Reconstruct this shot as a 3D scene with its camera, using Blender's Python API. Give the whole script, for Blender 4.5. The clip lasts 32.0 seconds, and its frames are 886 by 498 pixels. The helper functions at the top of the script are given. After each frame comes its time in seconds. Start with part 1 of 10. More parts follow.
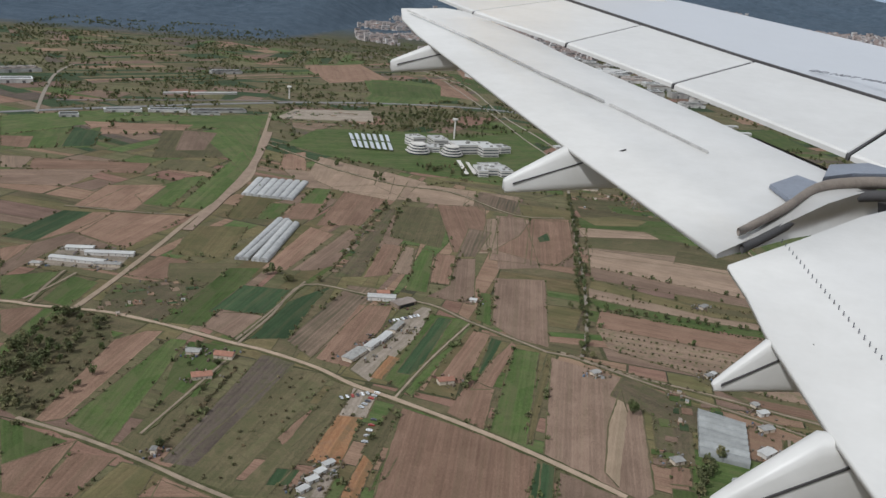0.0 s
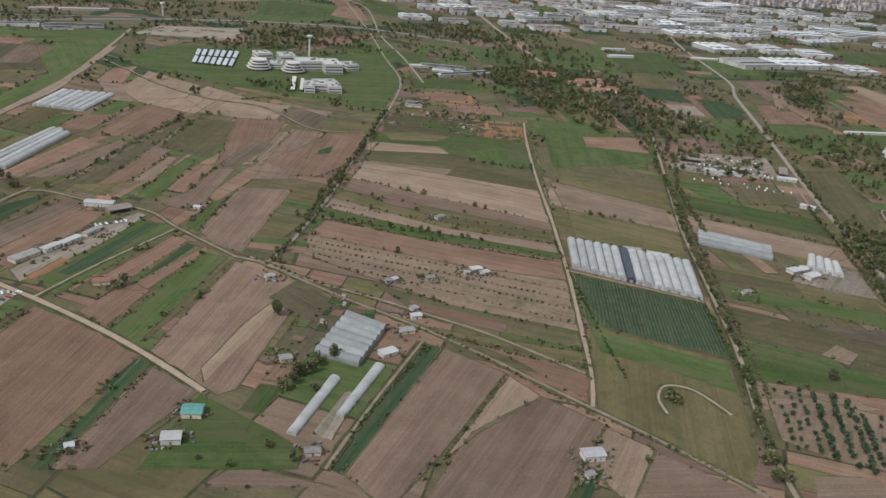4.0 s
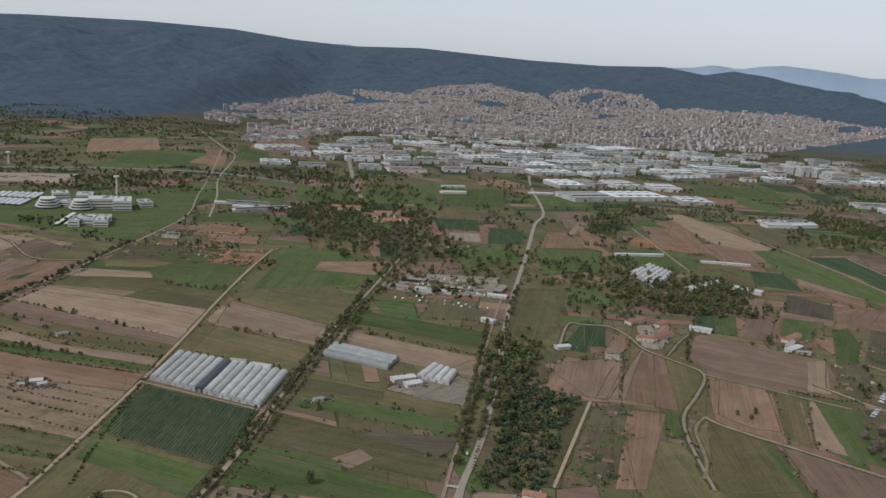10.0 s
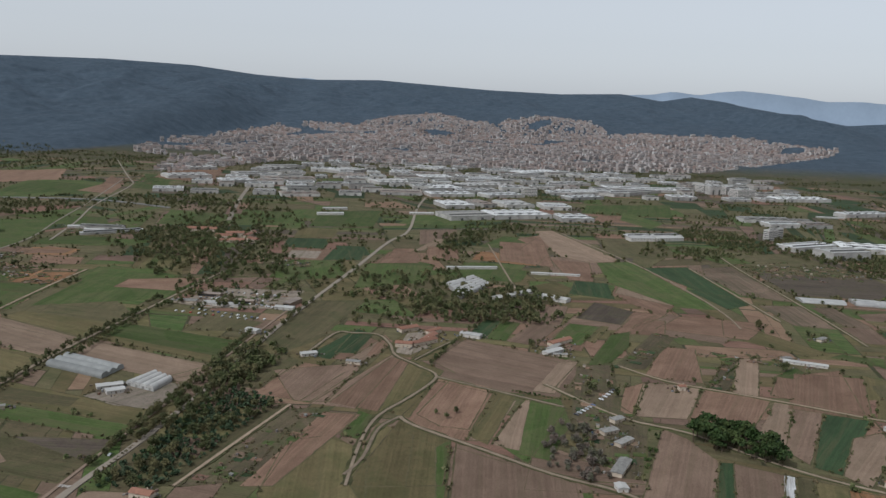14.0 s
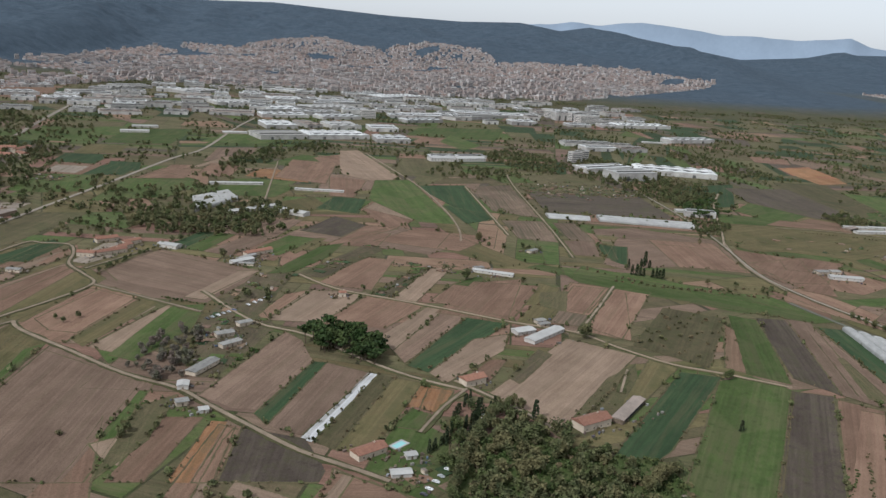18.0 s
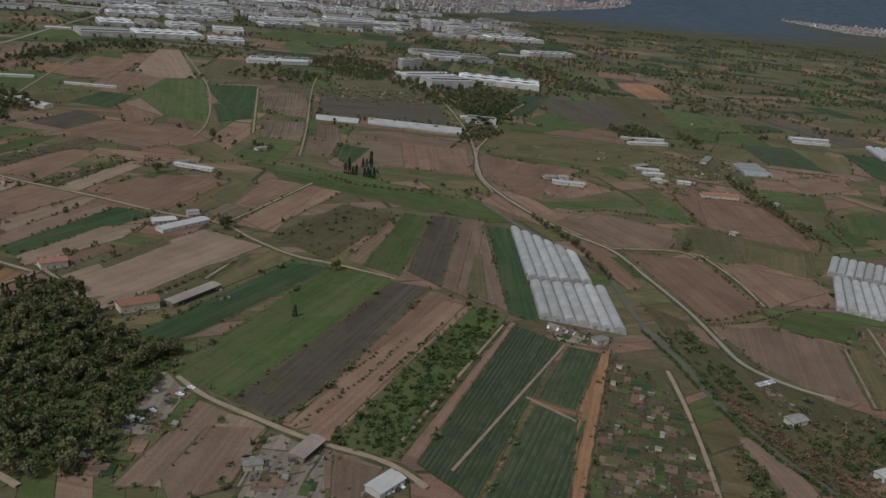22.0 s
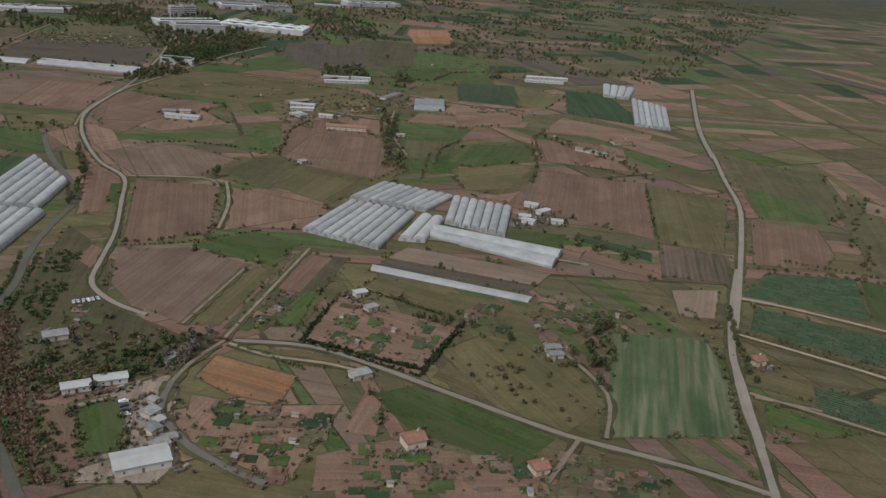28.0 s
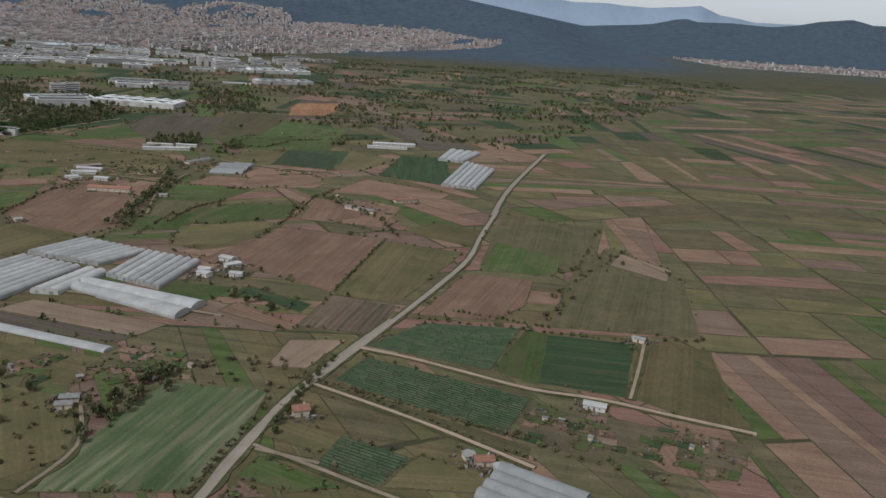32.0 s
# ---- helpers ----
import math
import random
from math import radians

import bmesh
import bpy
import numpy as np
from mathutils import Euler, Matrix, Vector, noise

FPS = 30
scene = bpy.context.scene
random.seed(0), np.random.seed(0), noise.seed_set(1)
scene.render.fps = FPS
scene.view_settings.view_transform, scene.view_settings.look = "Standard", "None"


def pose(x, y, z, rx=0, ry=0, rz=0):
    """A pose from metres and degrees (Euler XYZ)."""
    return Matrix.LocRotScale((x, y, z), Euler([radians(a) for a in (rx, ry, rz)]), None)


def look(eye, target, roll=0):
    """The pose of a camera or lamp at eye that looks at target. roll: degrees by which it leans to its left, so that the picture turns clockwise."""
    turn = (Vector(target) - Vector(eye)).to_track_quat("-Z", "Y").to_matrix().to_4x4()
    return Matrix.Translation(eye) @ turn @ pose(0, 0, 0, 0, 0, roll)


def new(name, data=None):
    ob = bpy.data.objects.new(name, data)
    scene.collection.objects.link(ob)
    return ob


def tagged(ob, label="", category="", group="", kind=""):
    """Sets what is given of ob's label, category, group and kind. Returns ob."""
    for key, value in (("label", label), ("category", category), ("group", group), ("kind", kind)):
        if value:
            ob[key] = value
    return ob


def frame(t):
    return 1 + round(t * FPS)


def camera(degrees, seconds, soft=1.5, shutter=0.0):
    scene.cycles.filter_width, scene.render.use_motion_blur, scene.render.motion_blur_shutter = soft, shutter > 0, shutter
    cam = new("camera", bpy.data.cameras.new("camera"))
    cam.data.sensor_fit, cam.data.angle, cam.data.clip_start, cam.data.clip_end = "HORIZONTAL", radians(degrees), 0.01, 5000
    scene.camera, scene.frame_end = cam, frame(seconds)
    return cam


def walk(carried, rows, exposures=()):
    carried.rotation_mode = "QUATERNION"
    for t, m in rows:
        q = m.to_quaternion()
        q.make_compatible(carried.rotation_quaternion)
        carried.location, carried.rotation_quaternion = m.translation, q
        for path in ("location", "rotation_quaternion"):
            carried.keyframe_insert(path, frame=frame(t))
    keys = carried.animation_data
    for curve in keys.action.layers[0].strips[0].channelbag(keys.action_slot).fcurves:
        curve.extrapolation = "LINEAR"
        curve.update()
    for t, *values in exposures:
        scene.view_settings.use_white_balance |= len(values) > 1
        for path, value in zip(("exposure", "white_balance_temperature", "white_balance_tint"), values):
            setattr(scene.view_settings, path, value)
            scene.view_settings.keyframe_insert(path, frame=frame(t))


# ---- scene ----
cam = camera(54.8, 32.0)
PATH = [
    (0, (0.34, -0.95, 170.62), (0.422, 18.046, 164.374), 4.34),
    (0.5, (18.82, -1.31, 170.31), (19.110, 17.401, 163.246), 4.75),
    (1, (37.22, -1.22, 169.81), (37.599, 17.334, 162.355), 5.30),
    (1.5, (55.52, -0.82, 169.18), (55.901, 17.745, 161.742), 5.36),
    (2, (73.71, -0.19, 168.46), (74.075, 18.358, 160.998), 5.35),
    (2.5, (91.77, 0.56, 167.69), (92.130, 19.132, 160.265), 5.21),
    (3, (109.72, 1.40, 166.89), (110.126, 19.887, 159.278), 5.26),
    (3.5, (127.55, 2.25, 166.09), (127.941, 20.728, 158.440), 5.10),
    (5.5, (197.89, 5.27, 162.89), (197.931, 23.776, 155.298), 5.83),
    (6, (215.29, 5.85, 162.09), (215.015, 24.394, 154.600), 5.63),
    (6.5, (232.65, 6.35, 161.29), (232.244, 25.035, 154.160), 5.62),
    (7, (249.97, 6.78, 160.46), (249.522, 25.502, 153.454), 5.56),
    (7.5, (267.28, 7.13, 159.61), (266.674, 26.195, 153.599), 4.86),
    (8, (284.59, 7.42, 158.74), (283.956, 26.688, 153.398), 4.32),
    (8.5, (301.92, 7.67, 157.82), (301.382, 26.966, 152.597), 3.80),
    (9, (319.26, 7.87, 156.87), (318.930, 27.294, 152.101), 3.50),
    (9.5, (336.65, 8.05, 155.88), (336.353, 27.531, 151.361), 3.49),
    (10, (354.08, 8.21, 154.85), (354.024, 27.762, 150.636), 3.45),
    (10.5, (371.57, 8.36, 153.78), (371.500, 28.044, 150.216), 3.42),
    (11, (389.13, 8.52, 152.67), (389.023, 28.225, 149.252), 3.39),
    (11.5, (406.75, 8.68, 151.52), (406.616, 28.395, 148.137), 3.18),
    (12, (424.45, 8.87, 150.36), (424.255, 28.586, 147.019), 2.99),
    (12.5, (442.22, 9.07, 149.17), (442.135, 28.790, 145.819), 2.55),
    (13, (460.08, 9.31, 147.98), (460.233, 29.019, 144.603), 2.58),
    (13.5, (478.01, 9.57, 146.78), (478.157, 29.279, 143.386), 2.33),
    (14, (496.03, 9.87, 145.60), (496.114, 29.567, 142.158), 2.32),
    (14.5, (514.12, 10.19, 144.44), (514.729, 29.800, 140.541), 2.68),
    (16.5, (580.87, 13.29, 140.25), (582.197, 32.649, 135.402), 3.36),
    (17, (599.23, 11.53, 139.36), (600.912, 30.865, 134.520), 3.56),
    (17.5, (617.65, 9.78, 138.54), (619.402, 29.101, 133.669), 3.70),
    (18, (636.12, 8.04, 137.81), (637.984, 27.343, 132.905), 3.66),
    (18.5, (654.65, 6.31, 137.16), (656.522, 25.535, 131.978), 3.87),
    (19, (673.22, 4.59, 136.59), (675.151, 23.671, 130.954), 4.02),
    (19.5, (691.82, 2.85, 136.11), (694.349, 21.591, 129.579), 4.67),
    (20, (710.46, 1.14, 135.70), (713.039, 19.833, 129.080), 4.97),
    (20.5, (729.14, -0.57, 135.37), (731.819, 18.103, 128.742), 5.15),
    (21, (747.85, -2.29, 135.09), (750.694, 16.374, 128.469), 5.52),
    (21.5, (766.60, -3.99, 134.85), (769.575, 14.655, 128.234), 5.84),
    (22, (785.38, -5.67, 134.65), (788.377, 12.978, 128.061), 6.00),
    (22.5, (804.18, -7.33, 134.46), (807.235, 11.313, 127.887), 5.99),
    (23, (823.03, -8.96, 134.26), (826.182, 9.669, 127.721), 6.02),
    (23.5, (841.92, -10.57, 134.04), (845.115, 8.041, 127.455), 6.05),
    (24, (860.84, -12.14, 133.77), (864.066, 6.452, 127.120), 6.11),
    (24.5, (879.80, -13.64, 133.43), (883.111, 4.906, 126.725), 6.03),
    (26.5, (956.17, -19.00, 131.05), (959.599, -0.574, 124.070), 5.63),
    (27, (975.40, -20.13, 130.12), (978.832, -1.757, 123.020), 5.55),
    (27.5, (994.68, -21.18, 129.06), (998.159, -2.827, 121.909), 5.45),
    (28, (1014.02, -22.13, 127.86), (1017.484, -3.796, 120.671), 5.39),
    (28.5, (1033.39, -23.00, 126.56), (1036.851, -4.646, 119.414), 5.33),
    (29, (1052.81, -23.80, 125.17), (1056.181, -5.415, 118.070), 5.12),
    (29.5, (1072.23, -24.56, 123.74), (1075.515, -5.779, 117.684), 4.65),
    (30, (1091.65, -25.28, 122.35), (1094.792, -6.223, 117.135), 4.16),
    (30.5, (1111.05, -26.01, 121.06), (1114.145, -6.945, 115.856), 4.08),
    (31, (1130.36, -26.80, 119.98), (1133.427, -7.731, 114.765), 4.14),
    (31.5, (1149.56, -27.70, 119.25), (1152.581, -8.646, 113.969), 4.09),
    (32, (1168.60, -28.79, 119.01), (1171.588, -9.759, 113.660), 4.08),
]
walk(cam, [(t, look(eye, target, roll)) for t, eye, target, roll in PATH], [(t, ev, 5800, 9) for t, ev in ((0, 0.45), (3, 0.48), (6, 0.45), (8.5, 0.4), (10.5, 0.15), (14.5, 0.1), (17, 0.46), (19, 0.36), (21, 0.02), (23, -0.34), (25, -0.2), (27, 0.06), (30, -0.02), (32, 0.1))])
PLAN = 0.585   # the plan below is drawn at full size and laid out at this scale, which keeps the flight within its greatest speed

# ---- sky, sun, exposure ----
SUN_AZ, SUN_EL = 228.0, 46.0          # compass-like turn from +y towards +x, and height, in degrees
world = bpy.data.worlds.new("sky")
scene.world = world
world.use_nodes = True
wn = world.node_tree
sky = wn.nodes.new("ShaderNodeTexSky")
sky.sky_type, sky.sun_disc = "NISHITA", False
sky.sun_elevation, sky.sun_rotation = radians(SUN_EL), radians(SUN_AZ)
sky.air_density, sky.dust_density, sky.ozone_density, sky.altitude = 1.0, 1.6, 1.0, 200
wn.nodes["Background"].inputs[1].default_value = 0.14
haze = wn.nodes.new("ShaderNodeHueSaturation")   # a hazy, nearly colourless sky
haze.inputs["Saturation"].default_value = 0.3
veil = wn.nodes.new("ShaderNodeMix")             # thin high cloud evens the sky out
veil.data_type = "RGBA"
veil.inputs["Factor"].default_value, veil.inputs["B"].default_value = 0.72, (3.72, 3.66, 3.52, 1)
wn.links.new(sky.outputs[0], haze.inputs["Color"])
wn.links.new(haze.outputs[0], veil.inputs["A"])
wn.links.new(veil.outputs["Result"], wn.nodes["Background"].inputs[0])
sun = new("sun", bpy.data.lights.new("sun", "SUN"))
sun.data.energy, sun.data.angle, sun.data.color = 2.2, radians(2.0), (1.0, 0.95, 0.87)
a, e = radians(SUN_AZ), radians(SUN_EL)
sun.matrix_world = look((0, 0, 900), (-math.sin(a) * math.cos(e), -math.cos(a) * math.cos(e), 900 - math.sin(e)))

# ---- materials ----


def nodes_of(name, rough=0.9, spec=0.2):
    m = bpy.data.materials.new(name)
    m.use_nodes = True
    t = m.node_tree
    b = t.nodes["Principled BSDF"]
    b.inputs["Roughness"].default_value = rough
    b.inputs["Specular IOR Level"].default_value = spec
    return m, t, b


def ramp(t, stops, fac=None):
    r = t.nodes.new("ShaderNodeValToRGB")
    els = r.color_ramp.elements
    while len(els) < len(stops):
        els.new(0.5)
    for el, (p, c) in zip(els, stops):
        el.position, el.color = p, (*c, 1)
    if fac is not None:
        t.links.new(fac, r.inputs[0])
    return r.outputs[0]


def noise_of(t, vec, scale, detail=4.0, rough=0.6):
    n = t.nodes.new("ShaderNodeTexNoise")
    n.inputs["Scale"].default_value, n.inputs["Detail"].default_value, n.inputs["Roughness"].default_value = scale, detail, rough
    t.links.new(vec, n.inputs["Vector"])
    return n.outputs["Fac"]


def mix(t, fac, a, b, how="MIX"):
    m = t.nodes.new("ShaderNodeMix")
    m.data_type, m.blend_type = "RGBA", how
    for s, v in ((m.inputs["Factor"], fac), (m.inputs["A"], a), (m.inputs["B"], b)):
        if isinstance(v, (int, float)):
            s.default_value = v
        elif isinstance(v, tuple):
            s.default_value = (*v, 1)
        else:
            t.links.new(v, s)
    return m.outputs["Result"]


def calc(t, how, a, b=0.0, c=0.0):
    m = t.nodes.new("ShaderNodeMath")
    m.operation = how
    for s, v in zip(m.inputs, (a, b, c)):
        if isinstance(v, (int, float)):
            s.default_value = v
        else:
            t.links.new(v, s)
    return m.outputs[0]


def bump(t, b, height, strength=0.4, dist=0.3):
    n = t.nodes.new("ShaderNodeBump")
    n.inputs["Strength"].default_value, n.inputs["Distance"].default_value = strength, dist
    t.links.new(height, n.inputs["Height"])
    t.links.new(n.outputs[0], b.inputs["Normal"])


def field_mat(name, low, high, patch=None, period=0.0, stripe=0.0, stripe_col=None, patch_at=0.55, weeds=(0.085, 0.082, 0.04), weedy=0.4, lines=0.12):
    """Soil or crop: two scales of mottling, patches, and rows that run along the field's own x axis."""
    m, t, b = nodes_of(name, 0.95, 0.1)
    co = t.nodes.new("ShaderNodeTexCoord")
    ob = co.outputs["Object"]
    info = t.nodes.new("ShaderNodeObjectInfo")
    n1 = noise_of(t, ob, 0.035, 5)
    n2 = noise_of(t, ob, 0.6, 4, 0.7)
    col = ramp(t, [(0.38, low), (0.62, high)], calc(t, "ADD", calc(t, "MULTIPLY", n1, 0.5), calc(t, "MULTIPLY", n2, 0.5)))
    if patch:
        n3 = noise_of(t, ob, 0.02, 6, 0.65)
        col = mix(t, ramp(t, [(patch_at, (0, 0, 0)), (patch_at + 0.12, (1, 1, 1))], n3), col, patch)
    if period:
        # drawn-out streaks along the rows
        mp = t.nodes.new("ShaderNodeMapping")
        mp.inputs["Scale"].default_value = (0.012, 1.0 / period, 1.0)
        t.links.new(ob, mp.inputs[0])
        st = noise_of(t, mp.outputs[0], 1.0, 2.0, 0.5)
        w = t.nodes.new("ShaderNodeTexWave")
        w.bands_direction, w.inputs["Scale"].default_value = "Y", 0.314 / period
        w.inputs["Distortion"].default_value, w.inputs["Detail"].default_value, w.inputs["Detail Scale"].default_value = 0.6, 2.0, 0.3
        t.links.new(ob, w.inputs["Vector"])
        fade = ramp(t, [(0.38, (0.15, 0.15, 0.15)), (0.62, (1, 1, 1))], noise_of(t, ob, 0.013, 3, 0.6))
        f = calc(t, "MULTIPLY", calc(t, "MULTIPLY", ramp(t, [(0.42, (0, 0, 0)), (0.62, (1, 1, 1))], st), min(1.0, stripe * 1.2)), fade)
        f2 = calc(t, "MULTIPLY", calc(t, "MULTIPLY", w.outputs["Fac"], stripe * lines), fade)
        col = mix(t, f, col, stripe_col or low)
        col = mix(t, f2, col, stripe_col or low)
        bump(t, b, calc(t, "ADD", w.outputs["Fac"], calc(t, "MULTIPLY", n2, 3.0)), 0.14, 0.2)
    else:
        bump(t, b, n2, 0.6, 0.4)
    if patch:
        n7 = noise_of(t, ob, 0.11, 6, 0.75)
        col = mix(t, calc(t, "MULTIPLY", ramp(t, [(0.5, (0, 0, 0)), (0.6, (1, 1, 1))], n7), 0.55), col, patch)
        col = mix(t, calc(t, "MULTIPLY", ramp(t, [(0.38, (1, 1, 1)), (0.46, (0, 0, 0))], n7), 0.45), col, tuple(c * 0.7 for c in low))
    # clods, weeds and passes of the plough
    n5 = noise_of(t, ob, 1.9, 3, 0.75)
    col = mix(t, calc(t, "MULTIPLY", ramp(t, [(0.36, (1, 1, 1)), (0.52, (0, 0, 0))], n5), 0.5), col, tuple(c * 0.45 for c in low))
    mp2 = t.nodes.new("ShaderNodeMapping")
    mp2.inputs["Scale"].default_value = (0.006, 0.12, 1.0)
    t.links.new(ob, mp2.inputs[0])
    n6 = noise_of(t, mp2.outputs[0], 1.0, 5.0, 0.7)
    col = mix(t, calc(t, "MULTIPLY", ramp(t, [(0.5, (0, 0, 0)), (0.62, (1, 1, 1))], n6), weedy), col, weeds)
    col = mix(t, calc(t, "MULTIPLY", ramp(t, [(0.36, (1, 1, 1)), (0.47, (0, 0, 0))], n6), 0.4), col, tuple(c * 0.62 for c in low))
    # passes of the tractor: bands a few metres wide, each a little lighter or darker
    sp = t.nodes.new("ShaderNodeSeparateXYZ")
    t.links.new(ob, sp.inputs[0])
    wn1 = t.nodes.new("ShaderNodeTexWhiteNoise")
    wn1.noise_dimensions = "1D"
    t.links.new(calc(t, "FLOOR", calc(t, "DIVIDE", calc(t, "ADD", sp.outputs["Y"], calc(t, "MULTIPLY", n1, 1.5)), 5.5)), wn1.inputs["W"])
    wn2 = t.nodes.new("ShaderNodeTexWhiteNoise")
    wn2.noise_dimensions = "1D"
    t.links.new(calc(t, "FLOOR", calc(t, "DIVIDE", calc(t, "ADD", sp.outputs["Y"], calc(t, "MULTIPLY", n1, 1.0)), 1.4)), wn2.inputs["W"])
    band = calc(t, "ADD", calc(t, "MULTIPLY", wn1.outputs["Value"], 0.16), calc(t, "MULTIPLY", wn2.outputs["Value"], 0.12))
    shade = t.nodes.new("ShaderNodeHueSaturation")
    t.links.new(col, shade.inputs["Color"])
    t.links.new(calc(t, "ADD", band, 0.86), shade.inputs["Value"])
    col = shade.outputs[0]
    hsv = t.nodes.new("ShaderNodeHueSaturation")
    t.links.new(col, hsv.inputs["Color"])
    own = t.nodes.new("ShaderNodeNewGeometry").outputs["Random Per Island"]
    t.links.new(calc(t, "ADD", calc(t, "ADD", calc(t, "MULTIPLY", info.outputs["Random"], 0.34), calc(t, "MULTIPLY", own, 0.2)), 0.74), hsv.inputs["Value"])
    t.links.new(calc(t, "ADD", calc(t, "MULTIPLY", own, 0.025), 0.487), hsv.inputs["Hue"])
    t.links.new(hsv.outputs[0], b.inputs["Base Color"])
    return m


def plain_mat(name, col, rough=0.7, metal=0.0, vary=0.25, scale=0.5, bumpy=0.2, spec=0.3, dirt=None):
    m, t, b = nodes_of(name, rough, spec)
    b.inputs["Metallic"].default_value = metal
    co = t.nodes.new("ShaderNodeTexCoord").outputs["Object"]
    n1, n2 = noise_of(t, co, scale, 5), noise_of(t, co, scale * 9, 3, 0.7)
    dark = tuple(c * (1 - vary) for c in col)
    c = ramp(t, [(0.35, dirt or dark), (0.62, col)], calc(t, "ADD", calc(t, "MULTIPLY", n1, 0.65), calc(t, "MULTIPLY", n2, 0.35)))
    info = t.nodes.new("ShaderNodeObjectInfo")
    hsv = t.nodes.new("ShaderNodeHueSaturation")
    t.links.new(c, hsv.inputs["Color"])
    t.links.new(calc(t, "ADD", calc(t, "MULTIPLY", info.outputs["Random"], vary), 1 - vary * 0.5), hsv.inputs["Value"])
    t.links.new(hsv.outputs[0], b.inputs["Base Color"])
    if bumpy:
        bump(t, b, n2, bumpy, 0.1)
    return m


def island_mat(name, stops, rough=0.9, noise_scale=0.8):
    """Many loose pieces in one mesh, each with a tint of its own."""
    m, t, b = nodes_of(name, rough, 0.15)
    geo = t.nodes.new("ShaderNodeNewGeometry")
    co = t.nodes.new("ShaderNodeTexCoord").outputs["Object"]
    c = ramp(t, stops, geo.outputs["Random Per Island"])
    n = noise_of(t, co, noise_scale, 3)
    c = mix(t, calc(t, "MULTIPLY", n, 0.5), c, (0.02, 0.02, 0.015))
    t.links.new(c, b.inputs["Base Color"])
    return m


def leaf_mat(name, low, high):
    m, t, b = nodes_of(name, 0.8, 0.2)
    geo = t.nodes.new("ShaderNodeNewGeometry")
    info = t.nodes.new("ShaderNodeObjectInfo")
    n = ramp(t, [(0.34, (0, 0, 0)), (0.66, (1, 1, 1))], noise_of(t, geo.outputs["Position"], 0.3, 3, 0.6))
    f = calc(t, "ADD", calc(t, "ADD", calc(t, "MULTIPLY", geo.outputs["Random Per Island"], 0.4), calc(t, "MULTIPLY", info.outputs["Random"], 0.15)), calc(t, "MULTIPLY", n, 0.45))
    c = ramp(t, [(0.12, low), (0.88, high)], f)
    # each plant leans to green, olive or dry grey-brown
    n2 = noise_of(t, geo.outputs["Position"], 0.13, 2, 0.5)
    dry = tuple(v * k for v, k in zip(high, (1.2, 0.98, 1.05)))
    c = mix(t, calc(t, "MULTIPLY", ramp(t, [(0.5, (0, 0, 0)), (0.62, (1, 1, 1))], n2), 0.6), c, dry)
    c = mix(t, calc(t, "MULTIPLY", ramp(t, [(0.36, (1, 1, 1)), (0.46, (0, 0, 0))], n2), 0.45), c, tuple(v * k for v, k in zip(high, (0.55, 0.75, 0.45))))
    t.links.new(c, b.inputs["Base Color"])
    return m


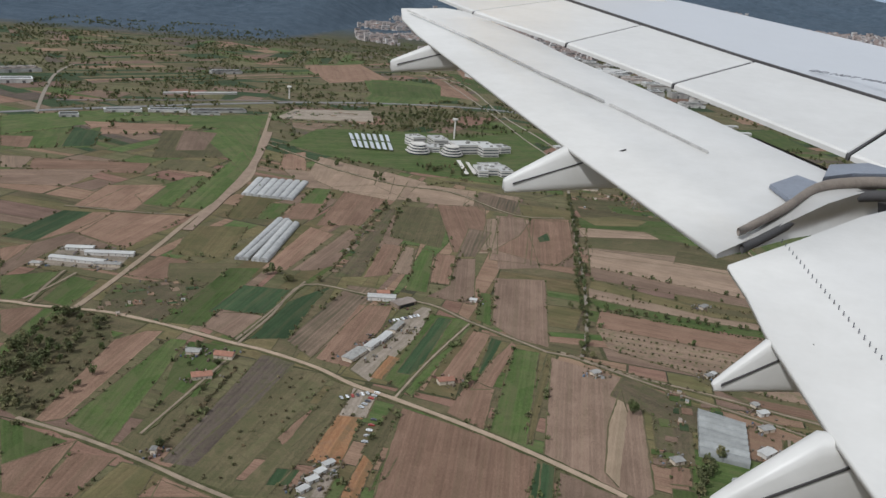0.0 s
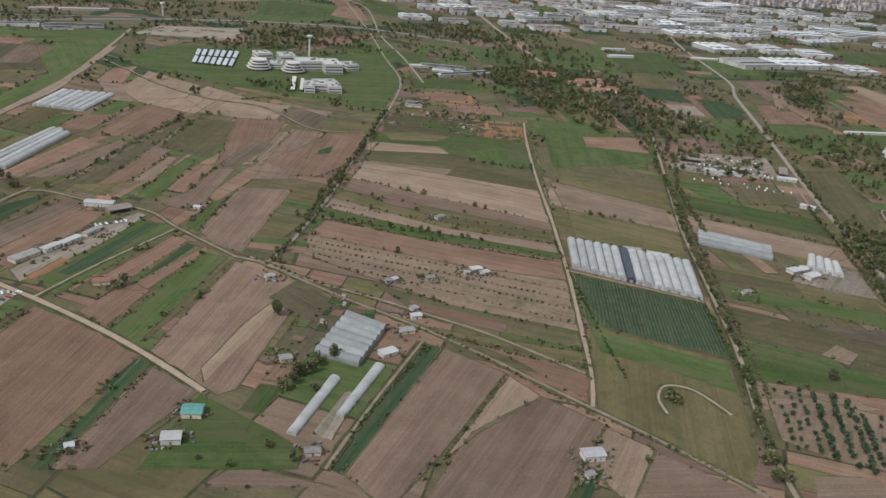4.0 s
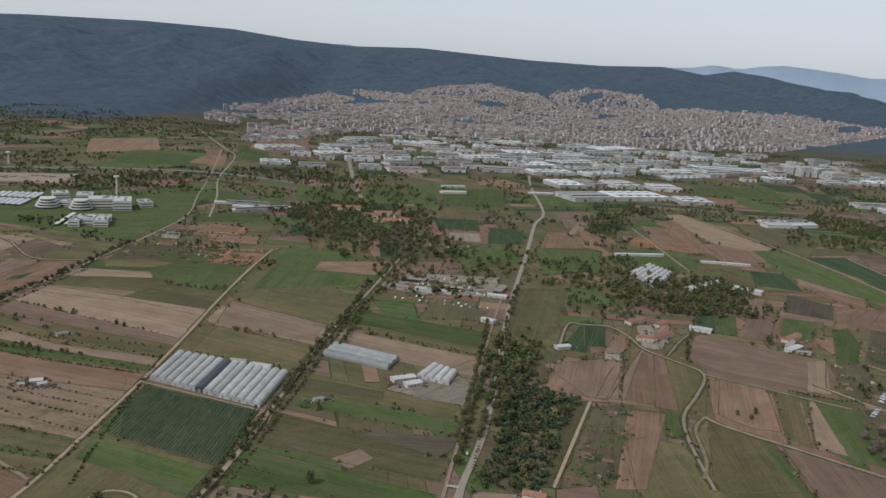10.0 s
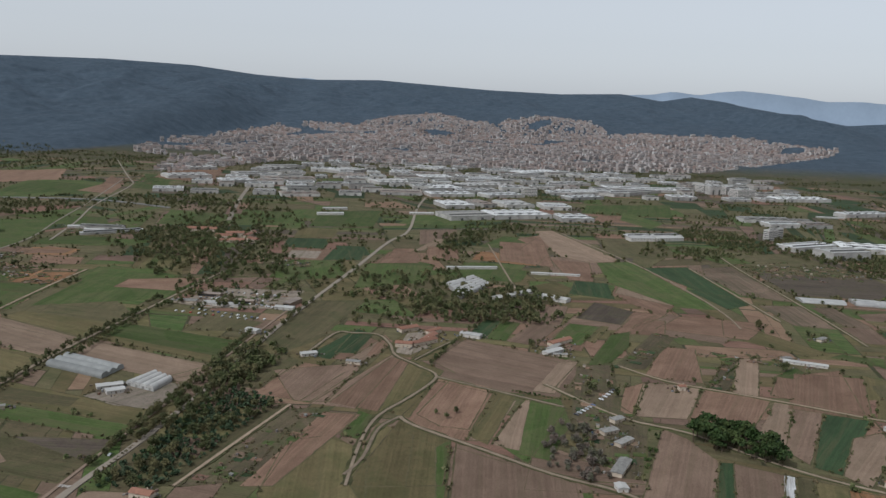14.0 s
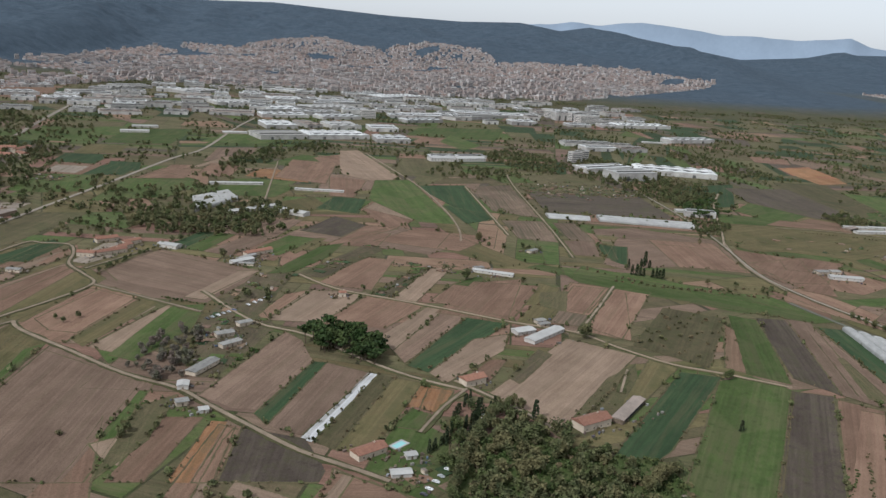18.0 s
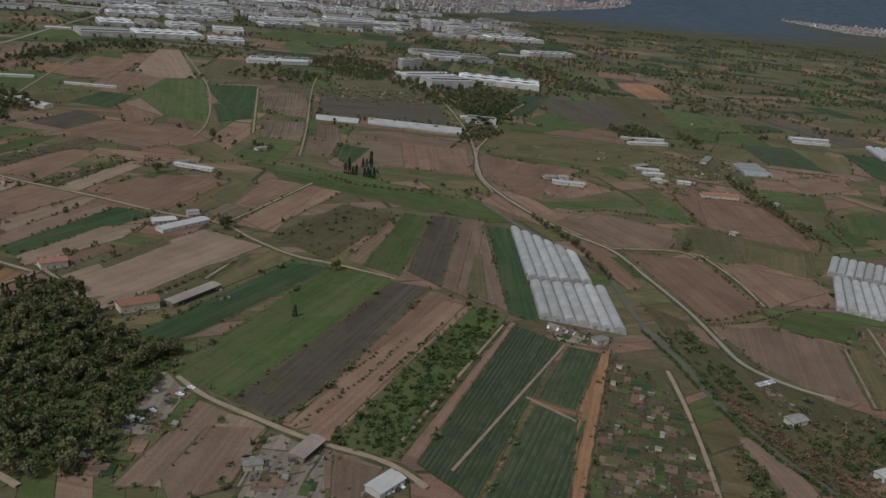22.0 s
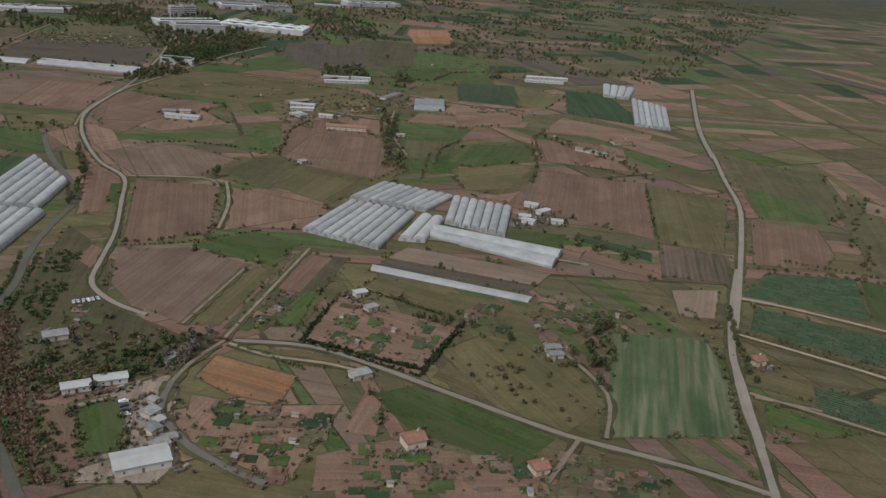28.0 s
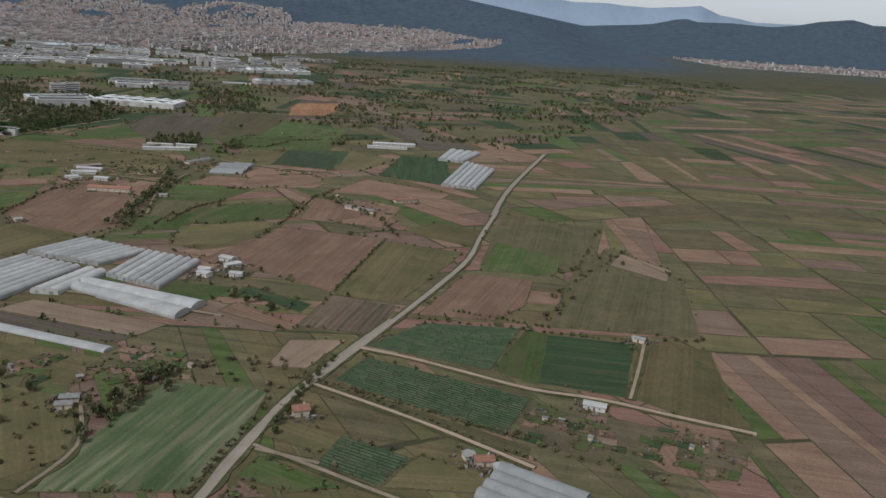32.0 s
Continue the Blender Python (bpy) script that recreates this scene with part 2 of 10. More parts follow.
FIELD = {
    "br": field_mat("ploughed_brown_earth", (0.12, 0.08, 0.058), (0.195, 0.135, 0.1), None, 2.2, 0.24, (0.21, 0.148, 0.11), weedy=0.16, lines=0.9),
    "rb": field_mat("reddish_earth", (0.13, 0.078, 0.054), (0.212, 0.134, 0.095), None, 2.6, 0.24, (0.24, 0.16, 0.115), weedy=0.14, lines=0.9),
    "tan": field_mat("dry_sandy_earth", (0.17, 0.12, 0.085), (0.26, 0.19, 0.14), None, 2.0, 0.22, (0.16, 0.11, 0.08), weedy=0.12, lines=0.8),
    "or": field_mat("orange_clay", (0.2, 0.1, 0.05), (0.3, 0.165, 0.09), (0.19, 0.12, 0.08), 0, 0, None, 0.6),
    "orc": field_mat("orchard_earth", (0.16, 0.11, 0.08), (0.24, 0.17, 0.125), (0.1, 0.1, 0.045), 0, 0, None, 0.6),
    "dk": field_mat("dark_moist_earth", (0.056, 0.043, 0.035), (0.092, 0.072, 0.058), (0.075, 0.07, 0.038), 3.0, 0.35, (0.13, 0.105, 0.085), weedy=0.2, lines=0.5),
    "gr": field_mat("green_grass", (0.044, 0.066, 0.02), (0.076, 0.108, 0.032), (0.082, 0.092, 0.038), 3.0, 0.07, (0.04, 0.058, 0.02), 0.47, weeds=(0.095, 0.085, 0.045)),
    "og": field_mat("olive_grass", (0.094, 0.076, 0.038), (0.15, 0.12, 0.062), (0.085, 0.078, 0.035), 3.0, 0.06, (0.16, 0.125, 0.07), 0.48),
    "wd": field_mat("weedy_ground", (0.062, 0.058, 0.03), (0.13, 0.102, 0.06), (0.072, 0.07, 0.034), 2.5, 0.14, (0.14, 0.105, 0.07), 0.5),
    "dg": field_mat("dark_green_crop", (0.027, 0.047, 0.022), (0.042, 0.07, 0.031), None, 2.4, 0.3, (0.055, 0.052, 0.034), weeds=(0.095, 0.085, 0.045)),
    "cr": field_mat("row_crop_soil", (0.035, 0.042, 0.022), (0.06, 0.06, 0.034), None, 2.5, 0.4, (0.03, 0.05, 0.02), weeds=(0.095, 0.085, 0.045)),
    "wh": field_mat("white_row_covers", (0.4, 0.4, 0.4), (0.6, 0.6, 0.6), None, 2.0, 0.6, (0.2, 0.17, 0.14)),
    "pale": field_mat("pale_streaked_crop", (0.045, 0.07, 0.03), (0.085, 0.11, 0.05), None, 5.0, 0.75, (0.2, 0.18, 0.12), weeds=(0.095, 0.085, 0.045)),
    "al": field_mat("allotment_ground", (0.065, 0.055, 0.035), (0.14, 0.105, 0.07), (0.075, 0.078, 0.036), 0, 0, None, 0.52),
    "lot": field_mat("gravel_yard", (0.19, 0.155, 0.125), (0.28, 0.235, 0.19), (0.14, 0.12, 0.09), 0, 0, None, 0.6),
}
FIELD["cr_"] = field_mat("ridged_earth", (0.115, 0.08, 0.058), (0.19, 0.135, 0.1), None, 4.2, 0.8, (0.06, 0.055, 0.035), weedy=0.15, lines=0.9)
FIELD["yd"] = field_mat("sandy_yard", (0.26, 0.2, 0.155), (0.36, 0.285, 0.225), (0.21, 0.165, 0.125), 0, 0, None, 0.6)
FIELD["cr2"], FIELD["og_"], FIELD["wd_"], FIELD["wh_"] = FIELD["cr"], FIELD["og"], FIELD["wd"], FIELD["pale"]
FIELD_LABEL = {
    "br": "ploughed brown earth field with long furrows", "rb": "reddish ploughed earth field with furrows", "tan": "dry pale sandy field, freshly tilled",
    "or": "bare orange clay patch", "orc": "bare pale earth under young orchard trees", "dk": "dark moist tilled field with pale wheel lines",
    "gr": "bright green grass field with worn patches", "og": "olive and straw coloured fallow grass field", "wd": "weedy fallow plot of brown and green",
    "dg": "dense dark green crop field", "cr": "crop field planted in straight green rows", "wh": "strip of soil under white row covers",
    "pale": "green crop field with pale dry streaks", "al": "patchy allotment ground between garden plots", "lot": "pale gravel yard",
    "yd": "pale sandy yard between farm sheds", "cr2": "crop field with rows of low green plants", "cr_": "brown field with raised planting ridges", "og_": "fallow meadow with brown scrub", "wd_": "scrubby brown and green fallow",
    "wh_": "green crop field with pale dry streaks",
}
LANE = {
    "track": plain_mat("pale_dirt", (0.31, 0.237, 0.172), 0.95, 0, 0.3, 0.12, 0.4, 0.1),
    "path": plain_mat("worn_gravel", (0.25, 0.197, 0.145), 0.95, 0, 0.4, 0.1, 0.4, 0.1),
    "road": plain_mat("worn_asphalt", (0.235, 0.2, 0.16), 0.9, 0, 0.2, 0.08, 0.2, 0.2),
    "asph": plain_mat("dark_asphalt", (0.135, 0.118, 0.098), 0.9, 0, 0.2, 0.1, 0.2, 0.2),
    "pave": plain_mat("earth_verge", (0.27, 0.2, 0.15), 0.95, 0, 0.3, 0.1, 0.3, 0.1),
    "hwy": plain_mat("motorway_asphalt", (0.16, 0.155, 0.15), 0.9, 0, 0.15, 0.05, 0.1, 0.2),
    "rail": plain_mat("track_ballast", (0.15, 0.13, 0.12), 0.95, 0, 0.2, 0.1, 0.3, 0.1),
    "water": plain_mat("muddy_water", (0.085, 0.083, 0.06), 0.6, 0, 0.3, 0.05, 0.25, 0.2),
}
LANE_LABEL = {"track": "pale dirt farm track", "path": "narrow worn gravel lane between fields", "road": "grey asphalt country road", "asph": "dark asphalt lane",
              "pave": "bare earth verge beside the road", "hwy": "grey motorway across the plain", "rail": "railway bed of grey ballast", "water": "muddy stream between scrubby banks"}
WHITE = plain_mat("white_render", (0.5, 0.47, 0.43), 0.8, 0, 0.2, 0.3)
CREAM = plain_mat("cream_render", (0.5, 0.42, 0.33), 0.85, 0, 0.25, 0.3)
TILE = plain_mat("terracotta_tiles", (0.25, 0.125, 0.085), 0.85, 0, 0.35, 0.6, 0.4)
SHEET = plain_mat("grey_roof_sheet", (0.27, 0.26, 0.24), 0.8, 0, 0.45, 0.3, 0.15, 0.2)
PALE = plain_mat("pale_roof_sheet", (0.4, 0.39, 0.37), 0.6, 0, 0.25, 0.15, 0.15, 0.3)
BROWN_SHEET = plain_mat("stained_roof_sheet", (0.27, 0.22, 0.185), 0.7, 0, 0.4, 0.1, 0.15, 0.3)
HALL = plain_mat("hall_cladding", (0.44, 0.42, 0.39), 0.7, 0, 0.5, 0.05, 0.1, 0.3)
HALL_ROOF = plain_mat("white_hall_roof", (0.56, 0.56, 0.55), 0.6, 0, 0.3, 0.03, 0.1, 0.3)
TEAL = plain_mat("teal_roof_sheet", (0.12, 0.28, 0.25), 0.6, 0, 0.3, 0.3)
RUST = plain_mat("weathered_planks", (0.2, 0.15, 0.11), 0.9, 0, 0.5, 0.5)
GLASS = plain_mat("dark_window", (0.05, 0.06, 0.07), 0.15, 0, 0.2, 0.4, 0.0, 0.6)
FILM = plain_mat("milky_plastic_film", (0.35, 0.345, 0.33), 0.5, 0, 0.35, 0.12, 0.1, 0.5)
GUTTER = plain_mat("dark_gutter", (0.1, 0.1, 0.095), 0.6, 0.3, 0.3, 0.5, 0.0, 0.3)
FILM_DARK = plain_mat("dark_shade_film", (0.04, 0.045, 0.06), 0.5, 0, 0.2, 0.2)
NET = plain_mat("grey_shade_net", (0.24, 0.245, 0.235), 0.7, 0, 0.3, 0.15, 0.2)
STEEL = plain_mat("galvanised_steel", (0.45, 0.45, 0.45), 0.4, 0.8, 0.2, 0.5, 0.0, 0.5)
PANEL = plain_mat("solar_canopy", (0.42, 0.44, 0.47), 0.3, 0, 0.2, 0.3, 0.0, 0.6)
BARK = plain_mat("bark", (0.12, 0.09, 0.065), 0.95, 0, 0.4, 2.0, 0.5, 0.1)
LEAF = {
    "tree": leaf_mat("dark_foliage", (0.03, 0.038, 0.016), (0.125, 0.13, 0.058)),
    "bush": leaf_mat("scrub_foliage", (0.036, 0.038, 0.018), (0.15, 0.13, 0.07)),
    "orch": leaf_mat("orchard_foliage", (0.024, 0.042, 0.022), (0.055, 0.082, 0.042)),
    "pine": leaf_mat("pine_foliage", (0.016, 0.03, 0.01), (0.05, 0.078, 0.022)),
    "cypress": leaf_mat("cypress_foliage", (0.012, 0.02, 0.01), (0.035, 0.048, 0.02)),
    "bare": leaf_mat("bare_grey_twigs", (0.06, 0.052, 0.04), (0.17, 0.15, 0.12)),
    "lush": leaf_mat("lush_green_scrub", (0.022, 0.036, 0.012), (0.085, 0.112, 0.038)),
    "reed": leaf_mat("dry_brown_reeds", (0.06, 0.042, 0.026), (0.17, 0.12, 0.075)),
    "hedge": leaf_mat("hedge_foliage", (0.014, 0.02, 0.01), (0.035, 0.045, 0.02)),
}
CAR_PAINT = [plain_mat("car_paint_" + n, c, 0.3, 0, 0.1, 1.0, 0.0, 0.5) for n, c in
             (("white", (0.7, 0.7, 0.7)), ("silver", (0.4, 0.41, 0.42)), ("dark", (0.05, 0.05, 0.06)), ("red", (0.3, 0.04, 0.03)), ("blue", (0.06, 0.1, 0.22)))]
TYRE = plain_mat("rubber", (0.03, 0.03, 0.03), 0.8, 0, 0.1, 1.0, 0.0, 0.2)

# ---- mesh helpers ----


def mesh_of(name, verts, faces, mat, smooth=False):
    me = bpy.data.meshes.new(name)
    me.from_pydata([tuple(v) for v in verts], [], faces)
    me.materials.append(mat)
    if smooth:
        me.polygons.foreach_set("use_smooth", [True] * len(me.polygons))
    me.update()
    return me


def part(name, me, parent=None, label="", m=None):
    ob = new(name, me)
    if parent:
        ob.parent = parent
    if m is not None:
        ob.matrix_basis = m
    return tagged(ob, label)


def base(name, x, y, turn, label, category, group="", z=0.0):
    ob = new(name)
    ob.empty_display_size = 1.0
    ob.matrix_basis = pose(x, y, z, 0, 0, math.degrees(turn))
    return tagged(ob, label, category, group)


def box(x0, x1, y0, y1, z0, z1):
    v = [(x, y, z) for x in (x0, x1) for y in (y0, y1) for z in (z0, z1)]
    return v, [(0, 1, 3, 2), (4, 6, 7, 5), (0, 4, 5, 1), (2, 3, 7, 6), (0, 2, 6, 4), (1, 5, 7, 3)]


def join(*pieces):
    vs, fs = [], []
    for v, f in pieces:
        n = len(vs)
        vs += v
        fs += [tuple(i + n for i in q) for q in f]
    return vs, fs


def inside(p, poly):
    x, y = p
    r = False
    for (x0, y0), (x1, y1) in zip(poly, poly[1:] + poly[:1]):
        if (y0 > y) != (y1 > y) and x < (x1 - x0) * (y - y0) / (y1 - y0) + x0:
            r = not r
    return r


def along(pts, step):
    out, left = [], 0.0
    for (x0, y0), (x1, y1) in zip(pts, pts[1:]):
        d = math.hypot(x1 - x0, y1 - y0)
        s = left
        while s < d:
            out.append((x0 + (x1 - x0) * s / d, y0 + (y1 - y0) * s / d))
            s += step
        left = s - d
    return out


def bez(pts, n=4):
    """A smooth line through the points (Catmull-Rom)."""
    p = [pts[0]] + list(pts) + [pts[-1]]
    out = []
    for i in range(1, len(p) - 2):
        a, b, c, d = (np.array(q, float) for q in p[i - 1:i + 3])
        for k in range(n):
            s = k / n
            out.append(tuple(0.5 * (2 * b + (c - a) * s + (2 * a - 5 * b + 4 * c - d) * s * s + (3 * b - a - 3 * c + d) * s ** 3)))
    return out + [tuple(map(float, pts[-1]))]


def height(x, y):
    """The land: a flat plain, a town slope, wooded hills behind it."""
    slope = 48.0 * max(0.0, min(1.4, (y - 3300) / 1700)) ** 1.5
    t = max(0.0, min(1.0, (x + 700) / 500)) * (1 - max(0.0, min(1.0, (x - 2500) / 900)))
    east = max(0.0, min(1.0, (x - 3150) / 900))
    slope *= 1 - 0.9 * east
    foot = 2960 + 1750 * east * east * (3 - 2 * east) + 2050 * t * t * (3 - 2 * t) + (900 if x > 2900 else 900 * max(0.0, (x - 2300) / 600)) * (1 - t)
    crest = np.interp(x, (-4200, -2900, -1950, -1240, -730, -260, 300, 1200, 1800, 2300, 2640, 2880, 3700, 4200, 4780, 4990, 5075, 5200, 5510, 5890, 6160, 6320, 6700, 6790, 7000, 9000),
                      (430, 466, 470, 447, 392, 367, 385, 340, 330, 352, 305, 350, 235, 165, 214, 264, 291, 261, 273, 264, 297, 337, 382, 339, 342, 300))
    s = max(0.0, min(1.0, (y - foot) / (7200 - foot)))
    spur = 1 - 2 * abs(noise.noise(Vector((x / 520.0 + y / 1900.0, y / 1500.0, 6))))      # spurs and gullies run down from the crest
    w = 1 + (0.5 * noise.noise(Vector((x / 620.0, y / 620.0, 0))) + 0.26 * noise.noise(Vector((x / 210.0, y / 210.0, 3))) + 0.16 * noise.noise(Vector((x / 80.0, y / 80.0, 5))) + 0.34 * spur) * (1 - s ** 1.6)
    hill = 75 * math.exp(-((x - 760) / 330) ** 2 - ((y - 5150) / 300) ** 2) + 60 * math.exp(-((x - 1500) / 250) ** 2 - ((y - 5300) / 250) ** 2)
    return slope * (1 - s) + hill + crest * s ** 1.25 * w


# ---- the land ----
def ground():
    xs = np.concatenate([np.linspace(-6000, -2200, 40), np.linspace(-2120, 4400, 190), np.linspace(4500, 9500, 50)])
    ys = np.concatenate([np.linspace(-7000, -1200, 9), np.linspace(-700, 2800, 15), np.linspace(2880, 7200, 130), [7260, 7340]])
    vs = [(x, y, height(x, y) if y < 7210 else height(x, 7200) - (y - 7200) * 1.5) for y in ys for x in xs]
    n = len(xs)
    fs = [(j * n + i, j * n + i + 1, (j + 1) * n + i + 1, (j + 1) * n + i) for j in range(len(ys) - 1) for i in range(n - 1)]
    m, t, b = nodes_of("mixed_farmland", 0.95, 0.1)
    pos = t.nodes.new("ShaderNodeTexCoord").outputs["Object"]
    v = t.nodes.new("ShaderNodeTexVoronoi")
    v.inputs["Scale"].default_value, v.distance = 0.013, "MANHATTAN"
    t.links.new(pos, v.inputs["Vector"])
    sep = t.nodes.new("ShaderNodeSeparateColor")
    t.links.new(v.outputs["Color"], sep.inputs[0])
    patch = ramp(t, [(0.0, (0.06, 0.065, 0.03)), (0.25, (0.05, 0.07, 0.024)), (0.45, (0.1, 0.085, 0.05)), (0.6, (0.06, 0.085, 0.027)), (0.8, (0.15, 0.105, 0.075)), (0.95, (0.085, 0.08, 0.04))], sep.outputs[0])
    n1, n2 = noise_of(t, pos, 0.03, 6, 0.7), noise_of(t, pos, 0.25, 5, 0.7)
    c = mix(t, ramp(t, [(0.42, (0, 0, 0)), (0.58, (1, 1, 1))], n1), patch, (0.06, 0.06, 0.032))
    c = mix(t, calc(t, "MULTIPLY", n2, 0.7), c, (0.085, 0.07, 0.042))
    # woodland on the slopes, aerial haze painted into its colour as a bluish tint
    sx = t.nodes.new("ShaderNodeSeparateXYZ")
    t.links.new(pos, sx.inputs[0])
    hazy_wood_col = ramp(t, [(0.3, (0.034, 0.05, 0.068)), (0.7, (0.082, 0.108, 0.138))], noise_of(t, pos, 0.02, 8, 0.8))
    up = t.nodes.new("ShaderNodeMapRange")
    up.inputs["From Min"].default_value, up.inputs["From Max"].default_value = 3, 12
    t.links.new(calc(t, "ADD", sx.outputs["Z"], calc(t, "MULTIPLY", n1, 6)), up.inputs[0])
    c = mix(t, up.outputs[0], c, hazy_wood_col)
    t.links.new(c, b.inputs["Base Color"])
    bump(t, b, noise_of(t, pos, 0.05, 8, 0.8), 0.7, 8.0)
    tagged(new("ground", mesh_of("ground", vs, fs, m, True)), "wide plain of mixed farmland rising to wooded hills in painted blue haze", "ground", "", "structure")


def far_ridge():
    """The paler hills behind, distance haze painted into their colour."""
    xs = np.linspace(-6000, 9500, 220)
    vs, fs = [], []
    for x in xs:
        h = 330 + 60 * noise.noise(Vector((x / 900.0, 7, 0))) + 25 * noise.noise(Vector((x / 230.0, 2, 0))) + 110 * math.exp(-((x - 3700) / 500.0) ** 2) + 50 * math.exp(-((x - 2900) / 500.0) ** 2) + 60 * math.exp(-((x + 500) / 500.0) ** 2)
        if x > 3500:
            h = np.interp(x, (3500, 3800, 4250, 4620, 4950, 5230, 5463, 5680, 6020, 6370, 7320, 9500), (430, 410, 365, 374, 360, 382, 413, 342, 298, 306, 338, 320)) + 8 * noise.noise(Vector((x / 230.0, 2, 0)))
        vs += [(x, 7700, -60), (x, 7760, h), (x, 7800, h - 60)]
    for i in range(len(xs) - 1):
        for k in (0, 1):
            fs.append((3 * i + k, 3 * i + 3 + k, 3 * i + 4 + k, 3 * i + 1 + k))
    m = plain_mat("hazed_distant_hills", (0.26, 0.32, 0.4), 1.0, 0, 0.12, 0.004, 0.0, 0.0)
    tagged(new("backdrop", mesh_of("backdrop", vs, fs, m, True)), "distant hills with pale blue haze painted in", "hills", "", "structure")


ground()
far_ridge()


def cut(poly, px, py, nx, ny):
    """A convex outline cut in two by a line."""
    left, right = [], []
    for (x0, y0), (x1, y1) in zip(poly, poly[1:] + poly[:1]):
        d0, d1 = (x0 - px) * nx + (y0 - py) * ny, (x1 - px) * nx + (y1 - py) * ny
        (left if d0 >= 0 else right).append((x0, y0))
        if d0 * d1 < 0:
            k = d0 / (d0 - d1)
            p = (x0 + (x1 - x0) * k, y0 + (y1 - y0) * k)
            left.append(p)
            right.append(p)
    return left, right


def patchwork():
    """The strip fields that fill the plain, laid beneath the ones drawn singly."""
    rnd = random.Random(3)
    todo, done = [([(-1900, -650), (4200, -650), (4200, 2950), (-1900, 2950)], 0)], {}
    while todo:
        q, depth = todo.pop()
        area = 0.5 * abs(sum(a[0] * b[1] - b[0] * a[1] for a, b in zip(q, q[1:] + q[:1])))
        cx, cy = sum(p[0] for p in q) / len(q), sum(p[1] for p in q) / len(q)
        if area < rnd.uniform(2200, 6500) * (1 if cy < 1300 else 1.8):
            kind = rnd.choice(("br", "rb", "wd", "wd", "og", "wd", "rb", "og", "gr") if cy < 1300 else ("wd", "wd", "gr", "dg", "wd", "wd", "wd", "rb", "dg", "wd", "br", "dk"))
            g = rnd.uniform(0.02, 0.05)
            done.setdefault(kind, []).append([(x + (cx - x) * g, y + (cy - y) * g) for x, y in q])
            continue
        e = max(((b[0] - a[0], b[1] - a[1]) for a, b in zip(q, q[1:] + q[:1])), key=lambda d: d[0] ** 2 + d[1] ** 2)
        an = math.atan2(e[1], e[0]) + rnd.gauss(0, 0.22 if depth < 6 else 0.07)
        if depth > 7 and rnd.random() < 0.55:
            an += 1.57
        s = rnd.uniform(-0.16, 0.16)
        parts = cut(q, cx + e[0] * s, cy + e[1] * s, math.cos(an), math.sin(an))
        if min(len(p) for p in parts) < 3:
            todo.append((q, depth))
            continue
        todo += [(p, depth + 1) for p in parts]
    turn = -0.33
    ca, sa = math.cos(-turn), math.sin(-turn)
    for kind, qs in done.items():
        vs, fs = [], []
        for q in qs:
            n, m = len(vs), len(q)
            w = [((x - 400) * ca - (y - 600) * sa, (x - 400) * sa + (y - 600) * ca) for x, y in q]
            vs += [(x, y, z) for z in (0.0, -0.5) for x, y in w]
            ring = list(range(m))
            if sum(w[k][0] * w[(k + 1) % m][1] - w[(k + 1) % m][0] * w[k][1] for k in ring) < 0:
                ring.reverse()
            fs += [(n + ring[0], n + a, n + b) for a, b in zip(ring[1:], ring[2:])]
            fs += [(n + k, n + m + k, n + m + (k + 1) % m, n + (k + 1) % m) for k in range(m)]
        ob = new("strip_fields", mesh_of("strip_fields", vs, fs, FIELD[kind]))
        ob.matrix_basis = pose(400, 600, 0.06, 0, 0, math.degrees(turn))
        tagged(ob, "patchwork of " + FIELD_LABEL[kind].replace(" field", " strips"), "fields", "", "structure")


patchwork()

# ---- fields ----
made_fields, field_boxes = [], []


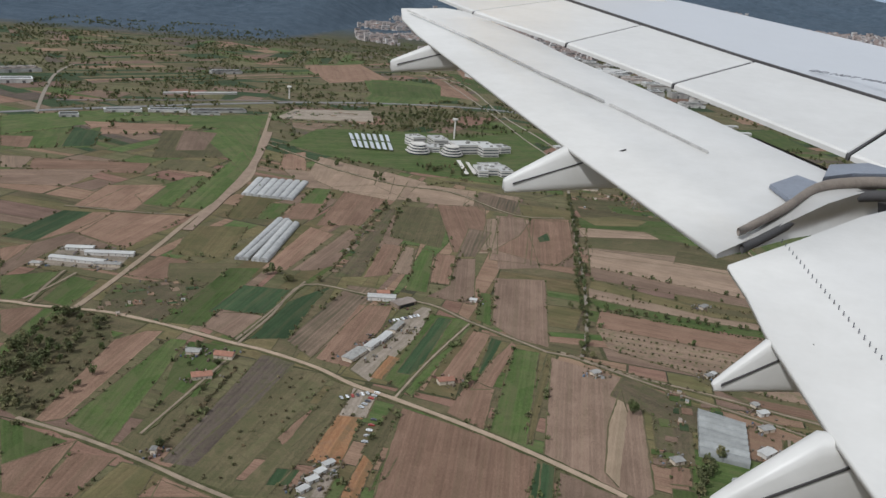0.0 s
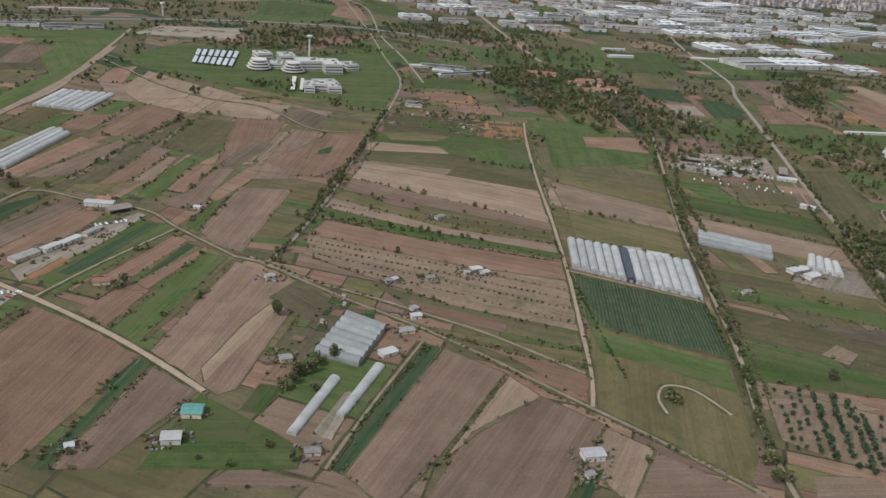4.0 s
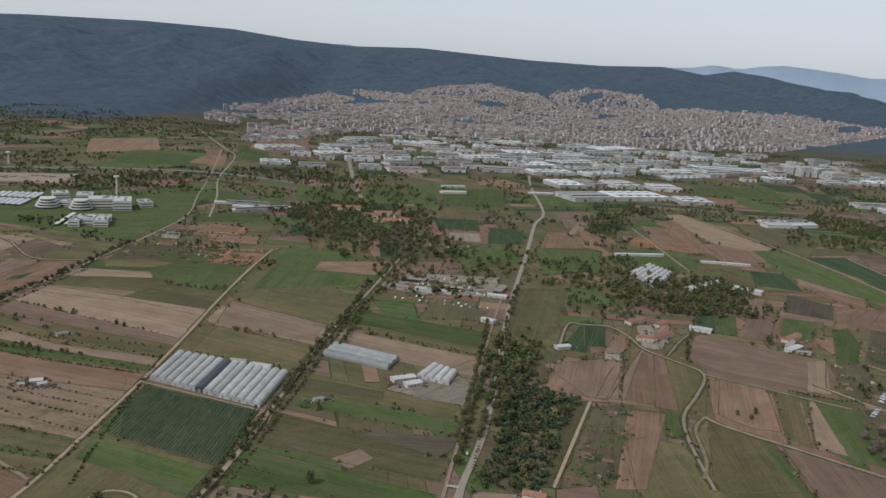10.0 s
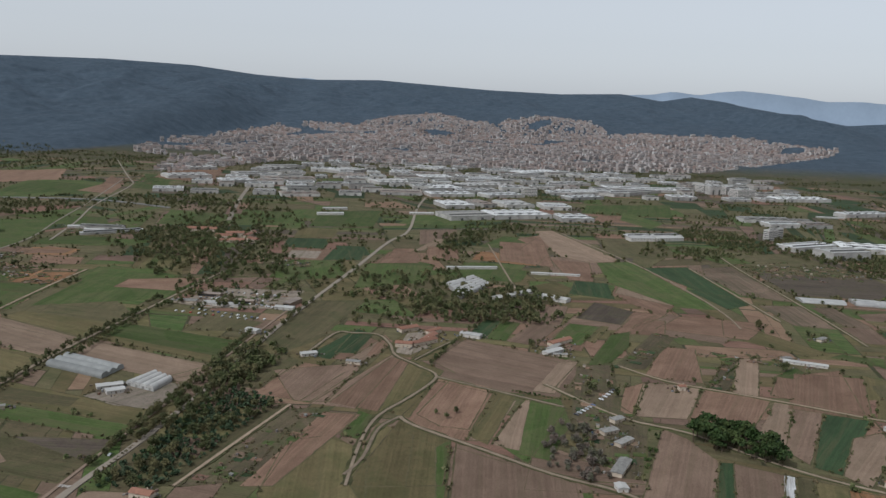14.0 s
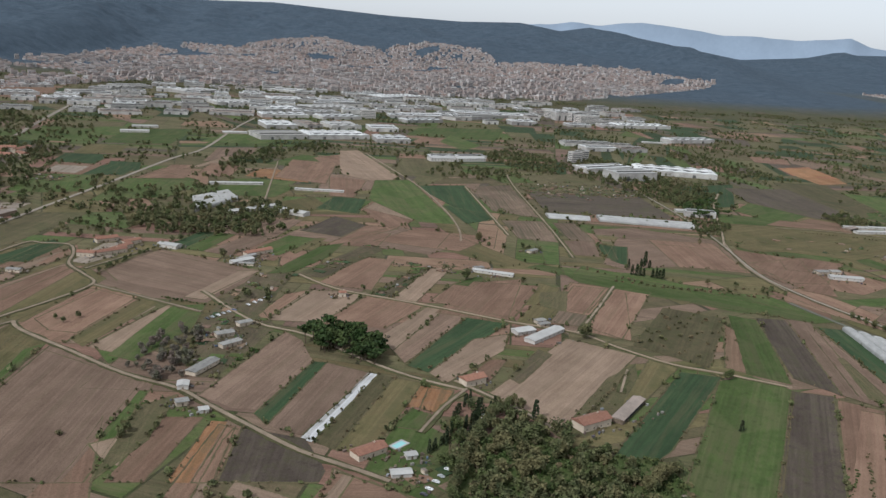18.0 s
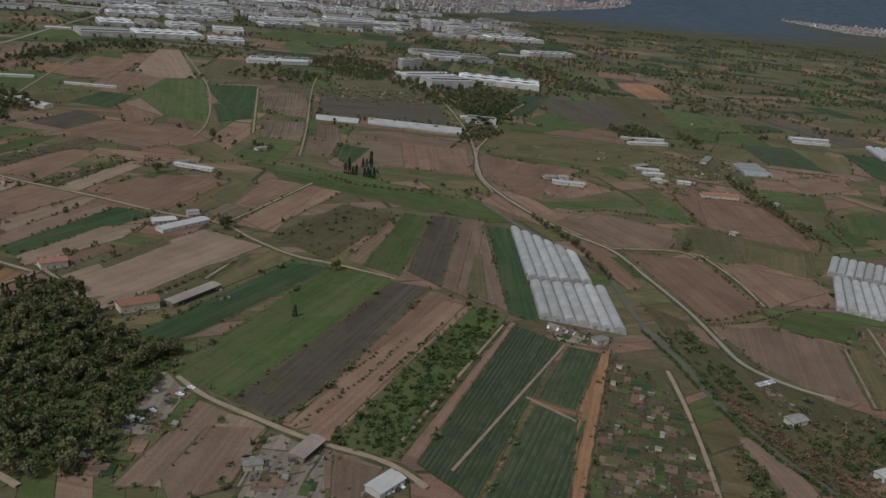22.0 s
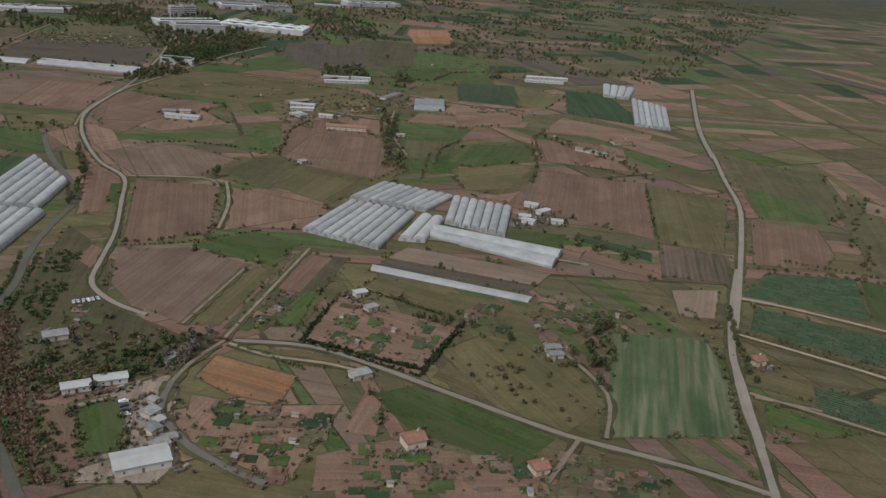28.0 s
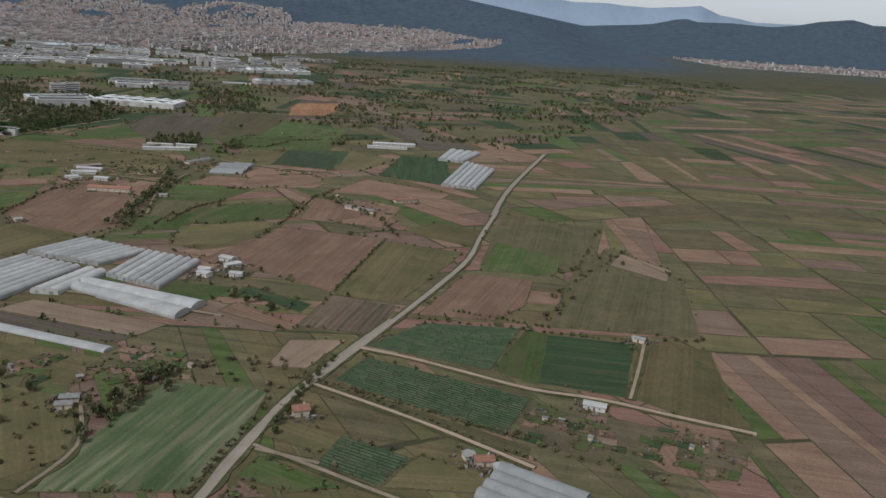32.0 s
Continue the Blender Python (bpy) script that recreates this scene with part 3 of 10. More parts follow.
def field(kind, *pts, across=False):
    pts = [Vector(p) for p in pts]
    edges = [(pts[(i + 1) % len(pts)] - pts[i]) for i in range(len(pts))]
    long_edge = max(edges, key=lambda d: d.length)
    if across:
        k = edges.index(long_edge)
        long_edge = max(edges[(k + 1) % len(edges)], edges[k - 1], key=lambda d: d.length)
    turn = math.atan2(long_edge.y, long_edge.x)
    c = sum(pts, Vector((0, 0))) / len(pts)
    rnd = random.Random(len(made_fields))
    ring = []
    for p, d in zip(pts, edges):
        n = max(1, min(14, int(d.length / 9)))
        for k in range(n):
            q = p + d * (k / n)
            j = 0.0 if k == 0 else 0.45
            ring.append((q.x + rnd.uniform(-j, j), q.y + rnd.uniform(-j, j)))
    ca, sa = math.cos(-turn), math.sin(-turn)
    loc = [((x - c.x) * ca - (y - c.y) * sa, (x - c.x) * sa + (y - c.y) * ca) for x, y in ring]
    bx = (min(p.x for p in pts), max(p.x for p in pts), min(p.y for p in pts), max(p.y for p in pts))
    level = 1 + max((lv for (x0, x1, y0, y1), lv in field_boxes if x0 < bx[1] and x1 > bx[0] and y0 < bx[3] and y1 > bx[2]), default=0)
    field_boxes.append((bx, level))
    z = 0.08 + 0.006 * level
    n = len(loc)
    vs = [(x, y, 0) for x, y in loc] + [(x * 1.002, y * 1.002, -z - 0.3) for x, y in loc]
    area = sum(loc[i][0] * loc[(i + 1) % n][1] - loc[(i + 1) % n][0] * loc[i][1] for i in range(n))
    order = list(range(n)) if area > 0 else list(range(n - 1, -1, -1))
    bm = bmesh.new()
    bv = [bm.verts.new(v) for v in vs]
    top = bm.faces.new([bv[i] for i in order])
    top.normal_update()
    for a, b in zip(order, order[1:] + order[:1]):
        bm.faces.new((bv[a], bv[a + n], bv[b + n], bv[b]))
    bmesh.ops.triangulate(bm, faces=[top])
    me = bpy.data.meshes.new("field")
    bm.to_mesh(me)
    bm.free()
    me.materials.append(FIELD[kind])
    ob = new("field", me)
    ob.matrix_basis = pose(c.x, c.y, z, 0, 0, math.degrees(turn))
    tagged(ob, FIELD_LABEL[kind], "field", "fields of the plain", "structure")
    made_fields.append((kind, [tuple(p) for p in pts]))
    if kind in ("cr", "cr2"):
        crop_rows(ob, loc, 2.6 if kind == "cr" else 3.4)


def crop_rows(ob, loc, step):
    """Raised leafy rows along the field's x axis."""
    ys = [p[1] for p in loc]
    vs, fs = [], []
    rnd = random.Random(7)
    y = min(ys) + step
    while y < max(ys) - 0.5:
        cuts = sorted(x0 + (x1 - x0) * (y - y0) / (y1 - y0) for (x0, y0), (x1, y1) in zip(loc, loc[1:] + loc[:1]) if (y0 > y) != (y1 > y))
        for a, b in zip(cuts[::2], cuts[1::2]):
            x = a + 0.8
            while x < b - 2:
                e = min(b - 0.8, x + rnd.uniform(4, 11))
                w, h = step * rnd.uniform(0.24, 0.34), rnd.uniform(0.35, 0.7)
                n = len(vs)
                vs += [(x, y - w, 0), (x, y + w, 0), (x + 0.3, y, h), (e, y - w, 0), (e, y + w, 0), (e - 0.3, y, h * rnd.uniform(0.7, 1.1))]
                fs += [(n, n + 3, n + 5, n + 2), (n + 1, n + 2, n + 5, n + 4), (n, n + 2, n + 1), (n + 3, n + 4, n + 5)]
                x = e + rnd.uniform(0.1, 0.6)
        y += step
    tagged(part("crop_rows", mesh_of("crop_rows", vs, fs, LEAF["orch"]), ob, "rows of low green plants"), kind="stuff")


lanes = []
VERGE = field_mat("weedy_verge", (0.045, 0.05, 0.022), (0.085, 0.08, 0.036), (0.1, 0.085, 0.05), 0, 0, None, 0.55)


def lane(kind, width, *pts):
    p = bez(pts)
    width = max(1.6, width * (0.76 if kind in ("track", "path", "pave") else 0.64))
    low = 0.09 + 0.006 * max(lv for _, lv in field_boxes) + 0.0045 * len(lanes)
    z = 0.46 + 0.006 * max(lv for _, lv in field_boxes) + 0.003 * len(lanes) + (0.03 if kind in ("road", "hwy") else 0)
    if kind == "water":
        z = 0.12 + 0.006 * max(lv for _, lv in field_boxes)
    rnd = random.Random(len(lanes))
    vs, fs = [], []
    for i, (x, y) in enumerate(p):
        a, b = p[max(0, i - 1)], p[min(len(p) - 1, i + 1)]
        d = math.hypot(b[0] - a[0], b[1] - a[1]) or 1.0
        nx, ny = -(b[1] - a[1]) / d, (b[0] - a[0]) / d
        w = width / 2 * rnd.uniform(0.88, 1.14)
        vs += [(x - nx * (w + 0.15), y - ny * (w + 0.15), -0.1), (x - nx * w, y - ny * w, z), (x, y, z + 0.03), (x + nx * w, y + ny * w, z), (x + nx * (w + 0.15), y + ny * (w + 0.15), -0.1)]
    for i in range(len(p) - 1):
        for k in range(4):
            fs.append((5 * i + k, 5 * i + k + 1, 5 * i + 6 + k, 5 * i + 5 + k))
    name = {"water": "stream", "hwy": "motorway", "rail": "railway", "pave": "verge"}.get(kind, "road")
    fs = [f[::-1] for f in fs]
    ob = tagged(new(name, mesh_of(name, vs, fs, LANE[kind])), LANE_LABEL[kind], "water" if kind == "water" else "road", "", "structure")
    if kind not in ("pave", "rail", "water") and max(y for _, y in p) < 1500:
        gv, gf = [], []
        q = along(p, 7.0)
        for i, (x, y) in enumerate(q):
            a, b = q[max(0, i - 1)], q[min(len(q) - 1, i + 1)]
            d = math.hypot(b[0] - a[0], b[1] - a[1]) or 1.0
            nx, ny = -(b[1] - a[1]) / d, (b[0] - a[0]) / d
            wl, wr = width / 2 + rnd.uniform(0.7, 3.0), width / 2 + rnd.uniform(0.7, 3.0)
            gv += [(x - nx * (wl + 0.2), y - ny * (wl + 0.2), -0.1), (x - nx * wl, y - ny * wl, low), (x + nx * wr, y + ny * wr, low), (x + nx * (wr + 0.2), y + ny * (wr + 0.2), -0.1)]
        for i in range(len(q) - 1):
            gf += [(4 * i + k + 4, 4 * i + k + 5, 4 * i + k + 1, 4 * i + k)[::-1] for k in range(3)]
        part("grass_verge", mesh_of("grass_verge", gv, gf, VERGE), ob, "rough weedy green verge")
    if kind in ("road", "hwy") and width > 8:
        line = []
        for q in along(p, 9.0 if kind == "road" else 14.0)[1:-1]:
            i = min(range(len(p) - 1), key=lambda k: math.hypot(p[k][0] - q[0], p[k][1] - q[1]))
            t = math.atan2(p[i + 1][1] - p[i][1], p[i + 1][0] - p[i][0])
            v, f = box(-2, 2, -0.1, 0.1, z + 0.04, z + 0.06)
            line.append(([(q[0] + x * math.cos(t) - y * math.sin(t), q[1] + x * math.sin(t) + y * math.cos(t), h) for x, y, h in v], f))
        part("lane_marking", mesh_of("lane_marking", *join(*line), WHITE), ob, "white painted centre line")
    lanes.append(p)


# ---- plants ----
def leaf_cloud(rnd, n, rx, rz, cz, size, shape="ball", lobes=5):
    """Loose leaf clumps round a few lobes, with an uneven outline."""
    vs, fs = [], []
    lob = [(rnd.uniform(-0.5, 0.5) * rx, rnd.uniform(-0.5, 0.5) * rx, rnd.uniform(-0.45, 0.5) * rz, rnd.uniform(0.45, 0.75)) for _ in range(lobes)]
    for _ in range(n):
        lx, ly, lz, lr = rnd.choice(lob)
        u = Vector((rnd.gauss(0, 1), rnd.gauss(0, 1), rnd.gauss(0, 1))).normalized() * rnd.uniform(0.65, 1.05) * lr
        if shape == "column":
            h = rnd.random()
            r = rx * (1 - h) ** 0.6 * 0.9 + 0.1
            an = rnd.uniform(0, 6.3)
            p = Vector((r * math.cos(an), r * math.sin(an), cz + (h * 2 - 1) * rz))
        elif shape == "flat":
            p = Vector((lx * 1.3 + u.x * rx, ly * 1.3 + u.y * rx, cz + u.z * rz * 0.6 + rnd.uniform(0, 0.3) * rz))
        else:
            p = Vector((lx + u.x * rx, ly + u.y * rx, cz + lz + u.z * rz))
        a = Vector((rnd.gauss(0, 1), rnd.gauss(0, 1), rnd.gauss(0, 0.7))).normalized()
        b = a.cross(Vector((rnd.gauss(0, 1), rnd.gauss(0, 1), rnd.gauss(0, 1)))).normalized()
        s = size * rnd.uniform(0.6, 1.3)
        k = len(vs)
        c = a.cross(b) * s * 0.35
        vs += [p + a * s + b * s * 0.2, p + b * s - c, p - a * s + c, p - b * s * 0.8]
        fs += [(k, k + 1, k + 2), (k, k + 2, k + 3)]
    return vs, fs


def stem(rnd, h, r, limbs, spread):
    """A tapered trunk and its limbs."""
    def tube(a, b, ra, rb, n=5):
        d = (b - a).normalized()
        s = d.cross(Vector((0.3, 1, 0.2))).normalized()
        w = d.cross(s)
        v = [c + (s * math.cos(6.283 * i / n) + w * math.sin(6.283 * i / n)) * q for c, q in ((a, ra), (b, rb)) for i in range(n)]
        return v, [(i, (i + 1) % n, n + (i + 1) % n, n + i) for i in range(n)]
    top = Vector((rnd.uniform(-0.2, 0.2), rnd.uniform(-0.2, 0.2), h))
    pieces = [tube(Vector((0, 0, -0.3)), top, r, r * 0.55)]
    for i in range(limbs):
        an = 6.283 * i / limbs + rnd.uniform(-0.4, 0.4)
        pieces.append(tube(top * rnd.uniform(0.7, 0.98), top + Vector((math.cos(an) * spread, math.sin(an) * spread, spread * rnd.uniform(0.5, 1.0))), r * 0.5, r * 0.15, 4))
    return join(*pieces)


def thin(crown, keep, grow):
    """A lighter crown for far plants: fewer, larger leaf clumps."""
    cv, cf = crown
    n = len(cv) // 4
    vs, fs = [], []
    for i in range(0, n, keep):
        q = [Vector(v) for v in cv[4 * i:4 * i + 4]]
        c = (q[0] + q[1] + q[2] + q[3]) / 4
        k = len(vs)
        vs += [c + (p - c) * grow for p in q]
        fs += [(k, k + 1, k + 2), (k, k + 2, k + 3)]
    return vs, fs


def plant(kind, seed):
    """(trunk, crown) about 1 m in crown radius; scaled when placed."""
    rnd = random.Random(seed * 31 + len(kind))
    if kind == "cypress":
        return stem(rnd, 0.5, 0.06, 2, 0.1), leaf_cloud(rnd, 150, 0.32, 1.25, 1.35, 0.17, "column")
    if kind == "pine":
        return stem(rnd, 1.25, 0.09, 5, 0.45), leaf_cloud(rnd, 320, 1.0, 0.5, 1.7, 0.14, "flat", 7)
    if kind in ("bush", "hedge", "lush", "reed"):
        return stem(rnd, 0.25, 0.06, 3, 0.3), leaf_cloud(rnd, 120, 0.95, 0.62, 0.6, 0.2, "ball", 5)
    if kind == "orch":
        return stem(rnd, 0.5, 0.07, 4, 0.4), leaf_cloud(rnd, 120, 0.85, 0.7, 0.95, 0.2, "ball", 5)
    return stem(rnd, 0.75, 0.09, 5, 0.5), leaf_cloud(rnd, 520, 0.9, 0.95, 1.35, 0.125, "ball", 9)


PLANTS = {k: [plant(k, s) for s in range(5)] for k in ("tree", "bush", "orch", "pine", "cypress", "hedge", "bare", "lush", "reed")}
FAR_PLANTS = {k: [(t, thin(c, 7, 2.4)) for t, c in v] for k, v in PLANTS.items()}
MID_PLANTS = {k: [(t, thin(c, 3, 1.6)) for t, c in v] for k, v in PLANTS.items()}
TREE_MESH = {k: [(mesh_of("trunk", *a, BARK), mesh_of("crown", *b, LEAF[k])) for a, b in v] for k, v in PLANTS.items()}
TREE_LABEL = {"tree": ("broadleaf tree with a dark uneven crown", "tree"), "pine": ("umbrella pine with a wide dense crown", "tree"), "cypress": ("slender dark cypress beside a garden", "tree"),
              "bush": ("low rounded scrub bush at a field edge", "bush"), "orch": ("small orchard tree in a planted row", "tree"), "hedge": ("clipped dark hedge bush", "bush")}
tree_count = [0]


def put_tree(kind, x, y, size, rnd):
    tree_count[0] += 1
    label, cat = TREE_LABEL[kind]
    name = {"pine": "pine_tree", "cypress": "cypress", "bush": "bush", "hedge": "bush", "orch": "orchard_tree"}.get(kind, "tree")
    s = size / 2 * rnd.uniform(0.8, 1.2)
    ob = base(name, x, y, rnd.uniform(0, 6.28), label, cat, "trees of the plain")
    ob.scale = (s, s, s * rnd.uniform(0.85, 1.2))
    tr, cr = TREE_MESH[kind][rnd.randrange(5)]
    part("trunk", tr, ob)
    part("crown", cr, ob)


def clump(name, kind, spots, size, label, rnd, trunks=True):
    """Uncountable plants in one object."""
    V, F, W, G = [], [], [], []
    nv = nw = 0
    for x, y in spots:
        stock = MID_PLANTS if y < 720 and size > 2.6 else FAR_PLANTS
        (tv, tf), (cv, cf) = stock[kind][rnd.randrange(5)]
        s, an, k = size / 2 * rnd.uniform(0.6, 1.25), rnd.uniform(0, 6.28), rnd.uniform(0.85, 1.25)
        ca, sa = math.cos(an) * s, math.sin(an) * s
        rot = np.array(((ca, sa, 0), (-sa, ca, 0), (0, 0, s * k)))
        V.append(np.array(cv) @ rot + (x, y, 0))
        F.append(np.array(cf) + nv)
        nv += len(cv)
        if trunks and y < 720:
            W.append(np.array(tv) @ rot + (x, y, 0))
            G += [tuple(i + nw for i in q) for q in tf]
            nw += len(tv)
    if not V:
        return
    ob = tagged(new(name, mesh_of(name, np.concatenate(V).tolist(), np.concatenate(F).tolist(), LEAF[kind])), label, "trees" if trunks else "bushes", "", "stuff")
    if W:
        tagged(part("trunks", mesh_of("trunks", np.concatenate(W).tolist(), G, BARK), ob), kind="stuff")


def tree_line(kind, step, size, *pts):
    rnd = random.Random(int(abs(pts[0][0]) * 7 + abs(pts[0][1])))
    spots = [(x + rnd.uniform(-1, 1) * step * 0.2, y + rnd.uniform(-1, 1) * step * 0.2) for x, y in along(pts, step) if rnd.random() < 0.9]
    if kind == "tree" and pts[0][1] > 620:
        clump("tree_row", kind, spots, size, "row of broadleaf trees along a farm lane", rnd)
    elif kind in ("bush", "hedge", "lush", "reed"):
        clump("hedgerow", kind, spots, size, {"bush": "uneven hedgerow of dark scrub along a field edge", "lush": "rough green hedge of brambles and reeds", "reed": "fringe of dry brown reeds beside the stream"}.get(kind) or "clipped dark hedge round a garden", rnd, False)
    else:
        for x, y in spots:
            put_tree(kind, x, y, size, rnd)


def wood(kind, density, size, *pts):
    rnd = random.Random(int(abs(pts[0][0]) * 3 + abs(pts[0][1])))
    xs, ys = [p[0] for p in pts], [p[1] for p in pts]
    n = int((max(xs) - min(xs)) * (max(ys) - min(ys)) / 1e4 * density)
    spots = []
    for _ in range(min(n, 9000)):
        p = (rnd.uniform(min(xs), max(xs)), rnd.uniform(min(ys), max(ys)))
        if inside(p, list(pts)):
            spots.append(p)
    label = {"tree": "dense thicket of dark broadleaf trees", "pine": "grove of umbrella pines", "bush": "scrub of low dark bushes", "orch": "dense young plantation of small trees", "bare": "thicket of bare grey trees in early spring", "lush": "lush green scrub and brambles", "reed": "belt of dry brown reeds along the stream"}[kind]
    clump("reeds" if kind == "reed" else "scrub" if kind in ("bush", "lush") else "thicket", kind, spots, size, label, rnd, kind not in ("bush", "lush", "reed"))


def single_trees(kind, size, *pts):
    rnd = random.Random(int(abs(pts[0][0])))
    for x, y in pts:
        put_tree(kind, x, y, size, rnd)


# ---- buildings ----
GREEN_LABEL = {"film": "row of arched greenhouse tunnels in milky plastic film", "net": "low greenhouse under grey shade netting", "white": "bright white arched greenhouse halls"}


def greenhouse(bays, kind, h, a, b, c, d):
    a, b, c, d = Vector(a), Vector(b), Vector(c), Vector(d)
    turn = math.atan2((b - a).y, (b - a).x)
    ob = base("greenhouse", a.x, a.y, turn, GREEN_LABEL[kind] if bays > 1 else "long single tunnel greenhouse in milky plastic film", "greenhouse")
    ca, sa = math.cos(-turn), math.sin(-turn)

    def loc(p):
        q = p - a
        return Vector((q.x * ca - q.y * sa, q.x * sa + q.y * ca))
    mat = {"film": FILM, "net": NET, "white": PALE}[kind]
    for i in range(bays):
        p0, p1 = loc(a.lerp(b, i / bays)), loc(a.lerp(b, (i + 1) / bays))
        q0, q1 = loc(d.lerp(c, i / bays)), loc(d.lerp(c, (i + 1) / bays))
        wall, n = h * (0.45 if bays > 1 else 0.2), 8
        rise = min((p1 - p0).length * 0.34, h * 0.8)
        prof = [(0.0, -0.3), (0.0, wall)] + [(0.5 - 0.5 * math.cos(math.pi * k / n), wall + rise * math.sin(math.pi * k / n)) for k in range(1, n)] + [(1.0, wall), (1.0, -0.3)]
        rings = 7
        vs = []
        for r in range(rings):
            s = r / (rings - 1)
            e0, e1 = p0.lerp(q0, s), p1.lerp(q1, s)
            for u, z in prof:
                g = e0.lerp(e1, 0.01 + 0.98 * u)
                vs.append((g.x, g.y, z))
        m = len(prof)
        fs = [(r * m + k, r * m + k + 1, (r + 1) * m + k + 1, (r + 1) * m + k) for r in range(rings - 1) for k in range(m - 1)]
        fs += [tuple(range(m)), tuple(range((rings - 1) * m + m - 1, (rings - 1) * m - 1, -1))]
        part("bay", mesh_of("bay", vs, fs, FILM_DARK if bays == 14 and i == 6 else mat), ob, "bay under dark film" if bays == 14 and i == 6 else "")
        # gutter between bays and the door in the gable
        if i:
            g0, g1 = p0, q0
            t = (g1 - g0).normalized()
            w = Vector((-t.y, t.x)) * 0.45
            v = [(*(g + s * w), z) for g in (g0, g1) for s in (-1, 1) for z in (wall - 0.1, wall + 0.3)]
            part("gutter", mesh_of("gutter", v, [(0, 1, 3, 2), (4, 6, 7, 5), (0, 4, 5, 1), (2, 3, 7, 6), (1, 5, 7, 3)], GUTTER), ob)
        mid, out = p0.lerp(p1, 0.5), (p0 - q0).normalized() * 0.08
        s = (p1 - p0).normalized() * min(1.4, (p1 - p0).length * 0.25)
        v = [(*(mid - s + out), 0), (*(mid + s + out), 0), (*(mid + s + out), min(2.6, wall + rise * 0.6)), (*(mid - s + out), min(2.6, wall + rise * 0.6))]
        v += [(x - out.x * 2, y - out.y * 2, z) for x, y, z in v]
        part("door", mesh_of("door", v, [(0, 1, 2, 3), (0, 3, 7, 4), (1, 5, 6, 2), (3, 2, 6, 7)], SHEET if kind != "net" else FILM), ob)


BUILDING = {
    "house": ("farmhouse with pale walls and a terracotta tile roof", "house", CREAM, TILE), "white": ("low white farm building with a pale sheet roof", "shed", WHITE, PALE),
    "shed": ("small weathered shed with a grey sheet roof", "shed", CREAM, SHEET), "barn": ("open barn with a stained brown sheet roof", "barn", RUST, BROWN_SHEET),
    "teal": ("farm shed with a teal sheet roof", "shed", CREAM, TEAL), "hall": ("large industrial hall with pale walls and a grey roof", "warehouse", HALL, SHEET),
    "clinic": ("white modern clinic block with dark window bands and a flat roof", "hospital building", WHITE, PALE),
}
def soil(x, y):
    """Height of the topmost field surface at a point."""
    return 0.08 + 0.006 * max((lv for (x0, x1, y0, y1), lv in field_boxes if x0 < x < x1 and y0 < y < y1), default=0)


placed = []


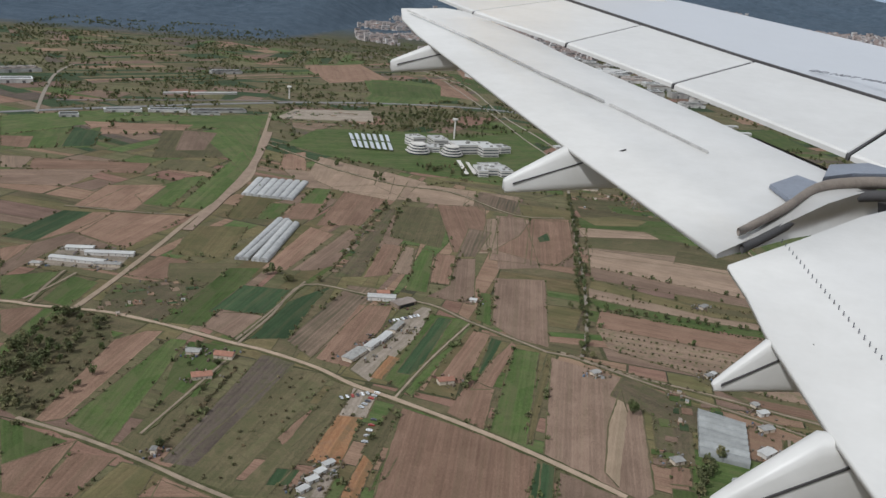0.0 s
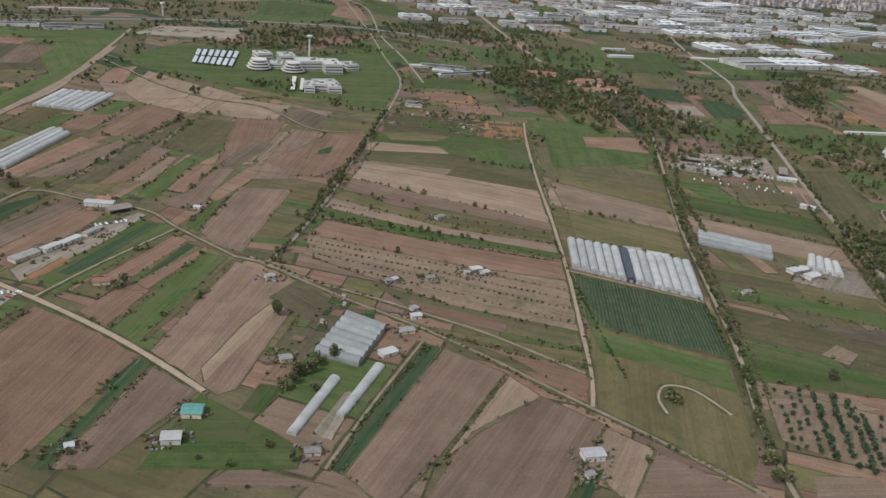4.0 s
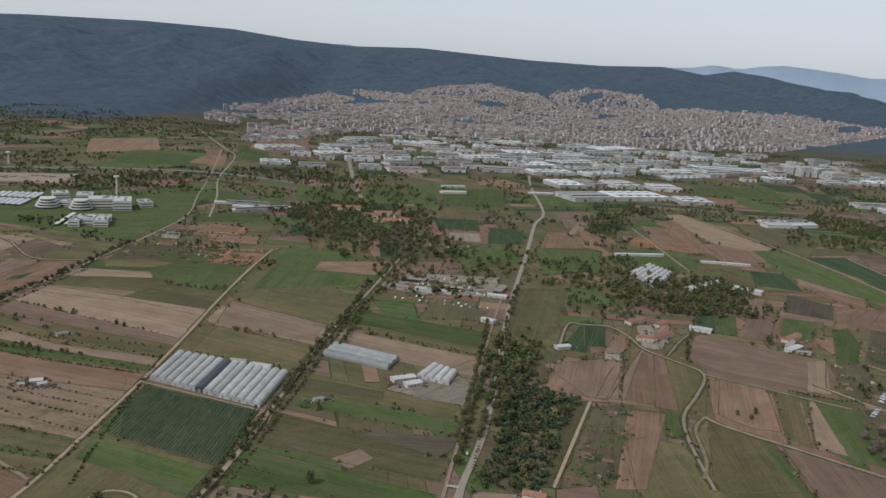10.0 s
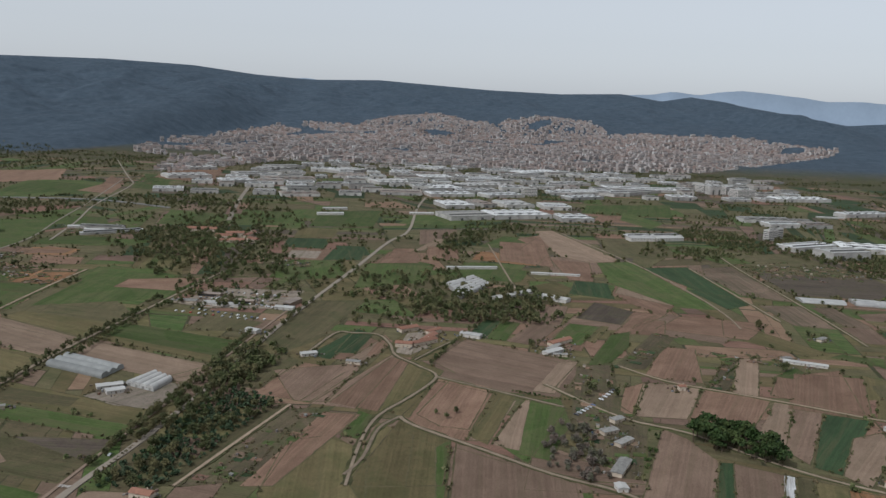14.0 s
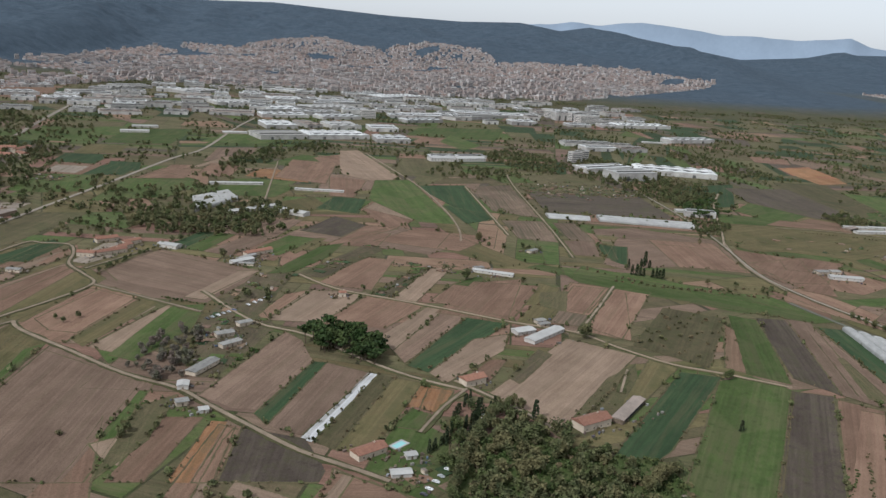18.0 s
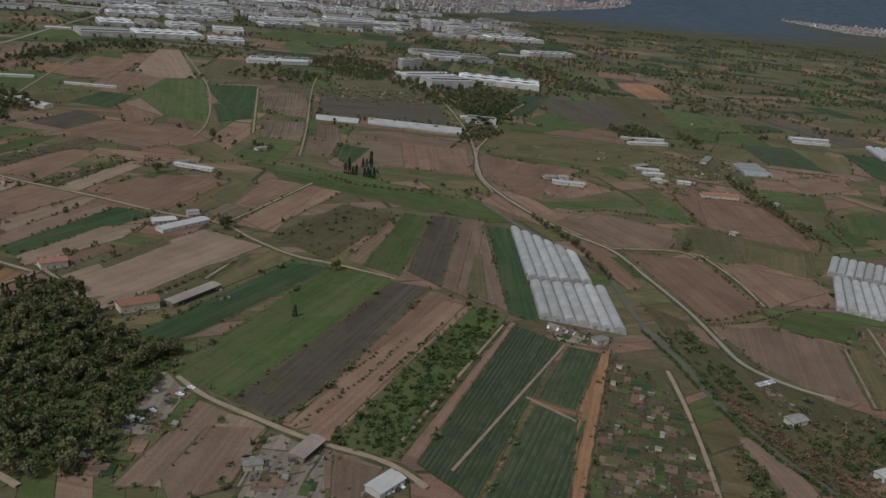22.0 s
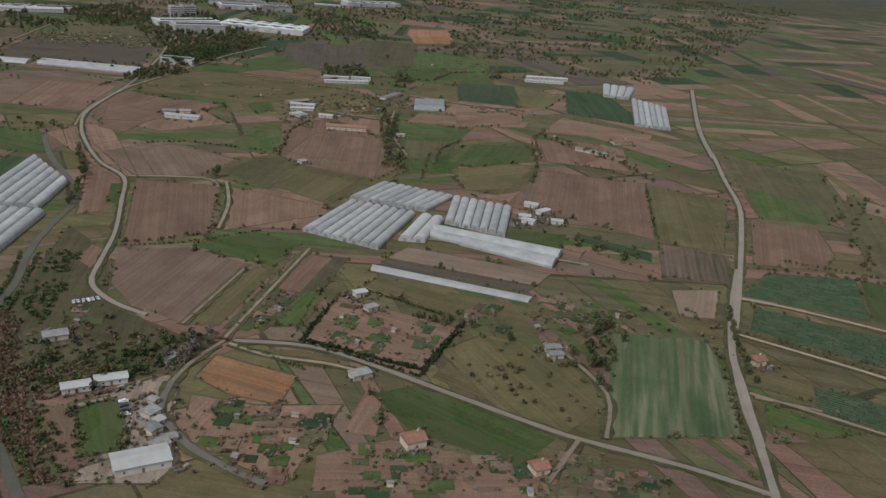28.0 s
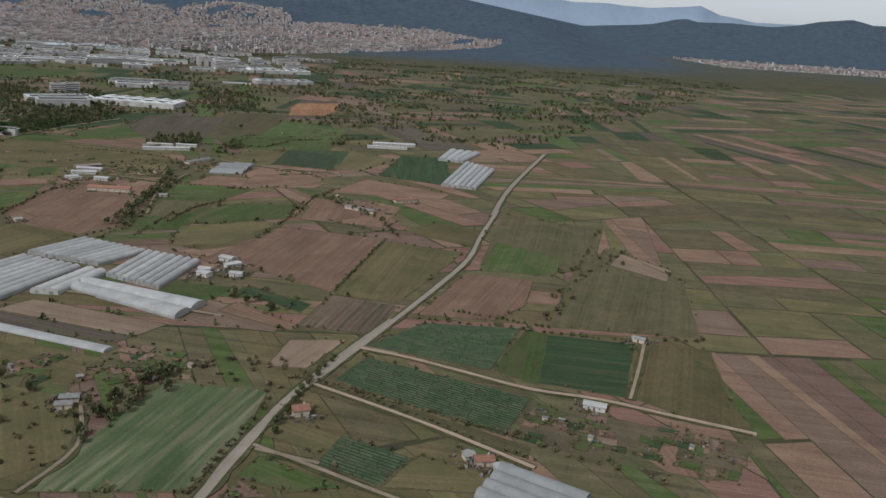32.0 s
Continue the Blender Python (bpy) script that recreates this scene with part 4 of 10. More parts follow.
def building(kind, depth, h, a, b):
    a, b = Vector(a), Vector(b)
    w, turn = (b - a).length, math.atan2((b - a).y, (b - a).x)
    mid = (a + b) / 2 + Vector((-math.sin(turn), math.cos(turn))) * depth / 2
    if any((mid - p).length < 0.36 * (r + (w + depth) / 2) * (0.8 if kind == "clinic" else 1) for p, r, k in placed if k != "clinic" or kind != "clinic"):
        return
    placed.append((mid, (w + depth) / 2, kind))
    label, cat, wall, roof = BUILDING[kind]
    rnd = random.Random(int(abs(a.x) + 3 * abs(a.y)))
    ob = base({"house": "farmhouse", "hall": "warehouse", "clinic": "hospital_block", "barn": "barn"}.get(kind, "shed"), mid.x, mid.y, turn, label, cat, "", soil(mid.x, mid.y))
    hw, hd = w / 2, depth / 2
    flat = kind == "clinic"
    rise = 0.0 if flat else (min(w, depth) * (0.22 if kind == "house" else 0.1))
    spans = max(1, round(w / 24)) if kind == "hall" else 1
    part("wall", mesh_of("wall", *box(-hw, hw, -hd, hd, -0.3, h), wall), ob)
    o = 0.5 if kind != "hall" else 0.3
    if flat:
        part("roof", mesh_of("roof", *join(box(-hw + 0.4, hw - 0.4, -hd + 0.4, hd - 0.4, h, h + 0.15), box(-hw, hw, -hd, -hd + 0.4, h, h + 0.9), box(-hw, hw, hd - 0.4, hd, h, h + 0.9),
                                                  box(-hw, -hw + 0.4, -hd + 0.4, hd - 0.4, h, h + 0.9), box(hw - 0.4, hw, -hd + 0.4, hd - 0.4, h, h + 0.9)), roof), ob)
        for k in range(3):
            x, y, q = rnd.uniform(-hw * 0.7, hw * 0.7), rnd.uniform(-hd * 0.6, hd * 0.6), rnd.uniform(1.5, 3)
            part("roof_unit", mesh_of("roof_unit", *box(x - q, x + q, y - q * 0.7, y + q * 0.7, h + 0.15, h + 2.2), SHEET), ob)
        floors = max(2, int(h / 4))
        for f in range(floors):
            z = 1.2 + f * (h - 1) / floors
            for s in (-1, 1):
                part("window_band", mesh_of("window_band", *box(-hw + 1, hw - 1, s * hd - 0.12, s * hd + 0.12, z, z + 1.5), GLASS), ob)
                part("window_band", mesh_of("window_band", *box(s * hw - 0.12, s * hw + 0.12, -hd + 1, hd - 1, z, z + 1.5), GLASS), ob)
        return
    if kind == "hall":
        # gabled or flat roof bays side by side, roof lights, loading doors
        col = rnd.choice((HALL_ROOF, HALL_ROOF, PALE, SHEET, HALL_ROOF, BROWN_SHEET))
        if rnd.random() < 0.45:
            v, f = box(-hw - 0.3, hw + 0.3, -hd - 0.3, hd + 0.3, h - 0.1, h + 0.5)
        else:
            prof = [(-hw + w * k / (2 * spans), h + (w / spans * 0.08 if k % 2 else 0.02)) for k in range(2 * spans + 1)]
            v = [(x, y, z) for y in (-hd - 0.3, hd + 0.3) for x, z in prof + [(hw, h - 0.4), (-hw, h - 0.4)]]
            n = len(v) // 2
            f = [(i, (i + 1) % n, n + (i + 1) % n, n + i) for i in range(n)] + [tuple(range(n))[::-1], tuple(range(n, 2 * n))]
        part("roof", mesh_of("roof", v, f, col), ob)
        for q in range(2):
            y = hd * (q - 0.5)
            part("skylight", mesh_of("skylight", *box(-hw * 0.9, hw * 0.9, y - 1.2, y + 1.2, h, h + w / spans * 0.08 + 0.4), FILM if q else GUTTER), ob)
        for x in (-hw * 0.5, hw * 0.45):
            part("loading_door", mesh_of("loading_door", *box(x - 3, x + 3, -hd - 0.1, -hd + 0.1, 0, h * 0.6), GUTTER), ob)
        return
    along_x = w >= depth
    for k in range(spans):
        x0, x1 = -hw + w * k / spans, -hw + w * (k + 1) / spans
        if along_x:
            prof = [(-hd - o, h - 0.1), (0, h + rise), (hd + o, h - 0.1)]
            v = [(x, y, z + q) for x in (-hw - o, hw + o) for q in (0, 0.25) for y, z in prof]
        else:
            r = (x1 - x0) * 0.045 if kind == "hall" else rise
            prof = [(x0 - (o if k == 0 else 0), h - 0.1), ((x0 + x1) / 2, h + r), (x1 + (o if k == spans - 1 else 0), h - 0.1)]
            v = [(x, y, z + q) for y in (hd + o, -hd - o) for q in (0, 0.25) for x, z in prof]
        f = [(3, 9, 10, 4), (4, 10, 11, 5), (0, 1, 7, 6), (1, 2, 8, 7), (0, 3, 4, 1), (1, 4, 5, 2), (6, 7, 10, 9), (7, 8, 11, 10), (0, 6, 9, 3), (2, 5, 11, 8), (0, 1, 2), (6, 8, 7)]
        part("roof", mesh_of("roof", v, f, roof), ob)
    # openings
    if kind == "barn":
        # near-black sheet on the solid wall imitates the shade inside an open front
        part("opening", mesh_of("opening", *box(-hw * 0.8, hw * 0.8, -hd - 0.06, -hd + 0.1, 0, h - 0.9), TYRE), ob, "dark sheet standing in for a shaded open front")
    else:
        part("door", mesh_of("door", *box(-0.6, 0.6, -hd - 0.08, -hd + 0.1, 0, 2.1), RUST), ob)
        n = max(1, int(w / 6))
        for k in range(n):
            x = -hw + w * (k + 0.5) / n
            if abs(x) > 1.3:
                part("window", mesh_of("window", *box(x - 0.4, x + 0.4, -hd - 0.08, -hd + 0.1, 1.1, 2.0), GLASS), ob)
            if h > 5:
                part("window", mesh_of("window", *box(x - 0.5, x + 0.5, -hd - 0.08, -hd + 0.1, 3.6, 4.8), GLASS), ob)
        if kind == "house":
            part("chimney", mesh_of("chimney", *box(hw * 0.4, hw * 0.4 + 0.7, 0.3, 1.0, h, h + rise + 1.2), CREAM), ob)


def car_meshes():
    prof = [(-2.1, 0.35), (-2.15, 0.75), (-1.9, 0.95), (-1.2, 1.0), (-0.6, 1.42), (0.9, 1.46), (1.7, 1.0), (2.1, 0.9), (2.15, 0.4)]
    vs = [(x, s * (0.85 if z < 1.1 else 0.68), z) for s in (-1, 1) for x, z in prof]
    n = len(prof)
    fs = [tuple(range(n)), tuple(range(2 * n - 1, n - 1, -1))] + [(i, n + i, n + (i + 1) % n, (i + 1) % n) for i in range(n)]
    bodies = [mesh_of("body", vs, fs, m) for m in CAR_PAINT]
    glass = mesh_of("glazing", *join(box(-0.95, 1.4, -0.8, 0.8, 1.06, 1.3)), GLASS)
    wv = [(0.32 * math.cos(6.283 * i / 10), y, 0.32 + 0.32 * math.sin(6.283 * i / 10)) for y in (-0.1, 0.1) for i in range(10)]
    wheel = mesh_of("wheel", wv, [tuple(range(10)), tuple(range(19, 9, -1))] + [(i, 10 + i, 10 + (i + 1) % 10, (i + 1) % 10) for i in range(10)], TYRE)
    return bodies, glass, wheel


CARS = car_meshes()
CAR_LABEL = ["white parked car", "silver parked car", "dark parked car", "red parked car", "blue parked car"]


def cars(n, *pts):
    rnd = random.Random(n + int(abs(pts[0][0])))
    p, q = Vector(pts[0]), Vector(pts[-1])
    t = math.atan2((q - p).y, (q - p).x) if n > 1 else 1.4
    n = min(n, 1 + int((q - p).length / 2.6))
    for i in range(n):
        g = p.lerp(q, (i + rnd.uniform(-0.12, 0.12)) / max(1, n - 1))
        k = rnd.choice((0, 0, 0, 1, 1, 2, 0, 1, 2, 0, 0, 1, 2, 1, 0, 2, 1, 3, 4))
        ob = base("car", g.x, g.y, t + (1.57 if n > 1 else 0) + rnd.uniform(-0.15, 0.15), CAR_LABEL[k] + (" on a yard" if n > 1 else " on the country road"), "car", "cars", soil(g.x, g.y) if n > 1 else 1.1)
        part("body", CARS[0][k], ob)
        part("glazing", CARS[1], ob)
        for x in (-1.35, 1.35):
            for y in (-0.8, 0.8):
                part("wheel", CARS[2], ob, "", pose(x, y, 0))


HUT = []


def hut_meshes():
    for i in range(6):
        rnd = random.Random(i)
        w, d, h = rnd.uniform(0.9, 1.8), rnd.uniform(0.8, 1.3), rnd.uniform(1.6, 2.1)
        wall = mesh_of("wall", *box(-w, w, -d, d, -0.2, h), (CREAM, RUST, RUST, SHEET, RUST, CREAM)[i])
        rv = [(-w - 0.2, -d - 0.2, h), (w + 0.2, -d - 0.2, h), (w + 0.2, d + 0.2, h + 0.5), (-w - 0.2, d + 0.2, h + 0.5)]
        rv += [(x, y, z + 0.12) for x, y, z in rv]
        roof = mesh_of("roof", rv, [(3, 2, 1, 0), (4, 5, 6, 7), (0, 1, 5, 4), (1, 2, 6, 5), (2, 3, 7, 6), (3, 0, 4, 7)], (SHEET, BROWN_SHEET, SHEET, SHEET, TILE, BROWN_SHEET)[i])
        door = mesh_of("door", *box(-0.45, 0.45, -d - 0.05, -d + 0.05, 0, 1.9), GLASS)
        HUT.append((wall, roof, door))


hut_meshes()
HUT_LABEL = ["small cream garden hut with a grey sheet roof", "dark plank garden hut with a stained brown roof", "weathered plank hut with a grey roof", "grey sheet metal hut", "plank hut with a reddish tile roof", "cream hut with a stained sheet roof"]
PLOT_MAT = [FIELD[k] for k in ("rb", "dg", "gr", "br", "gr", "wd")]
CLUTTER = island_mat("mixed_clutter", [(0.0, (0.34, 0.33, 0.3)), (0.1, (0.14, 0.11, 0.08)), (0.55, (0.17, 0.135, 0.1)), (0.62, (0.4, 0.38, 0.35)), (0.7, (0.08, 0.13, 0.2)), (0.8, (0.16, 0.08, 0.05)), (0.95, (0.2, 0.19, 0.18))], 0.7)


bed_count = [0]


def plots(n, *pts):
    """Allotments: beds, huts, water tanks, heaps and low scrub."""
    rnd = random.Random(int(abs(pts[0][0]) + n))
    xs, ys = [p[0] for p in pts], [p[1] for p in pts]
    t = math.atan2(pts[1][1] - pts[0][1], pts[1][0] - pts[0][0])
    spots = []
    while len(spots) < n:
        p = (rnd.uniform(min(xs), max(xs)), rnd.uniform(min(ys), max(ys)))
        if inside(p, list(pts)):
            spots.append(p)
    beds = {}
    bits, leaves = [], []
    huts = 0
    for i, (x, y) in enumerate(spots):
        an = t + rnd.choice((0, 1.57)) + rnd.uniform(-0.08, 0.08)
        c, s = math.cos(an), math.sin(an)

        def put(v):
            return [(x + p * c - q * s, y + p * s + q * c, z) for p, q, z in v]
        w, d = rnd.uniform(2.5, 6), rnd.uniform(2, 4)
        v, f = box(-w, w, -d, d, -0.2, soil(x, y) + 0.08 + 0.005 * (bed_count[0] % 97))
        bed_count[0] += 1
        beds.setdefault(i % 6, []).append((put(v), f))
        if i % 8 == 0 and huts < 30:
            huts += 1
            k = rnd.randrange(6)
            ob = base("garden_hut", x + rnd.uniform(-3, 3), y + rnd.uniform(-3, 3), an, HUT_LABEL[k], "hut", "garden huts", soil(x, y))
            for nm, me in zip(("wall", "roof", "door"), HUT[k]):
                part(nm, me, ob)
        for _ in range(1):
            q = rnd.uniform(0.2, 0.7)
            dx, dy = rnd.uniform(-6, 6), rnd.uniform(-6, 6)
            v, f = box(dx - q, dx + q * rnd.uniform(0.6, 2), dy - q * 0.7, dy + q, 0, rnd.uniform(0.9, 2.2))
            bits.append((put(v), f))
        for _ in range(3):
            leaves.append((x + rnd.uniform(-8, 8), y + rnd.uniform(-8, 8)))
    for k, b in beds.items():
        ob = tagged(new("garden_beds", mesh_of("garden_beds", *join(*b), PLOT_MAT[k])), "small rectangular garden beds", "garden bed", "", "stuff")
    tagged(new("garden_clutter", mesh_of("garden_clutter", *join(*bits), CLUTTER)), "tanks, pallets and heaps between garden plots", "clutter", "", "stuff")
    clump("garden_scrub", "bush", leaves, 2.2, "low garden shrubs and young trees", rnd, False)


# ---- the plan: fields, roads, plants, buildings ----
field("gr", (-759, 1429), (-617, 1558), (-482, 1557), (-465, 1503), (-577, 1453), (-682, 1279))
field("gr", (-682, 1279), (-614, 1382), (-572, 1226), (-636, 1189))
field("rb", (-618, 1435), (-463, 1463), (-460, 1394), (-559, 1339))
field("gr", (-605, 1310), (-574, 1399), (-525, 1243), (-572, 1226))
field("gr", (-491, 1553), (-339, 1622), (-322, 1490), (-462, 1430))
field("wd", (-476, 1414), (-326, 1466), (-295, 1253), (-424, 1207))
field("rb", (-682, 1279), (-635, 1289), (-607, 1212), (-648, 1213))
field("tan", (-619, 1156), (-574, 1161), (-558, 1095), (-586, 1093))
field("rb", (-571, 1155), (-412, 1173), (-407, 1112), (-549, 1092))
field("br", (-581, 1081), (-456, 1123), (-467, 1024), (-546, 1014))
field("rb", (-425, 943), (-425, 1043), (-354, 1066), (-376, 944))
field("gr", (-377, 1009), (-345, 1109), (-323, 1126), (-321, 965), (-353, 971))
field("rb", (-429, 785), (-407, 808), (-397, 754), (-406, 740))
field("og", (-249, 943), (-250, 1092), (-206, 1060), (-213, 946))
field("gr", (-215, 941), (-212, 1017), (-184, 1019), (-191, 952))
field("rb", (-188, 953), (-175, 1069), (-143, 1079), (-150, 958))
field("gr", (-178, 1026), (-171, 1110), (-149, 1117), (-150, 1029))
field("rb", (-143, 937), (-131, 1097), (-70, 1086), (-92, 950))
field("tan", (-234, 1198), (-71, 1198), (-71, 1100), (-185, 1105))
field("tan", (-67, 1148), (35, 1147), (27, 1063), (-69, 1080))
field("tan", (27, 1071), (51, 1152), (105, 1137), (92, 1043))
field("tan", (39, 877), (51, 1017), (62, 1015), (54, 881))
field("br", (54, 861), (73, 1030), (112, 1028), (92, 856))
field("br", (98, 853), (116, 1029), (155, 1034), (135, 862))
field("wd", (-56, 915), (-53, 1048), (12, 1048), (2, 888))
field("og", (67, 507), (94, 632), (99, 629), (70, 489))
field("gr", (-264, 1373), (-235, 1517), (-182, 1539), (145, 1599), (186, 1377), (170, 1166), (56, 1205), (-62, 1244), (-174, 1298))
field("gr", (-419, 1416), (-340, 1542), (-293, 1305), (-267, 1134))
field("rb", (-238, 1193), (-249, 1295), (-221, 1322), (-200, 1204))
field("tan", (-194, 1174), (-195, 1296), (-96, 1226), (-96, 1145), (-149, 1118))
field("tan", (-96, 1145), (-89, 1230), (-24, 1181), (-18, 1096), (-51, 1087))
field("cr_", (43, 1114), (117, 1101), (116, 1044), (48, 1060))
field("og", (102, 1100), (174, 1084), (163, 1029), (101, 1038))
field("tan", (177, 957), (203, 954), (370, 886), (368, 837), (172, 912))
field("wd", (168, 1010), (258, 1005), (372, 958), (370, 906), (174, 956))
field("gr", (174, 1043), (245, 1045), (360, 995), (361, 951), (250, 991), (168, 1003))
field("wd", (174, 1161), (365, 1149), (360, 1024), (180, 1059))
field("rb", (-7, 1066), (56, 1073), (53, 888), (16, 877))
field("br", (62, 832), (69, 1035), (104, 1034), (107, 844))
field("br", (115, 856), (125, 1027), (164, 1027), (150, 856))
field("tan", (43, 896), (57, 1018), (70, 1022), (64, 881))
field("br", (143, 352), (158, 373), (212, 360))
field("og", (203, 379), (246, 521), (252, 518), (212, 375))
field("cr", (371, 568), (371, 657), (472, 622), (466, 528), across=True)
field("wd", (372, 921), (372, 1055), (462, 1011), (507, 946), (498, 832), (418, 866))
field("gr", (371, 1098), (438, 1110), (454, 1147), (393, 1186), (373, 1188))
field("orc", (467, 435), (477, 498), (518, 482), (559, 465), (528, 409), (492, 418))
field("tan", (467, 378), (474, 402), (502, 404), (524, 393), (523, 387))
field("wd", (672, 853), (694, 1036), (760, 1052), (726, 865), (702, 824))
field("br", (907, 558), (925, 622), (948, 602), (995, 560), (996, 555))
field("gr", (649, 566), (672, 704), (686, 703), (664, 607))
field("gr", (975, 917), (1003, 975), (1034, 964), (997, 896))
field("br", (1070, 966), (1127, 1047), (1205, 971), (1159, 912), (1100, 943))
field("rb", (1009, 988), (1050, 1057), (1130, 1033), (1073, 966))
field("gr", (854, 1205), (897, 1331), (984, 1326), (948, 1194))
field("or", (903, 1354), (919, 1429), (1015, 1405), (993, 1327))
field("gr", (914, 1482), (968, 1609), (1023, 1585), (985, 1463))
field("rb", (991, 1580), (1056, 1656), (1088, 1533), (1025, 1468))
field("gr", (452, 1613), (445, 1753), (573, 1751), (566, 1633))
field("gr", (774, 1680), (796, 1797), (913, 1795), (883, 1684))
field("gr", (319, 1595), (285, 1788), (424, 1746), (427, 1628))
field("gr", (279, 1339), (268, 1418), (371, 1417), (369, 1362))
field("rb", (228, 1253), (239, 1328), (299, 1308), (305, 1249))
field("gr", (310, 930), (270, 1035), (365, 1022), (373, 941))
field("gr", (227, 1092), (224, 1128), (300, 1126), (308, 1075))
field("wd", (419, 877), (405, 973), (524, 942), (525, 895), (495, 879))
field("wd", (582, 881), (591, 953), (658, 928), (646, 891))
field("gr", (383, 1143), (386, 1203), (503, 1150), (470, 1108))
field("rb", (-301, 2130), (-411, 2408), (-277, 2580), (-164, 2271))
field("gr", (-193, 1918), (-152, 2276), (-38, 2251), (25, 2006), (-147, 1827))
field("rb", (17, 2065), (-87, 2427), (13, 2275), (68, 1999))
field("gr", (69, 2153), (-20, 2517), (66, 2504), (162, 2125))
field("br", (672, 655), (685, 756), (710, 772), (688, 658))
field("br", (653, 672), (620, 730), (653, 757), (679, 736))
field("og", (793, 424), (739, 520), (749, 618), (759, 633), (804, 588), (813, 409), (808, 396))
field("gr", (935, 422), (945, 543), (954, 548), (949, 423))
field("og", (1233, 745), (1263, 819), (1281, 802), (1260, 749))
field("rb", (1252, 740), (1299, 823), (1332, 817), (1283, 720))
field("rb", (1158, 566), (1186, 609), (1199, 610), (1180, 567))
field("rb", (1046, 940), (1080, 1012), (1120, 1005), (1102, 936))
field("rb", (952, 879), (976, 953), (1020, 936), (998, 863))
field("br", (988, 956), (1013, 1014), (1080, 1012), (1052, 953))
field("br", (891, 979), (915, 1056), (1012, 1060), (988, 956))
field("br", (813, 1472), (810, 1641), (880, 1667), (880, 1558))
field("gr", (616, 1160), (612, 1292), (694, 1310), (722, 1178), (658, 1154))
field("rb", (612, 1292), (600, 1383), (699, 1397), (714, 1302))
field("gr", (437, 1371), (422, 1451), (484, 1496), (519, 1377))
field("gr", (181, 1511), (128, 1645), (207, 1643), (259, 1520))
field("gr", (321, 1588), (295, 1724), (371, 1738), (412, 1602))
field("gr", (439, 1616), (419, 1766), (523, 1775), (549, 1649))
field("gr", (1177, 2010), (1215, 2164), (1446, 2243), (1383, 1970))
field("rb", (1178, 1863), (1212, 1973), (1305, 1979), (1276, 1854))
field("br", (1350, 903), (1404, 1033), (1537, 1038), (1528, 933), (1370, 883))
field("gr", (1259, 876), (1279, 891), (1307, 873), (1435, 828), (1504, 762), (1490, 728), (1441, 755), (1344, 815))
field("og", (1171, 946), (1192, 1020), (1266, 889), (1235, 873))
field("rb", (1252, 715), (1297, 813), (1336, 804), (1281, 704))
field("rb", (1118, 411), (1128, 395), (1120, 368), (1090, 367), (1097, 416))
field("gr", (1018, 366), (1022, 408), (1060, 392), (1054, 367))
field("rb", (986, 380), (1006, 493), (1018, 486), (999, 365), (991, 365))
field("gr", (1300, 841), (1324, 891), (1376, 856), (1448, 818), (1499, 743), (1440, 742), (1381, 785))
field("rb", (1543, 968), (1610, 957), (1664, 860), (1603, 817), (1534, 856))
field("br", (1367, 1072), (1443, 1095), (1538, 1040), (1521, 991), (1432, 1012))
field("gr", (974, 1102), (975, 1204), (1041, 1208), (1036, 1124))
field("br", (1012, 1242), (1029, 1407), (1144, 1404), (1092, 1276))
field("rb", (1503, 827), (1514, 808), (1531, 754), (1522, 726), (1504, 758))
field("br", (1554, 758), (1580, 782), (1679, 728), (1659, 673), (1599, 667))
field("og", (1661, 677), (1685, 737), (1748, 714), (1716, 648))
field("gr", (1669, 772), (1695, 837), (1732, 833), (1704, 749))
field("rb", (1710, 770), (1740, 847), (1781, 812), (1758, 742))
field("rb", (1391, 343), (1475, 501), (1480, 501), (1398, 338))
field("rb", (1503, 792), (1531, 831), (1552, 835), (1605, 672), (1593, 654), (1572, 683))
field("gr", (1544, 997), (1564, 1054), (1663, 968), (1637, 947))
field("br", (1565, 734), (1611, 781), (1686, 726), (1647, 670), (1606, 663))
field("og", (1666, 671), (1691, 727), (1755, 693), (1730, 634), (1685, 659))
field("og", (1733, 635), (1755, 693), (1799, 682), (1776, 626), (1756, 616))
field("gr", (1678, 762), (1704, 825), (1733, 822), (1712, 749))
field("rb", (1743, 890), (1777, 924), (1835, 910), (1824, 845), (1770, 846))
field("dg", (1824, 739), (1846, 826), (1888, 823), (1873, 756))
field("gr", (1882, 523), (1898, 565), (1941, 556), (1928, 521))
field("rb", (1757, 292), (1770, 325), (1778, 320), (1773, 287))
field("wd", (1786, 1000), (1803, 1037), (1905, 1032), (1865, 930))
field("gr", (1595, 1120), (1627, 1217), (1754, 1174), (1728, 1105))
field("rb", (1349, 987), (1338, 1090), (1379, 1085), (1376, 996))
field("br", (1913, 484), (1927, 528), (1983, 488), (1974, 468))
field("dg", (1943, 547), (1951, 560), (1997, 521), (1990, 504))
field("gr", (1830, 706), (1843, 900), (1905, 885), (1883, 713))
field("br", (1736, 718), (1718, 857), (1811, 847), (1830, 721), (1800, 688))
field("dg", (2110, 404), (2140, 473), (2210, 455), (2175, 374), (2131, 392), across=True)
field("og", (2179, 374), (2216, 455), (2258, 446), (2235, 364), (2231, 331), (2197, 353))
field("br", (1962, 277), (1968, 291), (1981, 277))
field("wd", (2136, 627), (2196, 818), (2283, 758), (2218, 618), (2178, 600))
field("gr", (2133, 612), (2166, 702), (2217, 652), (2193, 601))
field("wd", (2158, 484), (2223, 635), (2273, 694), (2303, 594), (2261, 467))
field("tan", (2254, 638), (2278, 676), (2306, 626), (2288, 593))
